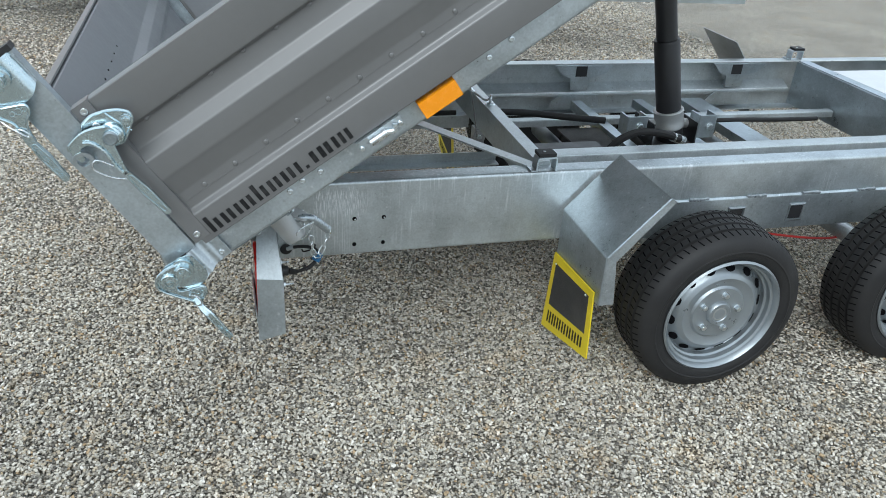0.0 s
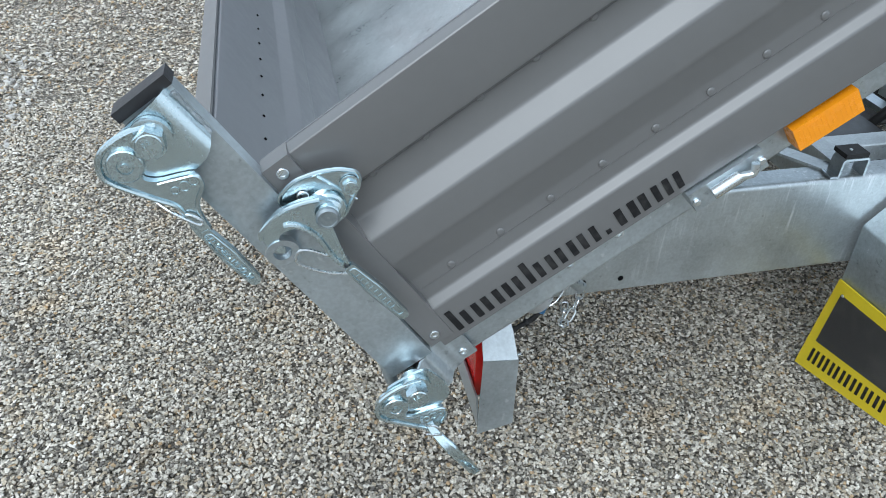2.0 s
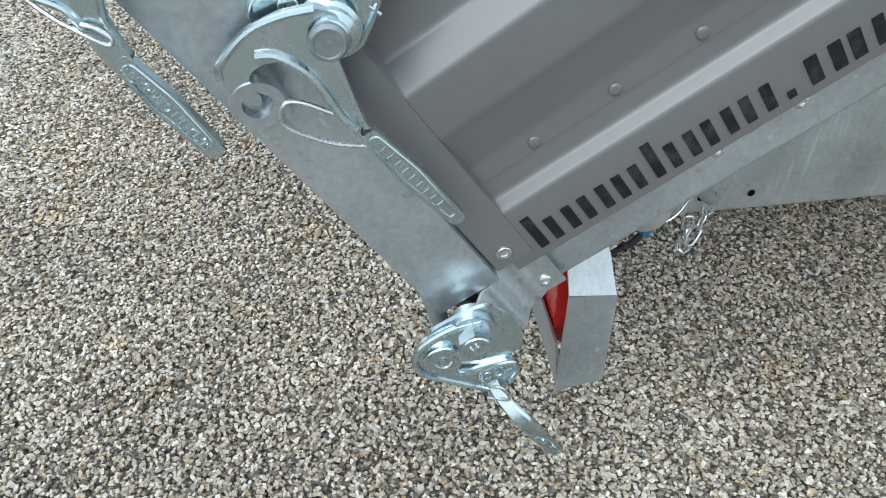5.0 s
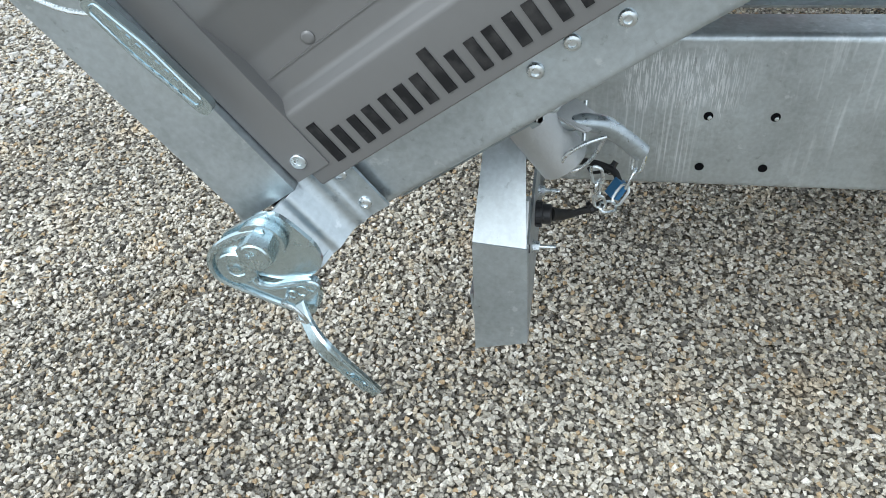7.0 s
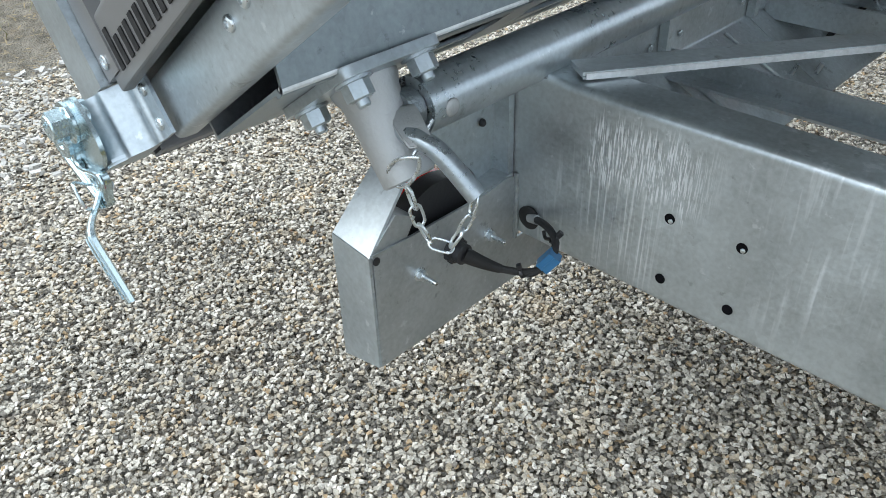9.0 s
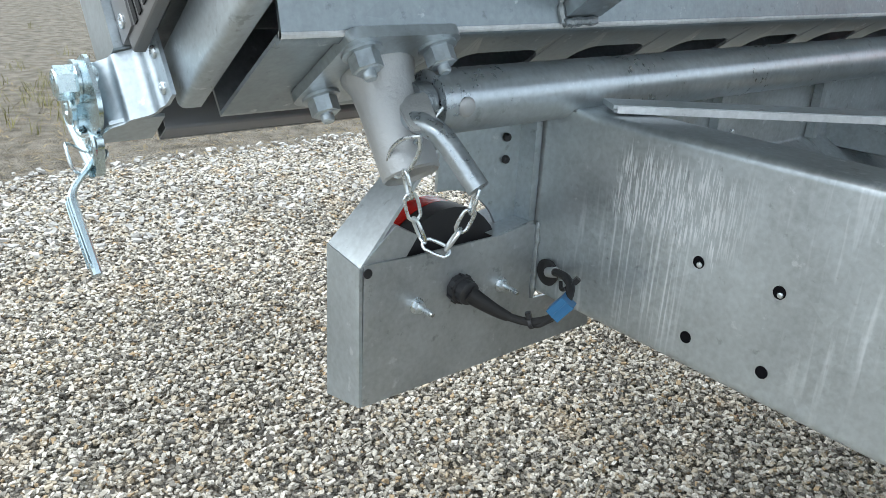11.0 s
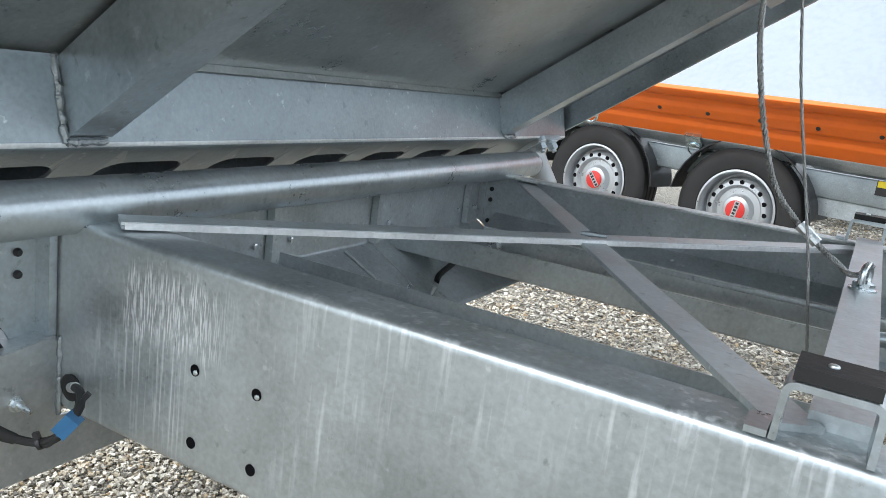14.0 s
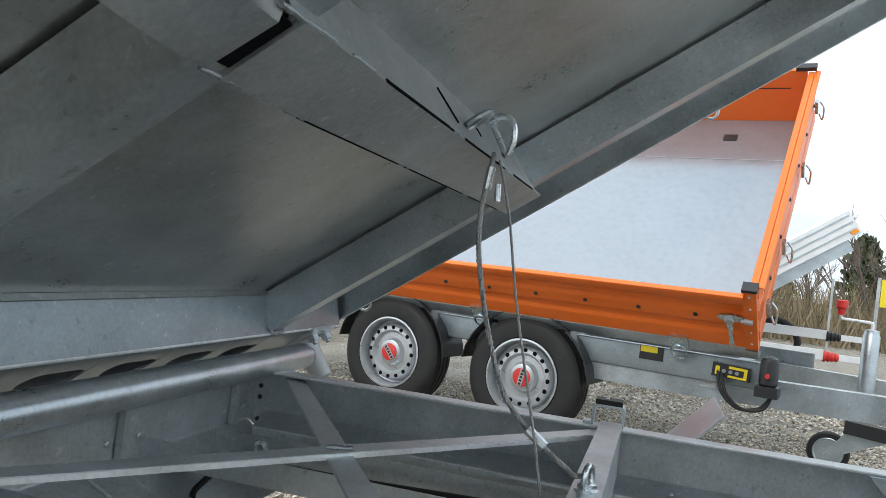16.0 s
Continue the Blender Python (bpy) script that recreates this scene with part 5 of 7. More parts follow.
# cross beams
for u in (0.664, 1.56, 2.33):
    bm = folded([(u, 0.1645), (u, 0.055), (u + 0.070, 0.055), (u + 0.070, 0.1645)], 0.005, "y", -0.009, 1.099, 0.005)
    cb = part("bed_cross_beam", bm, GALV_DULL, trailer, "heavy galvanised cross beam", BED0)
    part("beam_floor_plate", box(u - 0.006, u + 0.074, -0.009, 1.11, 0.049, 0.0545), GALV_DULL, cb, "", BED0, 32, 0.002)
    if u < 1:
        for i, a in enumerate((0.10, 0.40, 0.72)):
            part("weld", weld_bead((u - 0.006, a, 0.0505), (u - 0.006, a + 0.04, 0.0505), 0.0025, 50 + i), WELD, cb, "", BED0)
            part("weld", weld_bead((u + 0.074, a - 0.02, 0.0515), (u + 0.074, a + 0.03, 0.0515), 0.0025, 55 + i), WELD, cb, "", BED0)
        for a, b in ((0.16, 0.40), (0.46, 0.72), (0.80, 1.0)):
            part("gap", box(u + 0.0735, u + 0.0755, a, b, 0.0485, 0.052), HOLE_SHADE, cb, "", BED0)
            part("gap", box(u - 0.0075, u - 0.0055, a - 0.04, b, 0.0485, 0.052), HOLE_SHADE, cb, "", BED0)
        for y, h in ((0.49, 1.0), (0.665, 0.4)):
            part("slit", prism([(y - 0.015 * h, 0.112 + 0.024 * h), (y - 0.010 * h, 0.113 + 0.025 * h), (y + 0.015 * h, 0.112 - 0.024 * h), (y + 0.010 * h, 0.111 - 0.025 * h)], "x", u + 0.0702, u + 0.0722), HOLE_SHADE, cb, "", BED0)
        # wing outside the near bearer, flaring towards the side rail
        wing = bmesh.new()
        a = [(u - 0.002, 0.050), (u + 0.062, 0.048), (u + 0.072, 0.056), (u + 0.072, 0.164), (u - 0.002, 0.164)]
        b = [(u + 0.004, 0.098), (u + 0.062, 0.096), (u + 0.072, 0.102), (u + 0.072, 0.164), (u + 0.004, 0.164)]
        rows = []
        for k in range(9):
            t = k / 8
            e = t * t * (3 - 2 * t)
            rows.append([wing.verts.new((p[0] + (q[0] - p[0]) * e, -0.031 - 0.30 * t, p[1] + (q[1] - p[1]) * e)) for p, q in zip(a, b)])
        for r0, r1 in zip(rows, rows[1:]):
            for k in range(5):
                wing.faces.new((r0[k], r0[(k + 1) % 5], r1[(k + 1) % 5], r1[k]))
        wing.faces.new(rows[0])
        wing.faces.new(rows[-1][::-1])
        part("beam_wing", wing, GALV_DULL, cb, "flared rough galvanised end", BED0, 40, 0.004)
        part("slot", box(u + 0.006, u + 0.064, -0.0305, -0.0095, 0.0525, 0.056), HOLE_SHADE, cb, "", BED0)
        part("weld", weld_bead((u - 0.004, -0.034, 0.051), (u - 0.004, 0.02, 0.051), 0.0026, 59), WELD, cb, "", BED0)
        part("weld", weld_bead((u + 0.072, -0.04, 0.053), (u + 0.074, 0.05, 0.053), 0.0028, 58), WELD, cb, "", BED0)
        part("anchor_ring", sweep([(u + 0.088 + 0.020 * math.cos(a), YC + 0.0 + 0.022 * math.sin(a), 0.100 + 0.004 * math.sin(a)) for a in (2 * math.pi * j / 18 for j in range(18))], 0.006, 8, True), GALV, cb, "", BED0)

# side rails of the bed frame
def side_rail(y, s):
    o = part("bed_side_rail", folded([(y + s * 0.022, 0.053), (y, 0.053), (y, 0.117), (y + s * 0.040, 0.119)], -0.005 * s, "x", -0.117, 3.0, 0.009, None, 6), GALV, trailer, "galvanised bed side rail with screws", BED)
    sm = 0 if s > 0 else 180
    sc = None
    for u, v in ((0.088, 0.0935), (0.124, 0.098), (0.167, 0.092), (0.60, 0.090), (0.66, 0.096), (1.0, 0.090)):
        mm = BED @ pose(u, y, v, 0, 0, sm)
        sc = share(sc, o, mm) if sc else part("screw", dome(0.0072, 0.004, 14, 1), STEEL, o, "", mm)
    return o


rail = side_rail(YN + 0.033, 1)
rail_far = side_rail(YF - 0.033, -1)
# hold-down hook on the rail
hk = part("lashing_hook", box(0.266, 0.374, YN - 0.002, YN + 0.033, 0.080, 0.1120), GALV, rail, "galvanised lashing hook", BED, 32, 0.002)
part("hook_barrel", sweep([(0.294, YN - 0.009, 0.099), (0.334, YN - 0.009, 0.099)], 0.0085, 14), STEEL, hk, "", BED)
part("hook_finger", sweep(smooth_line([(0.334, YN - 0.009, 0.099), (0.350, YN - 0.011, 0.093), (0.358, YN - 0.011, 0.105)]), 0.0055, 10), STEEL, hk, "", BED)
for u in (0.272, 0.368):
    part("screw", dome(0.006, 0.005), STEEL, hk, "", BED @ pose(u, YN - 0.002, 0.096))
# far rail carries rope hooks
for u in (0.10, 1.145, 2.2):
    part("rope_hook", sweep(smooth_line([(u, YF - 0.024, 0.090), (u + 0.002, YF - 0.006, 0.070), (u + 0.016, YF - 0.002, 0.050), (u + 0.034, YF - 0.002, 0.052), (u + 0.048, YF - 0.008, 0.072), (u + 0.05, YF - 0.024, 0.090)]), 0.0038, 8), STEEL, rail_far, "", BED)
part("side_reflector", box(0.419, 0.512, YN + 0.004, YN + 0.032, 0.066, 0.1035), ORANGE_LENS, trailer, "amber side reflector", BED, 32, 0.004)
for k in range(13):
    part("facet", box(0.4245 + k * 0.0065, 0.4280 + k * 0.0065, YN + 0.00365, YN + 0.0042, 0.071, 0.0985), ORANGE_LENS, bpy.data.objects["side_reflector"], "", BED)


# ---- side boards ----
def board_profile(y, s):
    """Outer line of the ribbed board, from its foot up; s = +1 where inwards is +y."""
    pts = [(0.012, 0.1135), (0.0, 0.1135), (0.0, 0.182), (0.013, 0.1915), (0.014, 0.232), (0.003, 0.272), (0.0, 0.280), (0.0, 0.327), (0.0235, 0.3510), (0.0265, 0.391), (0.013, 0.399), (0.006, 0.484), (0.028, 0.486)]
    return [(y + s * a, b) for a, b in pts]


def side_board(y, s, near):
    m = BED
    prof = board_profile(y, s)
    o = part("side_board", folded(prof, -0.0025 * s, "x", -0.118, 2.98, 0.004, None, 3), PAINT, trailer, "taupe-grey ribbed steel drop side", m)
    part("inner_skin", folded([(y + s * 0.028, 0.486), (y + s * 0.036, 0.484), (y + s * 0.036, 0.150)], 0.001 * s, "x", -0.118, 2.98, 0.002), PAINT_IN, o, "", m)
    face = (y - s * 0.002, y + s * 0.030)
    part("end_strip", prism([(-0.1335, 0.129), (-0.0955, 0.129), (-0.0905, 0.487), (-0.1285, 0.487)], "y", min(face), max(face)), PAINT, o, "flat end strip of the drop side", m, 32, 0.0015)
    rot = 0 if s > 0 else 180
    for eu, v in ((-0.1095, 0.4715), (-0.1170, 0.1450)):
        part("end_screw", lathe([(0.0072, 0.0), (0.0072, -0.0016), (0.0064, -0.0022), (0.0034, -0.0022), (0.003, -0.0008), (0.0004, -0.0008)], 18, "y"), STEEL, o, "", m @ pose(eu, y - s * 0.002, v, 0, 0, rot))
    rv = None
    for k in range(38):
        for v, dy in ((0.3925, 0.0245), (0.2190, 0.0135)):
            mm = m @ pose(-0.0365 + k * 0.0777, y + s * dy, v, 0, 0, rot)
            rv = share(rv, o, mm) if rv else part("rivet", dome(0.0058, 0.0023, 14), PAINT, o, "", mm)
    part("seam", box(-0.09, 2.97, min(y + s * 0.0125, y + s * 0.0145), max(y + s * 0.0125, y + s * 0.0145), 0.2108, 0.2122), PAINT, o, "", m)
    return o


board = side_board(YN + 0.006, 1, True)
side_board(YF - 0.006, -1, False)
# unlettered web mark of the maker: plain black blocks of its size on the lower band
x_h, base, yl = 0.027, 0.1255, YN + 0.0048
u = -0.0875
for strokes in ("Ts", "ss", "sss", "Ts", "ss", "ss", "s", ".", "w", "ww", "sss"):
    for k, c in enumerate(strokes):
        if c == ".":
            part("mark_block", prism([(u, base), (u + 0.007, base), (u + 0.007, base + 0.007), (u, base + 0.007)], "y", yl - 0.0004, yl + 0.001), LETTER, board, "", BED)
            u += 0.011
        else:
            w = 0.0088 if c != "w" else 0.0105
            h = 0.040 if c == "T" else x_h
            part("mark_block", prism([(u, base), (u + w, base), (u + w, base + h), (u, base + h)], "y", yl - 0.0004, yl + 0.001), LETTER, board, "", BED)
            if k + 1 < len(strokes):
                u += 0.0162
            else:
                u += w
    u += 0.0094

# ---- tailgate ----
GY0, GY1 = YN + 0.036, YF - 0.036
gate = part("tailgate", folded([(-0.212, 0.092), (-0.212, 0.22), (-0.200, 0.24), (-0.200, 0.31), (-0.212, 0.335), (-0.212, 0.39), (-0.200, 0.42), (-0.200, 0.445), (-0.212, 0.448), (-0.212, 0.558)], -0.003, "y", GY0, GY1, 0.004, None, 3), PAINT, trailer, "taupe-grey ribbed tailgate", BED0)
part("inner_skin", folded([(-0.210, 0.0925), (-0.184, 0.0925), (-0.184, 0.300), (-0.170, 0.325), (-0.170, 0.368), (-0.184, 0.398), (-0.184, 0.556), (-0.210, 0.561)], 0.002, "y", GY0, GY1, 0.004), PAINT_IN, gate, "grey painted inner face", BED0)
part("top_strip", box(-0.2135, -0.184, GY0, GY1, 0.562, 0.566), PAINT, gate, "", BED0)
for k in range(8):
    part("slit", box(-0.1864, -0.1812, -0.1449 + k * 0.077, -0.1434 + k * 0.077, 0.4545, 0.4585), HOLE_SHADE, gate, "", BED0)

# ---- corner posts ----
def corner_post(y0, y1):
    """Square tube, skewed a little to fit the camera's view."""
    o = part("corner_post", prism([(-0.2015, 0.128), (-0.1355, 0.128), (-0.1245, 0.626), (-0.1905, 0.626)], "y", y0, y1), GALV, trailer, "galvanised square corner post with black cap", BED, 32, 0.005, 3)
    part("end_cap", prism([(-0.1930, 0.6262), (-0.1220, 0.6262), (-0.1218, 0.6385), (-0.1928, 0.6385)], "y", y0 - 0.002, y1 + 0.002), PLASTIC, o, "black plastic end cap", BED, 32, 0.003)
    return o


post = corner_post(YN - 0.005, YN + 0.021)
corner_post(YF - 0.021, YF + 0.005)
part("foot_tube", sweep([(-0.192, YN + 0.01, 0.168), (-0.215, YN + 0.01, 0.105)], 0.009, 12), GALV, post, "", BED)
# corrugated hinge bracket at the foot
bm = folded([(-0.206, YN - 0.024), (-0.176, YN - 0.026), (-0.163, YN - 0.022), (-0.154, YN - 0.008), (-0.146, YN - 0.006), (-0.138, YN + 0.012), (-0.131, YN + 0.017), (-0.123, YN + 0.017), (-0.117, YN + 0.022), (-0.094, YN + 0.022)], 0.004, "z", 0.058, 0.127, 0.005)
hb = part("hinge_bracket", bm, GALV, post, "pressed zinc hinge bracket", BED)
part("bracket_foot", prism([(-0.206, YN - 0.024), (-0.176, YN - 0.028), (-0.160, YN - 0.022), (-0.150, YN), (-0.150, YN + 0.03), (-0.206, YN + 0.03)], "z", 0.0605, 0.064), GALV, hb, "", BED)
for u, v in ((-0.1085, 0.1085), (-0.1105, 0.0725)):
    part("screw", dome(0.0066, 0.0035, 14, 1), STEEL, post, "", BED @ pose(u, YN + 0.022, v))
gus = rounded_poly([(-0.149, 0.131), (-0.145, 0.112), (-0.143, 0.084), (-0.151, 0.066), (-0.170, 0.059), (-0.196, 0.066), (-0.224, 0.094), (-0.230, 0.122), (-0.212, 0.139), (-0.172, 0.137)], 0.014, 4)
part("latch_plate", prism([(p.x, p.y) for p in gus], "y", YN - 0.031, YN - 0.0265), ZINC, hb, "zinc plate with rounded edge", BED, 32, 0.0015)
part("weld", weld_bead((-0.1290, YN - 0.0055, 0.620), (-0.1312, YN - 0.0055, 0.562), 0.0042, 61), WELD, post, "", BED)


# ---- toggle latches ----
def grip(parent, a, b, w, y, text, m):
    """A forged grip from a to b with a raised rim, a sunk panel and raised writing or bars."""
    a, b = Vector(a), Vector(b)
    d = (b - a).normalized()
    s = Vector((-d.y, d.x))
    poly = rounded_poly([a - s * w * 0.42, a + s * w * 0.42, a.lerp(b, 0.45) + s * w * 0.62, b + s * w * 0.45, b + d * 0.004 + s * w * 0.2, b + d * 0.004 - s * w * 0.2, b - s * w * 0.45, a.lerp(b, 0.45) - s * w * 0.62], 0.004)
    g = part("grip", prism(poly, "y", y - 0.004, y + 0.004), ZINC, parent, "forged grip", m, 32, 0.0018)
    rim = rounded_poly([a + d * 0.006 - s * w * 0.26, a + d * 0.006 + s * w * 0.26, a.lerp(b, 0.45) + s * w * 0.45, b - d * 0.006 + s * w * 0.24, b - d * 0.006 - s * w * 0.24, a.lerp(b, 0.45) - s * w * 0.45], 0.006)
    part("rim", sweep([(p.x, y - 0.0042, p.y) for p in rim], 0.0013, 6, True), ZINC, parent, "", m)
    c = a.lerp(b, 0.5)
    ang = math.atan2(d.y, d.x)
    if text:
        bm = words(text, 0.0088, 0.0010)
        tm = m @ Matrix.Translation((c.x, y - 0.0045, c.y)) @ Matrix.Rotation(-ang + math.pi, 4, "Y") @ Matrix.Rotation(math.pi / 2, 4, "X")
        part("raised_writing", bm, ZINC, parent, "", tm)
    else:
        for k in range(9):
            p = a.lerp(b, 0.16 + k * 0.078)
            q = [p - s * 0.003, p + s * 0.003, p + s * 0.003 + d * 0.004, p - s * 0.003 + d * 0.004]
            part("raised_bar", prism([(t.x, t.y) for t in q], "y", y - 0.0048, y - 0.003), ZINC, parent, "", m)
    return g


def latch_bracket(parent, m):
    """Sheet bracket welded to the post: a rounded shoulder, then a flat plate that carries the pivot."""
    cols = [(0.0800, 0.006, 0.030, -0.034), (0.0780, -0.001, 0.030, -0.038), (0.0745, -0.0065, 0.030, -0.042), (0.0690, -0.0100, 0.030, -0.046), (0.0620, -0.0115, 0.029, -0.0495),
            (0.0480, -0.0120, 0.028, -0.0520), (0.0300, -0.0120, 0.027, -0.0500), (0.0120, -0.0120, 0.025, -0.0420), (-0.0040, -0.0120, 0.020, -0.0300), (-0.0140, -0.0120, 0.011, -0.0160)]
    bm = bmesh.new()
    front, back = [], []
    for u, y, top, bot in cols:
        front.append([bm.verts.new((u, y, top + (bot - top) * k / 4)) for k in range(5)])
        back.append([bm.verts.new((u - 0.003, y + 0.0045, top + (bot - top) * k / 4)) for k in range(5)])
    for a, b in zip(range(len(cols) - 1), range(1, len(cols))):
        for k in range(4):
            bm.faces.new((front[a][k], front[a][k + 1], front[b][k + 1], front[b][k]))
            bm.faces.new((back[a][k], back[b][k], back[b][k + 1], back[a][k + 1]))
        for k in (0, 4):
            bm.faces.new((front[a][k], front[b][k], back[b][k], back[a][k]))
    for c in (0, -1):
        for k in range(4):
            bm.faces.new((front[c][k], front[c][k + 1], back[c][k + 1], back[c][k]))
    return part("bracket", bm, ZINC, parent, "bent zinc bracket with rounded shoulder", m, 50)


def hook_latch(pu, pv, turn, yb, bent=False):
    """Crescent lever with a raised rim on a pivot pin, hexagon bolt, wire clip and hanging grip, which may be bent outwards."""
    m = BED @ Matrix.Translation((pu, yb, pv)) @ Matrix.Rotation(radians(turn), 4, "Y")
    outer = [(0.0526, 0.0145), (0.0326, 0.0235), (0.0113, 0.0270), (-0.0085, 0.0255), (-0.0215, 0.0180), (-0.0290, 0.0059), (-0.0275, -0.0070), (-0.0192, -0.0262), (-0.0085, -0.0482), (0.0005, -0.0664), (-0.0008, -0.0822), (-0.0070, -0.1030), (-0.0085, -0.1180)]
    inner = [(0.0085, -0.1180), (0.0105, -0.1040), (0.0165, -0.0855), (0.0270, -0.0736), (0.0405, -0.0655), (0.0450, -0.0560), (0.0420, -0.0500), (0.0269, -0.0425), (0.0085, -0.0345), (-0.0010, -0.0240), (0.0060, -0.0120), (0.0220, -0.0080), (0.0500, -0.0070), (0.0600, 0.0030)]
    if bent:
        outer, inner = outer[:10] + [(0.0010, -0.0790)], [(0.0165, -0.0835)] + inner[3:]
    poly = rounded_poly(outer + inner, 0.006, 3)
    o = part("toggle_latch", prism([(p.x, p.y) for p in poly], "y", -0.0225, -0.0135), ZINC, trailer, "bright zinc toggle latch with grip", m, 32, 0.002, 2)
    if not bent:
        latch_bracket(o, m)
    edge = smooth_line([(p[0] + 0.0024, -0.0235, p[1] - 0.0008) for p in outer[:11]], 4)
    part("lever_rim", sweep(edge, [0.0042 - 0.0016 * k / len(edge) for k in range(len(edge))], 8), ZINC, o, "raised rim of the lever", m)
    edge = smooth_line([(p[0] - 0.0008, -0.0230, p[1] - 0.0016) for p in inner[1:9]], 4)
    part("lever_rim", sweep(edge, 0.0026, 8), ZINC, o, "", m)
    part("pivot_pin", lathe([(0.0185, -0.0225), (0.0185, -0.0270), (0.0172, -0.0284), (0.0085, -0.0284), (0.0075, -0.0268), (0.0045, -0.0272), (0.0040, -0.0296), (0.0008, -0.0300)], 32, "y"), ZINC, o, "flat riveted pivot pin", m)
    bolt = part("hex_bolt", hex_bolt(0.0150, 0.0165), ZINC, o, "hexagon bolt", m @ Matrix.Translation((0.0405, -0.0215, 0.0060)))
    part("spring_washer", lathe([(0.0205, -0.013), (0.0205, -0.0205), (0.0190, -0.0215), (0.0120, -0.0215)], 28, "y"), ZINC, o, "", m @ Matrix.Translation((0.0405, 0, 0.0060)))
    part("bolt_mark", words("8.8", 0.008, 0.0004), ZINC, o, "", m @ Matrix.Translation((0.0405, -0.0437, 0.0100)) @ Matrix.Rotation(math.pi / 2, 4, "X"))
    for p in ((0.0150, -0.0535), (0.0365, -0.0575)):
        part("lever_hole", lathe([(0.0050, -0.0222), (0.0050, -0.0234), (0.0036, -0.0234), (0.0032, -0.0220), (0.0006, -0.0220)], 14, "y"), ZINC, o, "", m @ Matrix.Translation((p[0], 0, p[1])))
    part("maker_ring", lathe([(0.0062, -0.0225), (0.0062, -0.0233), (0.0052, -0.0233), (0.0052, -0.0225)], 22, "y", None, True), ZINC, o, "", m @ Matrix.Translation((0.0260, 0, -0.0555)))
    if bent:
        part("collar", lathe([(0.0090, 0.012), (0.0090, -0.0010), (0.0180, -0.0012), (0.0180, -0.0095), (0.0195, -0.0100), (0.0195, -0.0134), (0.0100, -0.0134)], 30, "y"), ZINC, o, "stacked washers and collar", m @ Matrix.Translation((0.0405, 0, 0.0060)))
        line = smooth_line([(0.0120, -0.0200, -0.0640), (0.0108, -0.0290, -0.0745), (0.0140, -0.0430, -0.0890), (0.0165, -0.0500, -0.1000), (0.0160, -0.0512, -0.1110), (0.0130, -0.0490, -0.1400), (0.0090, -0.0458, -0.1800)], 6)
        n = len(line)
        gm = bmesh.new()
        rings = []
        for q, p in enumerate(line):
            w, t = 0.0062 + 0.0024 * math.sin(math.pi * min(1, max(0, q - 8) / (n - 9))), 0.0042
            rings.append([gm.verts.new((p[0] + w * cx, p[1] + t * cy, p[2])) for cx, cy in ((-1, -0.5), (-0.7, -1), (0.7, -1), (1, -0.5), (1, 0.5), (0.7, 1), (-0.7, 1), (-1, 0.5))])
        for r0, r1 in zip(rings, rings[1:]):
            for q in range(8):
                gm.faces.new((r0[q], r0[(q + 1) % 8], r1[(q + 1) % 8], r1[q]))
        gm.faces.new(rings[0][::-1])
        gm.faces.new(rings[-1])
        bmesh.ops.recalc_face_normals(gm, faces=gm.faces)
        part("grip", gm, ZINC, o, "forged bent grip", m)
        for side in (-1, 1):
            part("rim", sweep([(p[0] + side * 0.0058, p[1] - 0.0040, p[2]) for p in line[int(n * 0.55):n - 2]], 0.0012, 6), ZINC, o, "", m)
        part("raised_writing", words("MADE IN GERMANY", 0.0070, 0.0008), ZINC, o, "", m @ Matrix.Translation((0.0126, -0.0535, -0.1430)) @ Matrix.Rotation(radians(85.5), 4, "Y") @ Matrix.Rotation(radians(94), 4, "X"))
        part("wire_clip", sweep(smooth_line([(-0.0020, -0.0265, -0.0760), (0.0210, -0.0430, -0.0751), (0.0260, -0.0450, -0.0540), (0.0170, -0.0400, -0.0470), (0.0070, -0.0230, -0.0530), (0.0150, -0.0100, -0.0555), (0.0190, -0.0080, -0.0650), (0.0010, -0.0230, -0.0760)], 4), 0.0018, 8), STEEL, o, "bent steel wire clip", m)
        return o
    part("wire_clip", sweep(smooth_line([(-0.0130, -0.016, -0.0500), (-0.0060, -0.024, -0.0690), (0.0030, -0.028, -0.0900), (0.0075, -0.028, -0.0990), (0.0115, -0.027, -0.0960), (0.0085, -0.027, -0.0850), (0.0040, -0.026, -0.0800)], 5), 0.0017, 8), STEEL, o, "bent steel wire clip", m)
    grip(o, (0.0005, -0.1100), (-0.0030, -0.2000), 0.0160, -0.0190, "MADE IN GERMANY", m)
    return o


hook_latch(-0.2100, 0.5985, 0, YN - 0.012)
hook_latch(-0.2185, 0.1075, -2.5, YN - 0.014, True)

# side latch: base plate, boss, hook and lever, ring on the post, wire clip
YL = YN - 0.006
bp = rounded_poly([(-0.131, 0.457), (-0.102, 0.4630), (-0.074, 0.4545), (-0.054, 0.4430), (-0.0405, 0.4275), (-0.0435, 0.4165), (-0.064, 0.4020), (-0.089, 0.3880), (-0.106, 0.392), (-0.134, 0.437)], 0.010, 4)
sl = part("side_latch", prism(bp, "y", YL - 0.004, YL + 0.004), ZINC, trailer, "bright zinc side latch hooked on the post", BED, 32, 0.003)
part("plate_rim", sweep([(p.x, YL - 0.004, p.y) for p in bp], 0.0028, 8, True), ZINC, sl, "", BED)
part("flat_screw", lathe([(0.0072, 0.0), (0.0072, -0.0016), (0.0062, -0.0024), (0.003, -0.0024), (0.0026, -0.001), (0.0004, -0.001)], 18, "y"), STEEL, sl, "", BED @ pose(-0.1065, YL - 0.005, 0.4415))
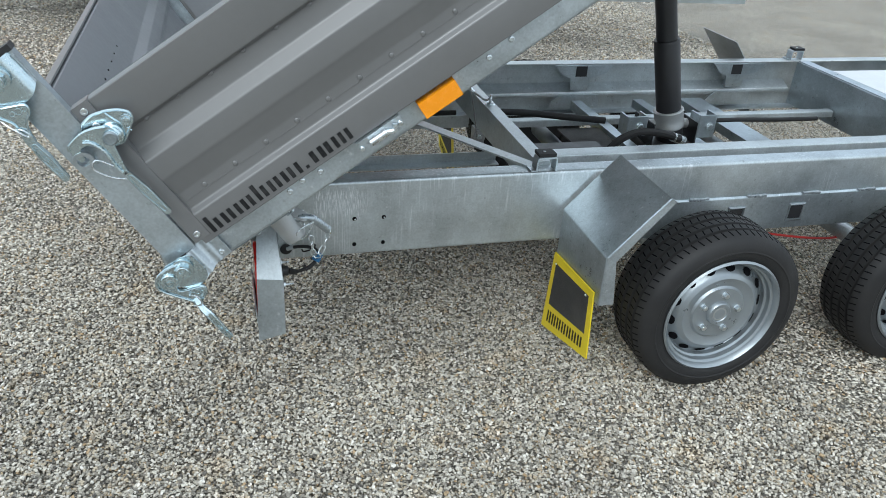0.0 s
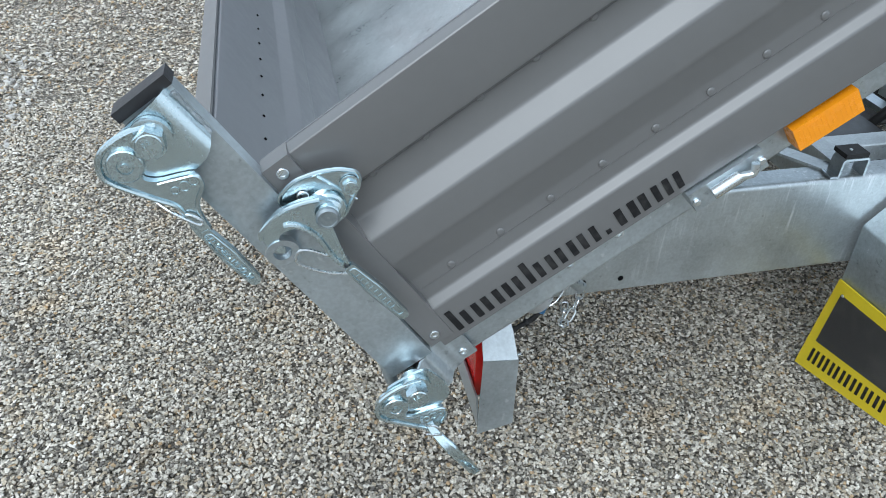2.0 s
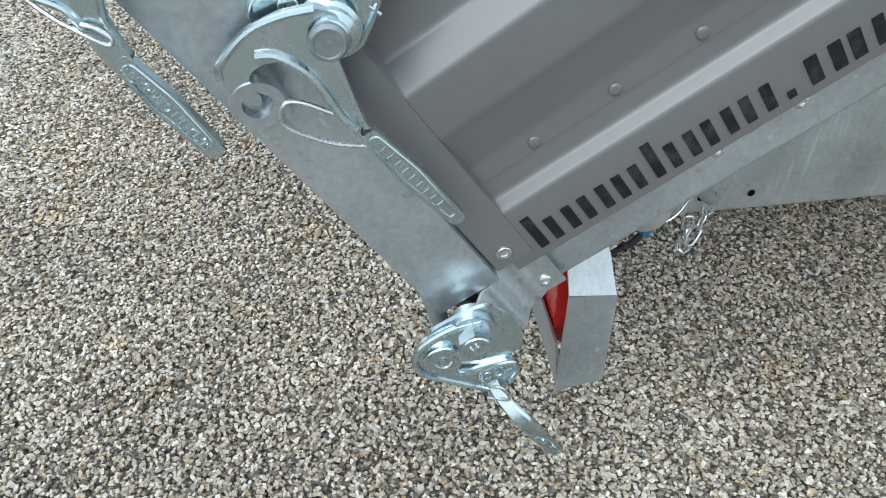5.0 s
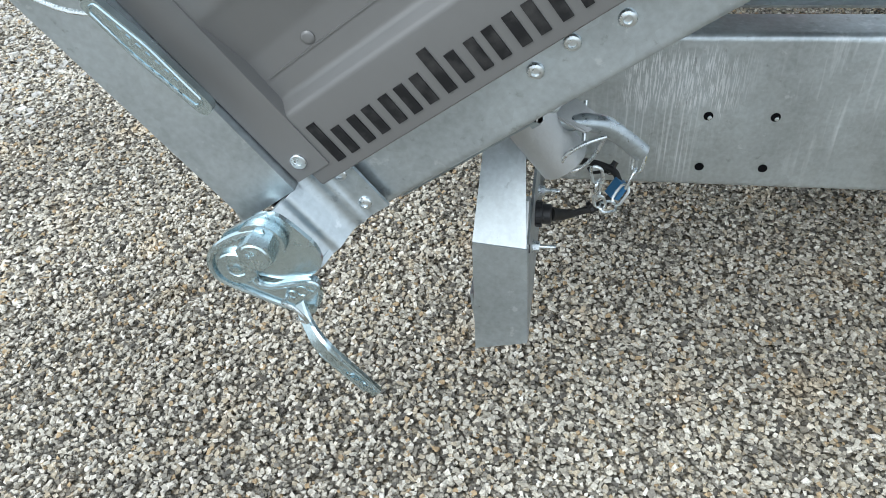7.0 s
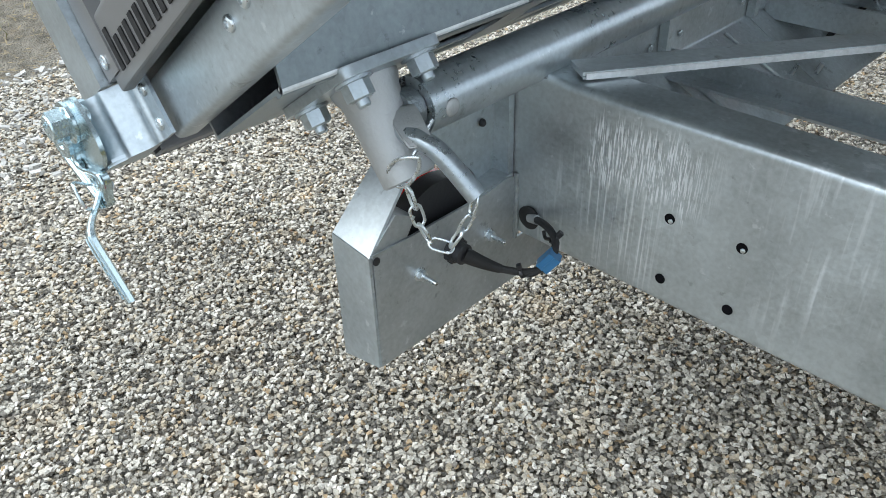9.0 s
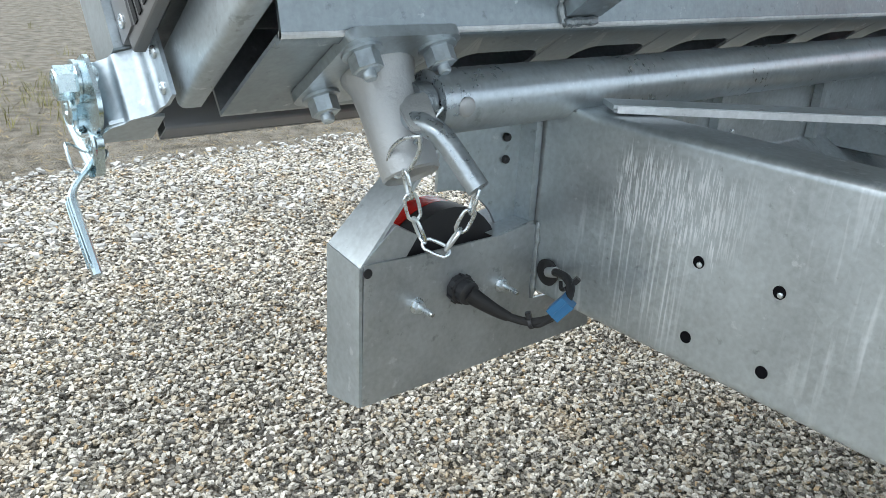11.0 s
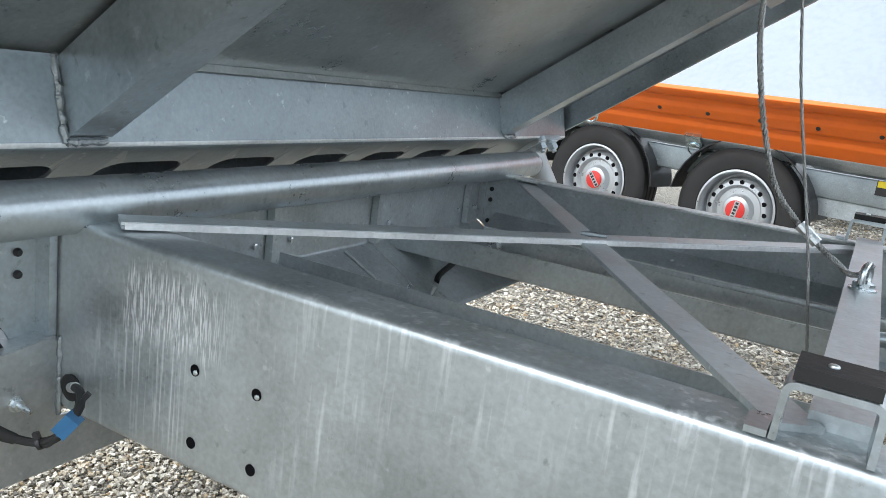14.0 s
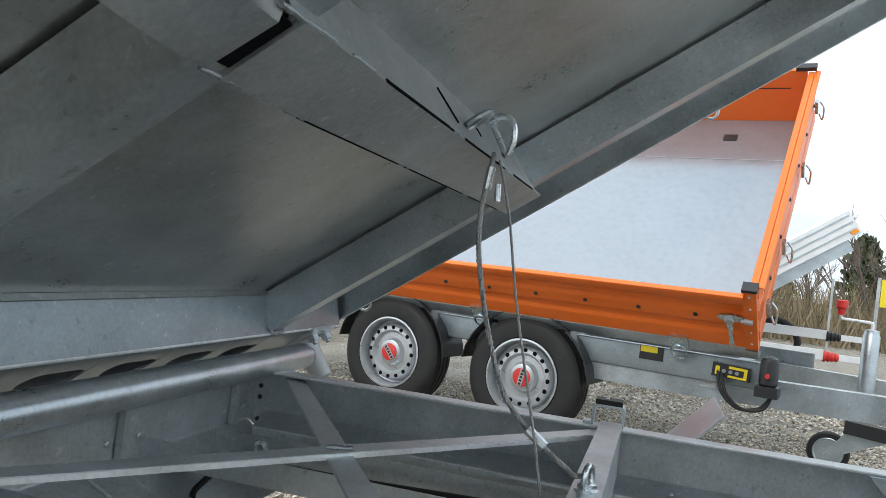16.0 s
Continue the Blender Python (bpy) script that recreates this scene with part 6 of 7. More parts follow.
part("hex_screw", hex_bolt(0.0085, 0.006), ZINC, sl, "", BED @ pose(-0.0565, YL - 0.005, 0.4190))
part("boss", lathe([(0.023, 0.0), (0.021, -0.008), (0.018, -0.010), (0.018, -0.016), (0.0135, -0.019), (0.0135, -0.023), (0.012, -0.025)], 28, "y"), ZINC, sl, "", BED @ Matrix.Translation((-0.094, YL - 0.004, 0.413)))
part("round_end", lathe([(0.0135, 0.0), (0.0135, -0.005), (0.0115, -0.008), (0.0098, -0.008), (0.0092, -0.007), (0.0005, -0.007)], 26, "y"), GALV_DARKENED, sl, "", BED @ Matrix.Translation((-0.0955, YL - 0.027, 0.4140)))
part("plate_ridge", sweep([(-0.078, YL - 0.005, 0.452), (-0.062, YL - 0.005, 0.398)], 0.0016, 6), ZINC, sl, "", BED)
hook = rounded_poly([(-0.080, 0.422), (-0.089, 0.4350), (-0.111, 0.4455), (-0.1355, 0.4505), (-0.1645, 0.4450), (-0.1725, 0.4365), (-0.1740, 0.424), (-0.1700, 0.4075), (-0.1635, 0.4040), (-0.1595, 0.4095), (-0.1610, 0.4190), (-0.1545, 0.4270), (-0.1420, 0.4270), (-0.1290, 0.4190), (-0.1245, 0.3940), (-0.1305, 0.3540), (-0.1270, 0.3380), (-0.1160, 0.3400), (-0.1180, 0.3520), (-0.1105, 0.3750), (-0.1040, 0.3940), (-0.088, 0.4040)], 0.005, 3)
part("hook_lever", prism([(p.x, p.y) for p in hook], "y", YL - 0.023, YL - 0.012), ZINC, sl, "forged hook lever", BED, 32, 0.0022, 2)
part("lever_rim", sweep(smooth_line([(-0.1415, YL - 0.0235, 0.4345), (-0.1300, YL - 0.0240, 0.4250), (-0.1225, YL - 0.0240, 0.3990), (-0.1265, YL - 0.0245, 0.3650), (-0.1255, YL - 0.0240, 0.3480)], 6), 0.0036, 8), ZINC, sl, "", BED)
part("lever_rim", sweep(smooth_line([(-0.1010, YL - 0.0235, 0.4020), (-0.1090, YL - 0.0240, 0.3780), (-0.1170, YL - 0.0240, 0.3530), (-0.1190, YL - 0.0240, 0.3440)], 5), 0.0026, 8), ZINC, sl, "", BED)
part("top_rim", sweep(smooth_line([(-0.0900, YL - 0.0225, 0.4345), (-0.111, YL - 0.0225, 0.4445), (-0.1355, YL - 0.0225, 0.4495), (-0.1645, YL - 0.0225, 0.4440), (-0.1722, YL - 0.0225, 0.4360)], 5), 0.0030, 8), ZINC, sl, "", BED)
part("lever_pin", dome(0.003, 0.002), PLASTIC, sl, "", BED @ pose(-0.1225, YL - 0.024, 0.3420))
grip(sl, (-0.1210, 0.342), (-0.1150, 0.232), 0.0155, YL - 0.024, "", BED)
part("post_ring", lathe([(0.011, -0.004), (0.0195, -0.004), (0.0195, 0.006), (0.011, 0.006)], 24, "y", None, True), GALV, sl, "", BED @ pose(-0.1670, YL - 0.018, 0.4060, 10, 0, 0))
part("ring_boss", sweep([(-0.163, YL - 0.014, 0.389), (-0.163, YL + 0.01, 0.389)], 0.010, 12), GALV, sl, "", BED)
part("wire_clip", sweep(smooth_line([(-0.114, YL - 0.026, 0.324), (-0.123, YL - 0.024, 0.328), (-0.147, YL - 0.021, 0.348), (-0.1635, YL - 0.020, 0.377), (-0.1612, YL - 0.020, 0.389), (-0.151, YL - 0.020, 0.394), (-0.1416, YL - 0.020, 0.386), (-0.130, YL - 0.019, 0.3634), (-0.120, YL - 0.018, 0.350)], 6), 0.0020, 8), STEEL, sl, "", BED)

# ---- safety ropes under the bed ----
hang = BED0 @ Vector((0.777, YC, 0.075))
ZC = ZT * 1.04 + 0.010
eye_p = Vector((0.576, 0.566, ZC + 0.030))
part("snap_hook", sweep(smooth_line([hang + Vector((-0.014, 0, 0.004)), hang + Vector((0.002, -0.010, 0.012)), hang + Vector((0.020, -0.014, 0.004)), hang + Vector((0.024, -0.014, -0.022)), hang + Vector((0.016, -0.010, -0.044)), hang + Vector((0.008, -0.006, -0.034)), hang + Vector((-0.004, 0.002, -0.014)), hang + Vector((-0.014, 0.004, 0.002))], 5), 0.0046, 8), STEEL, trailer, "steel snap hook and two wire ropes")


def wire_rope(pts, r, name, turns):
    """Twisted strands round a line."""
    line = smooth_line([Vector(p) for p in pts], 14)
    bm = bmesh.new()
    for k in range(3):
        sp = []
        for i, p in enumerate(line):
            d = (line[min(i + 1, len(line) - 1)] - line[max(i - 1, 0)]).normalized()
            a = d.orthogonal().normalized()
            b = d.cross(a)
            t = i / len(line) * turns * 6.283 + k * 2.094
            sp.append(p + (a * math.cos(t) + b * math.sin(t)) * r * 0.5)
        sweep(sp, r * 0.62, 6, False, bm)
    return part(name, bm, CABLE_STEEL, trailer, "twisted steel wire rope")


r1 = wire_rope([hang + Vector((-0.004, -0.004, -0.04)), (0.383, 0.577, 0.965), (0.404, 0.576, 0.852), (0.442, 0.575, 0.743), (0.483, 0.573, 0.693), (0.531, 0.570, 0.657), (0.562, 0.567, 0.640), eye_p + Vector((0.004, 0, 0.006))], 0.0042, "wire_rope", 30)
r2 = wire_rope([hang + Vector((0.006, -0.008, -0.05)), (0.428, 0.566, 0.98), (0.453, 0.563, 0.859), (0.504, 0.560, 0.658), (0.535, 0.558, 0.506)], 0.0020, "wire_rope", 46)
part("ferrule", sweep([Vector((0.486, 0.5728, 0.6905)), Vector((0.512, 0.5714, 0.671))], 0.0075, 10), STEEL, r1)
part("ferrule", sweep([hang + Vector((-0.006, -0.003, -0.060)), hang + Vector((-0.010, -0.001, -0.092))], 0.0065, 10), STEEL, r1)
part("ferrule", sweep([hang + Vector((0.007, -0.008, -0.085)), hang + Vector((0.009, -0.009, -0.11))], 0.0045, 10), STEEL, r2)


# ---- orange tipper trailer tipped sideways, behind ----
FRAME = Matrix()
OT = pose(-0.013, 3.72, 0, 0, 0, -14.3)
OB = OT @ pose(0.04, -0.06, 0.70, 45, 0, 0)      # its bed: hinged on the near long edge
orange = thing("orange_tipper_trailer", "orange-sided tandem tipper trailer with its bed tipped sideways", "trailer", OT)


def orange_wheel(x):
    m = OT @ pose(x, 0.03, 0.332)
    r, rr, w = 0.328, 0.205, 0.1
    root = part("wheel", lathe([(rr - 0.012, -0.02), (rr - 0.012, 0.08)], 24, "y", None, False, False), PLASTIC, orange, "silver steel wheel with red-centred cap", m)
    prof = [(rr, -w + 0.015), (rr + 0.01, -w), (r - 0.05, -w - 0.006), (r - 0.02, -w + 0.006), (r - 0.004, -w + 0.024)]
    gr = []
    for g in (-0.04, 0.0, 0.04):
        gr += [(r, g - 0.006), (r - 0.008, g - 0.004), (r - 0.008, g + 0.004), (r, g + 0.006)]
    tyre = part("tyre", lathe(prof + gr + [(a, -b) for a, b in reversed(prof)], 56, "y", None, True), RUBBER, root, "", m)
    part("rim", lathe([(rr, -w + 0.01), (rr + 0.004, -w - 0.002), (rr - 0.006, -w - 0.004), (rr - 0.014, -w + 0.014), (rr - 0.020, -w + 0.075), (rr - 0.029, -w + 0.078), (rr - 0.040, -w + 0.040), (rr - 0.055, -w + 0.026), (rr - 0.075, -w + 0.024), (rr - 0.09, -w + 0.048), (0.085, -w + 0.046), (0.07, -w + 0.016), (0.06, -w + 0.012), (0.005, -w + 0.010)], 48, "y", None, False, False), RIM_SILVER, root, "", m)
    part("cap", lathe([(0.051, -w + 0.0105), (0.051, -w + 0.0075), (0.048, -w + 0.006), (0.004, -w + 0.006)], 32, "y"), RED, root, "red wheel cap", m)
    part("cap_band", box(-0.047, 0.047, -w + 0.004, -w + 0.0058, -0.014, 0.014), RIM_SILVER, root, "", m @ Matrix.Rotation(radians(100 if x == 0 else 50), 4, "Y"))
    for k in range(5):
        part("cap_mark", box(-0.042 + k * 0.018, -0.030 + k * 0.018, -w + 0.003, -w + 0.0042, -0.008, 0.008), PLASTIC, root, "", m @ Matrix.Rotation(radians(100 if x == 0 else 50), 4, "Y"))
    h = None
    for k in range(16):
        a = 2 * math.pi * k / 16
        hm = m @ Matrix.Translation(((rr - 0.06) * math.cos(a), -w + 0.0275, (rr - 0.06) * math.sin(a)))
        h = share(h, root, hm) if h else part("vent_hole", prism(circle2(0, 0, 0.0125, 10), "y", 0, -0.003), HOLE_SHADE, root, "", hm)
    return root


for x in (0.0, -0.865):
    orange_wheel(x)
    arc = [(x + 0.372 * math.cos(radians(a)), 0.332 + 0.360 * math.sin(radians(a))) for a in range(172, 0, -12)]
    part("wheel_arch", folded(arc, 0.006, "y", -0.075, 0.17, 0.01), PLASTIC, orange, "black plastic wheel arch", OT)
part("frame_rail", folded([(0.08, 0.470), (0.02, 0.470), (0.02, 0.60), (0.08, 0.60)], -0.006, "x", -2.6, 1.22, 0.01), GALV_DARKENED, orange, "galvanised frame rail", OT)
part("frame_rail", folded([(1.38, 0.38), (1.44, 0.38), (1.44, 0.60), (1.38, 0.60)], 0.006, "x", -2.6, 1.3, 0.01), GALV, orange, "", OT)
part("draw_beam", prism([(0.30, 0.035), (0.80, 0.035), (3.6, 0.62), (3.6, 0.70), (0.80, 0.115), (0.30, 0.115)], "z", 0.385, 0.515), GALV, orange, "galvanised tow bar beam", OT, 32, 0.008)
part("draw_beam", prism([(0.75, 1.46), (3.6, 0.80), (3.6, 0.72), (0.75, 1.38)], "z", 0.385, 0.515), GALV_LIGHTENED, orange, "", OT, 32, 0.008)
for x in (-1.8, -0.35, 0.9):
    part("cross_tube", box(x, x + 0.08, 0.05, 1.4, 0.44, 0.52), GALV_DULL, orange, "", OT)
# tipped bed
part("deck", box(-2.55, 1.13, 0.0, 1.86, 0.0, 0.012), DECK, orange, "smooth grey-blue deck panel", OB)
part("under_frame", box(-2.5, 1.1, 0.05, 1.8, -0.10, -0.004), GALV_DULL, orange, "", OB)
part("edge_rail", folded([(0.02, -0.085), (-0.035, -0.085), (-0.035, -0.012), (0.02, -0.012)], -0.004, "x", -2.55, 1.13, 0.006), GALV, orange, "galvanised bed edge rail", OB)


def orange_board(a, b, m, out, ln_axis="x"):
    prof = [(0, 0.0), (0, 0.075), (out * 0.014, 0.095), (out * 0.014, 0.125), (0, 0.145), (0, 0.205), (out * 0.014, 0.225), (out * 0.014, 0.26), (0, 0.28), (0, 0.35), (-out * 0.03, 0.352), (-out * 0.03, 0.33)]
    return part("drop_side", folded(prof, 0.003 * out, "x", a, b, 0.006), ORANGE, orange, "orange ribbed drop side", m)


near_board = orange_board(-2.55, 1.080, OB @ pose(0, -0.032, -0.01), 1)
part("corner_post", box(1.0735, 1.13, -0.035, 0.01, -0.03, 0.35), ORANGE, orange, "orange corner post", OB, 32, 0.006)
part("post_cap", box(1.069, 1.135, -0.04, 0.015, 0.35, 0.366), PLASTIC, orange, "", OB, 32, 0.005)
front_m = OB @ pose(1.13, 0.0, 0.0, 0, 0, 90)
front_board = orange_board(0.0, 1.86, front_m, 1)
part("inner_skin", box(1.098, 1.1285, 0.02, 1.85, 0.012, 0.349), ORANGE, front_board, "", OB, 32, 0.003)
part("skin_line", box(0.60, 1.0, 1.8475, 1.8495, 0.24, 0.246), PLASTIC, orange, "", OB)
part("drop_side", box(-2.55, 1.09, 1.85, 1.88, 0.0, 0.36), ORANGE, orange, "orange far drop side", OB, 32, 0.004)
part("post_cap", box(1.03, 1.14, 1.84, 1.89, 0.36, 0.385), PLASTIC, orange, "", OB, 32, 0.005)
part("lashing_eye", box(0.64, 0.72, 1.62, 1.68, 0.0125, 0.018), PLASTIC, orange, "", OB, 32, 0.004)
part("deck_seam", box(-2.5, 1.09, 1.42, 1.424, 0.0125, 0.014), GALV, orange, "", OB)
rv = None
for k in range(14):
    mm = OB @ pose(0.86 - k * 0.27, -0.0345, 0.172)
    rv = share(rv, near_board, mm) if rv else part("button", dome(0.011, 0.008, 12), PLASTIC, near_board, "", mm)
for k in range(6):
    mm = OB @ pose(1.137, 0.25 + k * 0.3, 0.18, 0, 0, 90)
    part("button", dome(0.011, 0.008, 12), PLASTIC, front_board, "", mm)


def pull_latch(x, parent):
    p = part("pull_latch", prism([(x + 0.058 * math.cos(a), 0.198 + 0.020 * math.sin(a)) for a in (2 * math.pi * k / 18 for k in range(18))], "y", -0.058, -0.0445), ZINC, parent, "zinc pull latch", OB, 32, 0.004)
    part("hub", lathe([(0.022, 0.0), (0.022, -0.012), (0.016, -0.018), (0.003, -0.019)], 16, "y"), RIM_SILVER, p, "", OB @ pose(x - 0.004, -0.058, 0.192))
    part("lever", prism([(x - 0.020, 0.19), (x + 0.016, 0.19), (x + 0.010, 0.13), (x + 0.013, 0.03), (x + 0.002, 0.022), (x - 0.010, 0.03), (x - 0.008, 0.13)], "y", -0.070, -0.060), ZINC, p, "", OB, 32, 0.003)
    part("bolt", sweep([(x + 0.045, -0.052, 0.185), (x + 0.095, -0.052, 0.178)], 0.013, 10), RIM_SILVER, p, "", OB)
    return p


pull_latch(1.02, near_board)
for k in range(5):
    part("post_screw", dome(0.006, 0.004, 10), STEEL, orange, "", OB @ pose(1.102, -0.035, 0.02 + k * 0.075))
for x in (-0.33, 0.768):
    p = part("board_hinge", box(x - 0.045, x + 0.045, -0.055, -0.034, -0.070, 0.012), ZINC, orange, "zinc hinge clasp with loop", OB, 32, 0.01)
    part("loop", sweep([(x + 0.038 * math.cos(a), -0.06, -0.085 + 0.045 * math.sin(a)) for a in (2 * math.pi * k / 16 for k in range(16))], 0.006, 8, True), ZINC, p, "", OB)
for v, y in ((0.18, 1.75), (0.12, 1.2), (0.12, 0.55), (0.14, 0.1)):
    p = part("front_clasp", box(1.146, 1.163, y - 0.018, y + 0.018, v - 0.045, v + 0.035), ZINC, orange, "zinc clasp with wire loop", OB, 32, 0.006)
    part("loop", sweep(smooth_line([(1.17, y, v + 0.03), (1.195, y - 0.02, v + 0.0), (1.19, y - 0.05, v - 0.06), (1.17, y - 0.02, v - 0.04)]), 0.005, 8), ZINC, p, "", OB)
lb = part("warning_label", box(0.60, 0.72, 0.013, 0.018, 0.53, 0.60), PLASTIC, orange, "black and yellow label", OT)
part("label_field", box(0.605, 0.69, 0.010, 0.0125, 0.568, 0.598), YELLOW, lb, "", OT)
PM = OT @ pose(-0.058, 0, 0.075, 0, 3, 0)
# control pendant, valve block and loom on the frame
pend = part("control_pendant", box(1.0, 1.17, -0.03, 0.02, 0.49, 0.555), PLASTIC, orange, "yellow and black control pendant", PM, 32, 0.012)
part("pendant_face", box(1.015, 1.035, -0.0335, -0.031, 0.50, 0.54), YELLOW, pend, "", PM)
part("pendant_face", box(1.075, 1.16, -0.0325, -0.031, 0.495, 0.548), YELLOW, pend, "", PM)
part("pendant_face", box(1.04, 1.145, -0.0345, -0.033, 0.505, 0.536), PLASTIC, pend, "", PM)
for k in range(3):
    part("pendant_button", lathe([(0.009, 0), (0.009, -0.006), (0.002, -0.007)], 12, "y"), RIM, pend, "", PM @ pose(1.055 + k * 0.03, -0.0345, 0.521))
VM = OT @ pose(-0.05, 0, 0.03)
vb = part("valve_block", lathe([(0.035, 0.0), (0.042, 0.01), (0.042, 0.11), (0.035, 0.13), (0.015, 0.14)], 20, "z"), PLASTIC, orange, "black valve block", VM @ pose(1.27, -0.02, 0.47))
part("valve_knob", sweep([(1.27, -0.062, 0.52), (1.27, -0.074, 0.52)], 0.011, 14), RED, vb, "", VM)
part("valve_foot", box(1.22, 1.32, -0.07, 0.03, 0.42, 0.47), PLASTIC, vb, "", VM, 32, 0.008)
for d in (0.0, 0.018):
    part("cable", sweep(smooth_line([(1.04 + d, -0.02, 0.53), (1.07 + d, -0.05, 0.42), (1.15 + d, -0.05, 0.35), (1.24 + d, -0.03, 0.36), (1.29, -0.02, 0.42)]), 0.008, 8), RUBBER, vb, "", VM)
part("jockey_arm", box(0.0, 0.8, -0.05, 0.05, 0.0, 0.07), PLASTIC, orange, "black jockey arm", OT @ pose(1.52, 0.84, 0.235, 0, 4, 0), 32, 0.012)
jw = part("jockey_wheel", lathe([(0.02, -0.03), (0.07, -0.026), (0.075, -0.03), (0.10, -0.028), (0.108, -0.015), (0.108, 0.015), (0.10, 0.028), (0.02, 0.03)], 32, "y"), RUBBER, orange, "jockey wheel with grey disc", OT @ pose(1.455, 0.866, 0.112))
part("disc", lathe([(0.078, -0.031), (0.074, -0.034), (0.06, -0.027), (0.02, -0.032), (0.004, -0.032)], 28, "y"), GALV, jw, "", OT @ pose(1.455, 0.866, 0.112))
part("fork", prism([(-0.02, -0.015), (0.02, -0.02), (0.26, 0.10), (0.24, 0.15), (0.10, 0.16)], "y", -0.045, -0.037), GALV, jw, "", OT @ pose(1.455, 0.866, 0.112), 32, 0.003)
part("jack_post", lathe([(0.042, 0.0), (0.042, 0.30), (0.036, 0.31), (0.036, 0.33), (0.01, 0.335)], 20, "z"), GALV, orange, "galvanised jack post", OT @ pose(1.605, 0.80, 0.47))
crank = part("jack_crank", sweep(smooth_line([(1.605, 0.80, 0.80), (1.605, 0.80, 0.83), (1.59, 0.80, 0.84), (1.47, 0.77, 0.845), (1.453, 0.765, 0.855), (1.453, 0.762, 0.88)]), 0.008, 8), WHITE, orange, "white crank with red knob", OT)
part("crank_knob", lathe([(0.016, 0.0), (0.02, 0.03), (0.03, 0.04), (0.03, 0.075), (0.022, 0.08)], 16, "z"), RED, crank, "", OT @ pose(1.453, 0.762, 0.865))

# ---- a white trailer beyond, with tow bars ----
WT = pose(0.85, 6.45, 0)
white = thing("silver_flatbed_trailer", "pale aluminium flatbed trailer with raised bed", "trailer", WT)
for y, x1, z, mat in ((0.15, 1.14, 0.490, "RED"), (0.68, 1.25, 0.638, "")):
    w = part("tow_bar", box(-0.3, x1, y, y + 0.06, z - 0.041, z + 0.041), WHITE, white, "white tow bar beam", WT, 32, 0.006)
    prof = [(0.042, 0.0), (0.05, 0.015), (0.036, 0.03), (0.047, 0.045), (0.034, 0.06), (0.042, 0.075), (0.03, 0.09), (0.038, 0.10), (0.03, 0.12)]
    part("bellows", lathe(prof, 18, "x"), RED if mat else PLASTIC, w, "ribbed rubber bellows", WT @ pose(x1, y + 0.03, z - 0.012))
    part("coupling", box(x1 + 0.12, x1 + 0.30, y + 0.01, y + 0.05, z - 0.035, z + 0.015), WHITE, w, "", WT, 32, 0.012)
bed_m = WT @ pose(-0.82, 0.1, 0.03, 0, -35, 0)
part("aluminium_bed", box(0.2, 2.62, 0, 1.4, 0.0, 0.21), WHITE, white, "pale aluminium raised bed", bed_m, 32, 0.006)
for v in (0.05, 0.11, 0.17):
    part("side_groove", box(0.22, 2.60, -0.006, 0.001, v, v + 0.012), GALV, white, "", bed_m)
part("bed_beam", box(0.3, 2.5, 0.05, 0.15, -0.10, -0.005), GALV, white, "", bed_m, 32, 0.006)
part("corner_lamp", box(2.54, 2.60, -0.012, -0.001, 0.02, 0.05), ORANGE_LENS, white, "", bed_m)
part("bed_post", box(0.62, 0.68, 0.9, 0.98, 0.0, 0.85), GALV, white, "", WT, 32, 0.01)
part("hose_loop", sweep(smooth_line([(0.74, 1.0, 0.66), (0.88, 1.0, 0.71), (1.02, 1.0, 0.64), (1.07, 1.0, 0.50), (1.0, 1.0, 0.38), (0.86, 1.0, 0.34)]), 0.032, 10), RUBBER, white, "thick black hose", WT)
for i, (a, b) in enumerate((((0.2, 0.6, 0.55), (0.55, 0.5, 1.05)), ((0.5, 0.8, 0.6), (0.72, 0.7, 1.1)), ((0.05, 0.4, 0.5), (0.25, 0.4, 1.0)))):
    part("lever", sweep([a, b], 0.022, 10), GALV if i != 1 else WHITE, white, "", WT)
part("hand_lever", sweep([(0.72, 0.7, 1.1), (0.78, 0.68, 1.2)], 0.02, 8), PLASTIC, white, "", WT)

# yellow board on a post, wire fence, soil bank, shrubs
flag = thing("yellow_sign", "plain yellow board on a grey post", "sign", pose(3.1, 9.6, 0))
part("sign_post", sweep([(3.07, 9.6, 0.0), (3.07, 9.6, 1.29)], 0.02, 8), GALV_DULL, flag)
part("sign_board", box(3.095, 3.55, 9.585, 9.6, 0.95, 1.27), YELLOW, flag, "", None, 32, 0.003)
fence = thing("wire_fence", "rusty wire mesh fence on thin posts", "fence", pose(5, 17, 0))
for k in range(16):
    part("fence_post", sweep([(-8 + k * 2.0, 17.0, -0.05), (-8 + k * 2.0, 17.0, 1.45)], 0.025, 8), GALV_DULL, fence)
for z in (0.15, 0.4, 0.65, 0.9, 1.15, 1.4):
    part("fence_wire", sweep([(-8, 17.0, z), (22, 17.0, z)], 0.005, 5), BARK, fence)
bank_rng = random.Random(8)
bm = bmesh.new()
bmesh.ops.create_grid(bm, x_segments=90, y_segments=24, size=1.0)
for v in bm.verts:
    x, y = v.co.x * 38, v.co.y * 9
    h = 1.1 * max(0.0, min(1.0, (y + 9) / 8.0))
    v.co = Vector((x + 6, 28 + y, h * (0.75 + 0.5 * noise.noise(Vector((x * 0.2, y * 0.3, 1)))) - 0.1))
bank = part("soil_bank", bm, SCRUB)
tagged(bank, "low dry grassy bank behind the fence", "bank", kind="structure")


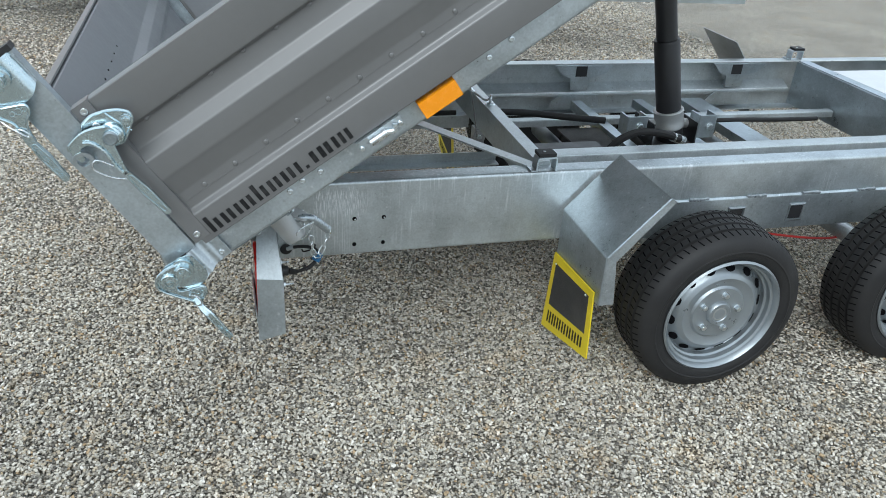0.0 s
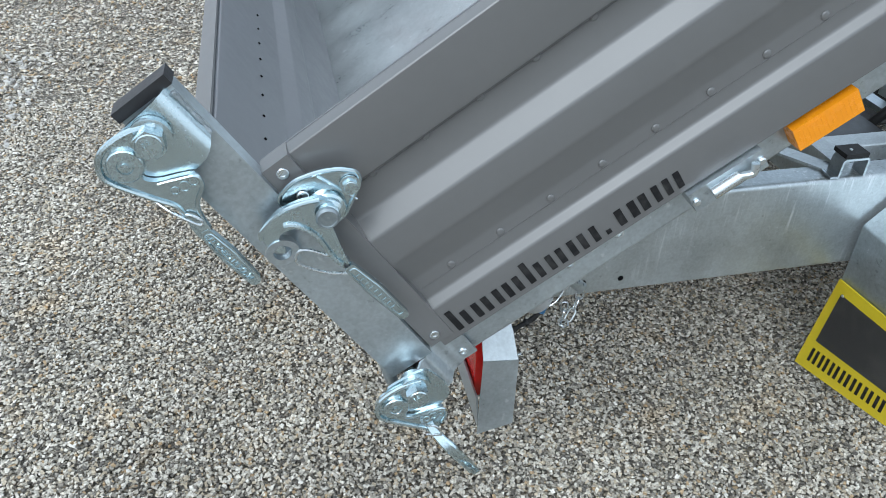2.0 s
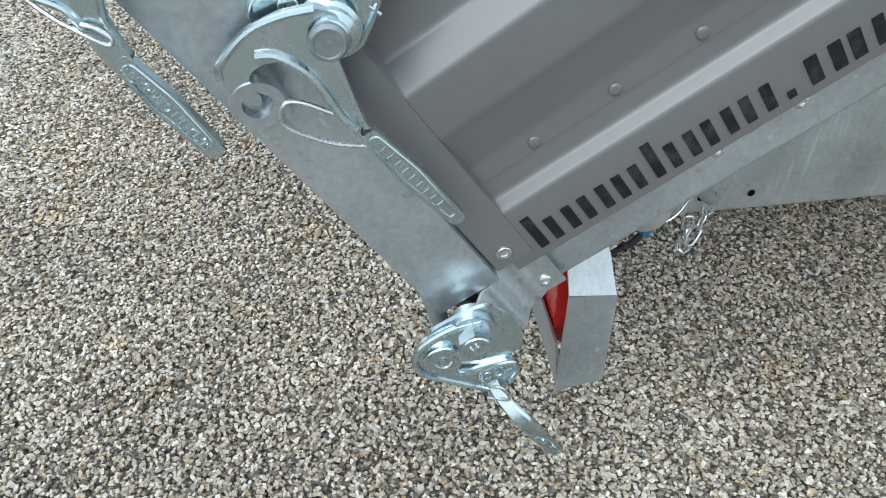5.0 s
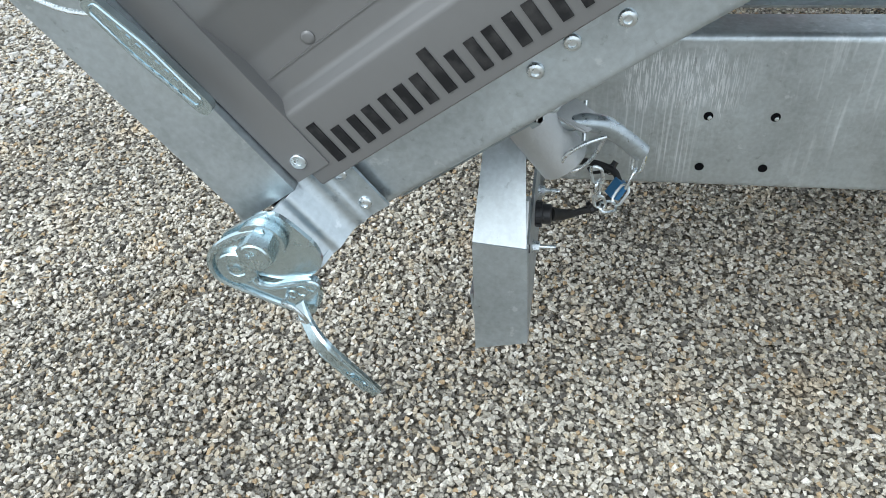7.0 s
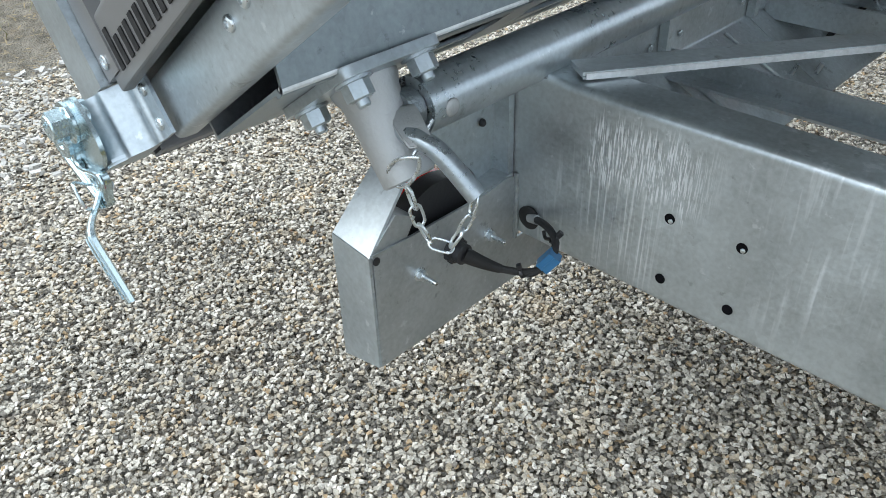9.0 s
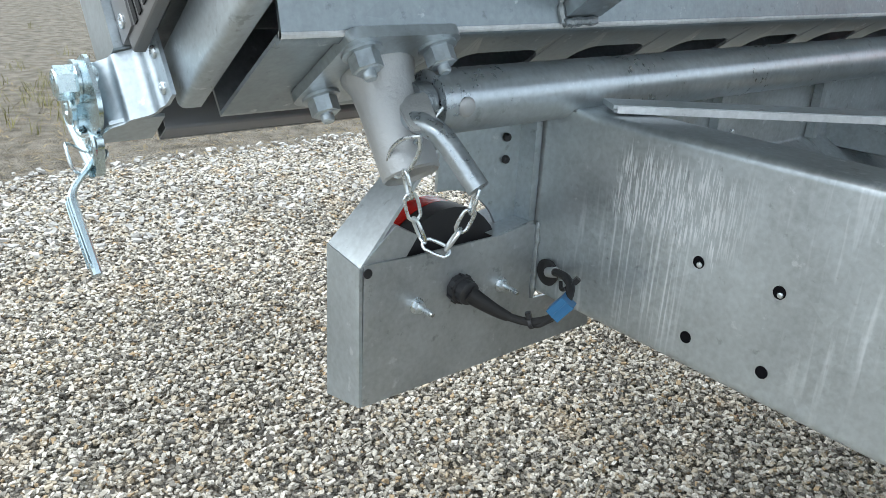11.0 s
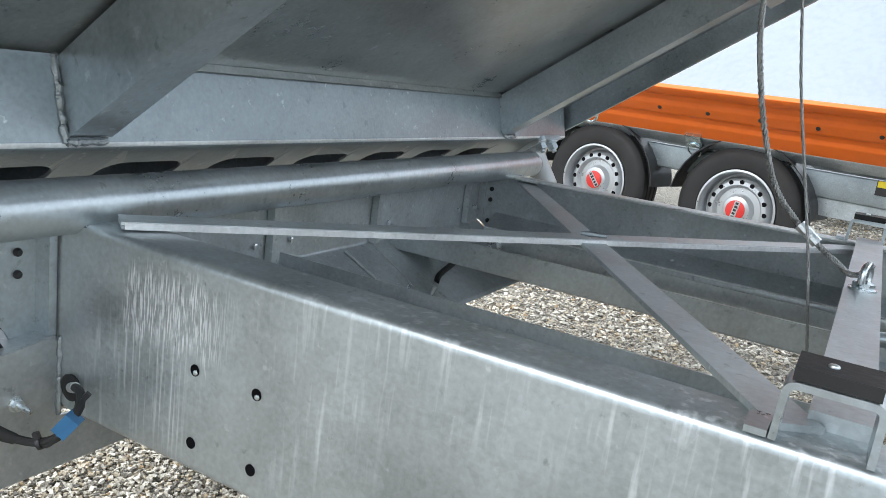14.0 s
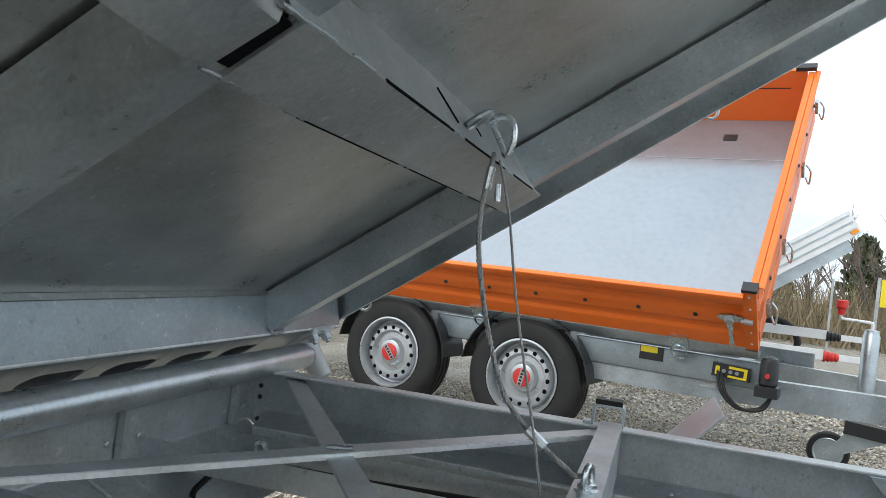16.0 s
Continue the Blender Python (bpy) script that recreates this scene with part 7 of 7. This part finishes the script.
def bare_shrub(x, y, h, seed):
    """Bare branching shrub: tapered stems that fork three times."""
    rng = random.Random(seed)
    t = thing("bare_shrub", "bare brown branching shrub on the bank", "shrub", pose(x, y, 0), "shrubs on the bank")
    bm = bmesh.new()

    def grow(p, d, ln, r, lvl):
        q = p + d * ln
        sweep([p, p.lerp(q, 0.5) + Vector([rng.uniform(-1, 1) * ln * 0.06 for _ in range(3)]), q], [r, r * 0.8, r * 0.6], 5, False, bm)
        if lvl:
            for _ in range(rng.choice((3, 4))):
                nd = (d + Vector((rng.uniform(-1, 1), rng.uniform(-1, 1), rng.uniform(-0.1, 0.7))) * 0.65).normalized()
                grow(p.lerp(q, rng.uniform(0.45, 1)), nd, ln * rng.uniform(0.5, 0.8), r * 0.55, lvl - 1)
    for _ in range(5):
        grow(Vector((x + rng.uniform(-0.3, 0.3), y + rng.uniform(-0.3, 0.3), 0.2)), Vector((rng.uniform(-0.5, 0.5), rng.uniform(-0.5, 0.5), 1)).normalized(), h * 0.42, h * 0.012, 3)
    part("branching", bm, BARK, t)


for k in range(16):
    bare_shrub(-4 + k * 1.35 + bank_rng.uniform(-0.5, 0.5), 18.6 + bank_rng.uniform(-0.8, 2.5), bank_rng.uniform(2.0, 3.4), 100 + k)


def dark_tree(x, y, h, seed):
    """Distant evergreen: trunk and an uneven crown of many small leaf clumps."""
    rng = random.Random(seed)
    t = thing("evergreen_tree", "dark evergreen tree behind the bank", "tree", pose(x, y, 0), "trees behind the bank")
    part("trunk", sweep([(x, y, 0), (x, y, h * 0.6)], [h * 0.03, h * 0.012], 8), BARK, t)
    bm = bmesh.new()
    for _ in range(900):
        a, k = rng.uniform(0, 6.283), rng.random()
        z = h * (0.12 + 0.88 * k)
        rad = h * 0.30 * (1 - k) ** 0.7 * rng.uniform(0.3, 1.1) + 0.1
        c = Vector((x + rad * math.cos(a), y + rad * math.sin(a), z))
        s = rng.uniform(0.10, 0.26)
        q = [bm.verts.new(c + Vector([rng.uniform(-1, 1) * s for _ in range(3)])) for _ in range(4)]
        for tr in ((0, 1, 2), (0, 2, 3), (0, 3, 1), (1, 3, 2)):
            bm.faces.new([q[i] for i in tr])
    part("crown", bm, LEAF, t)


for k in range(14):
    dark_tree(-6 + k * 2.9 + bank_rng.uniform(-0.7, 0.7), 36 + bank_rng.uniform(-3, 5), bank_rng.uniform(3.2, 4.6), 300 + k)
bm = bmesh.new()
rng = random.Random(77)
for _ in range(14000):
    c = Vector((rng.uniform(-10, 24), rng.uniform(18, 24), 0))
    hgt = rng.uniform(0.4, 1.7)
    w = rng.uniform(0.01, 0.03)
    d = Vector((rng.uniform(-0.5, 0.5), rng.uniform(-0.5, 0.5), 0)) * hgt
    v = [bm.verts.new(p) for p in (c + Vector((-w, 0, 0)), c + Vector((w, 0, 0)), c + d + Vector((0, 0, hgt)))]
    bm.faces.new(v)
tagged(part("dry_scrub", bm, SCRUB), "dry brown stems and grass along the fence", "scrub", kind="stuff")
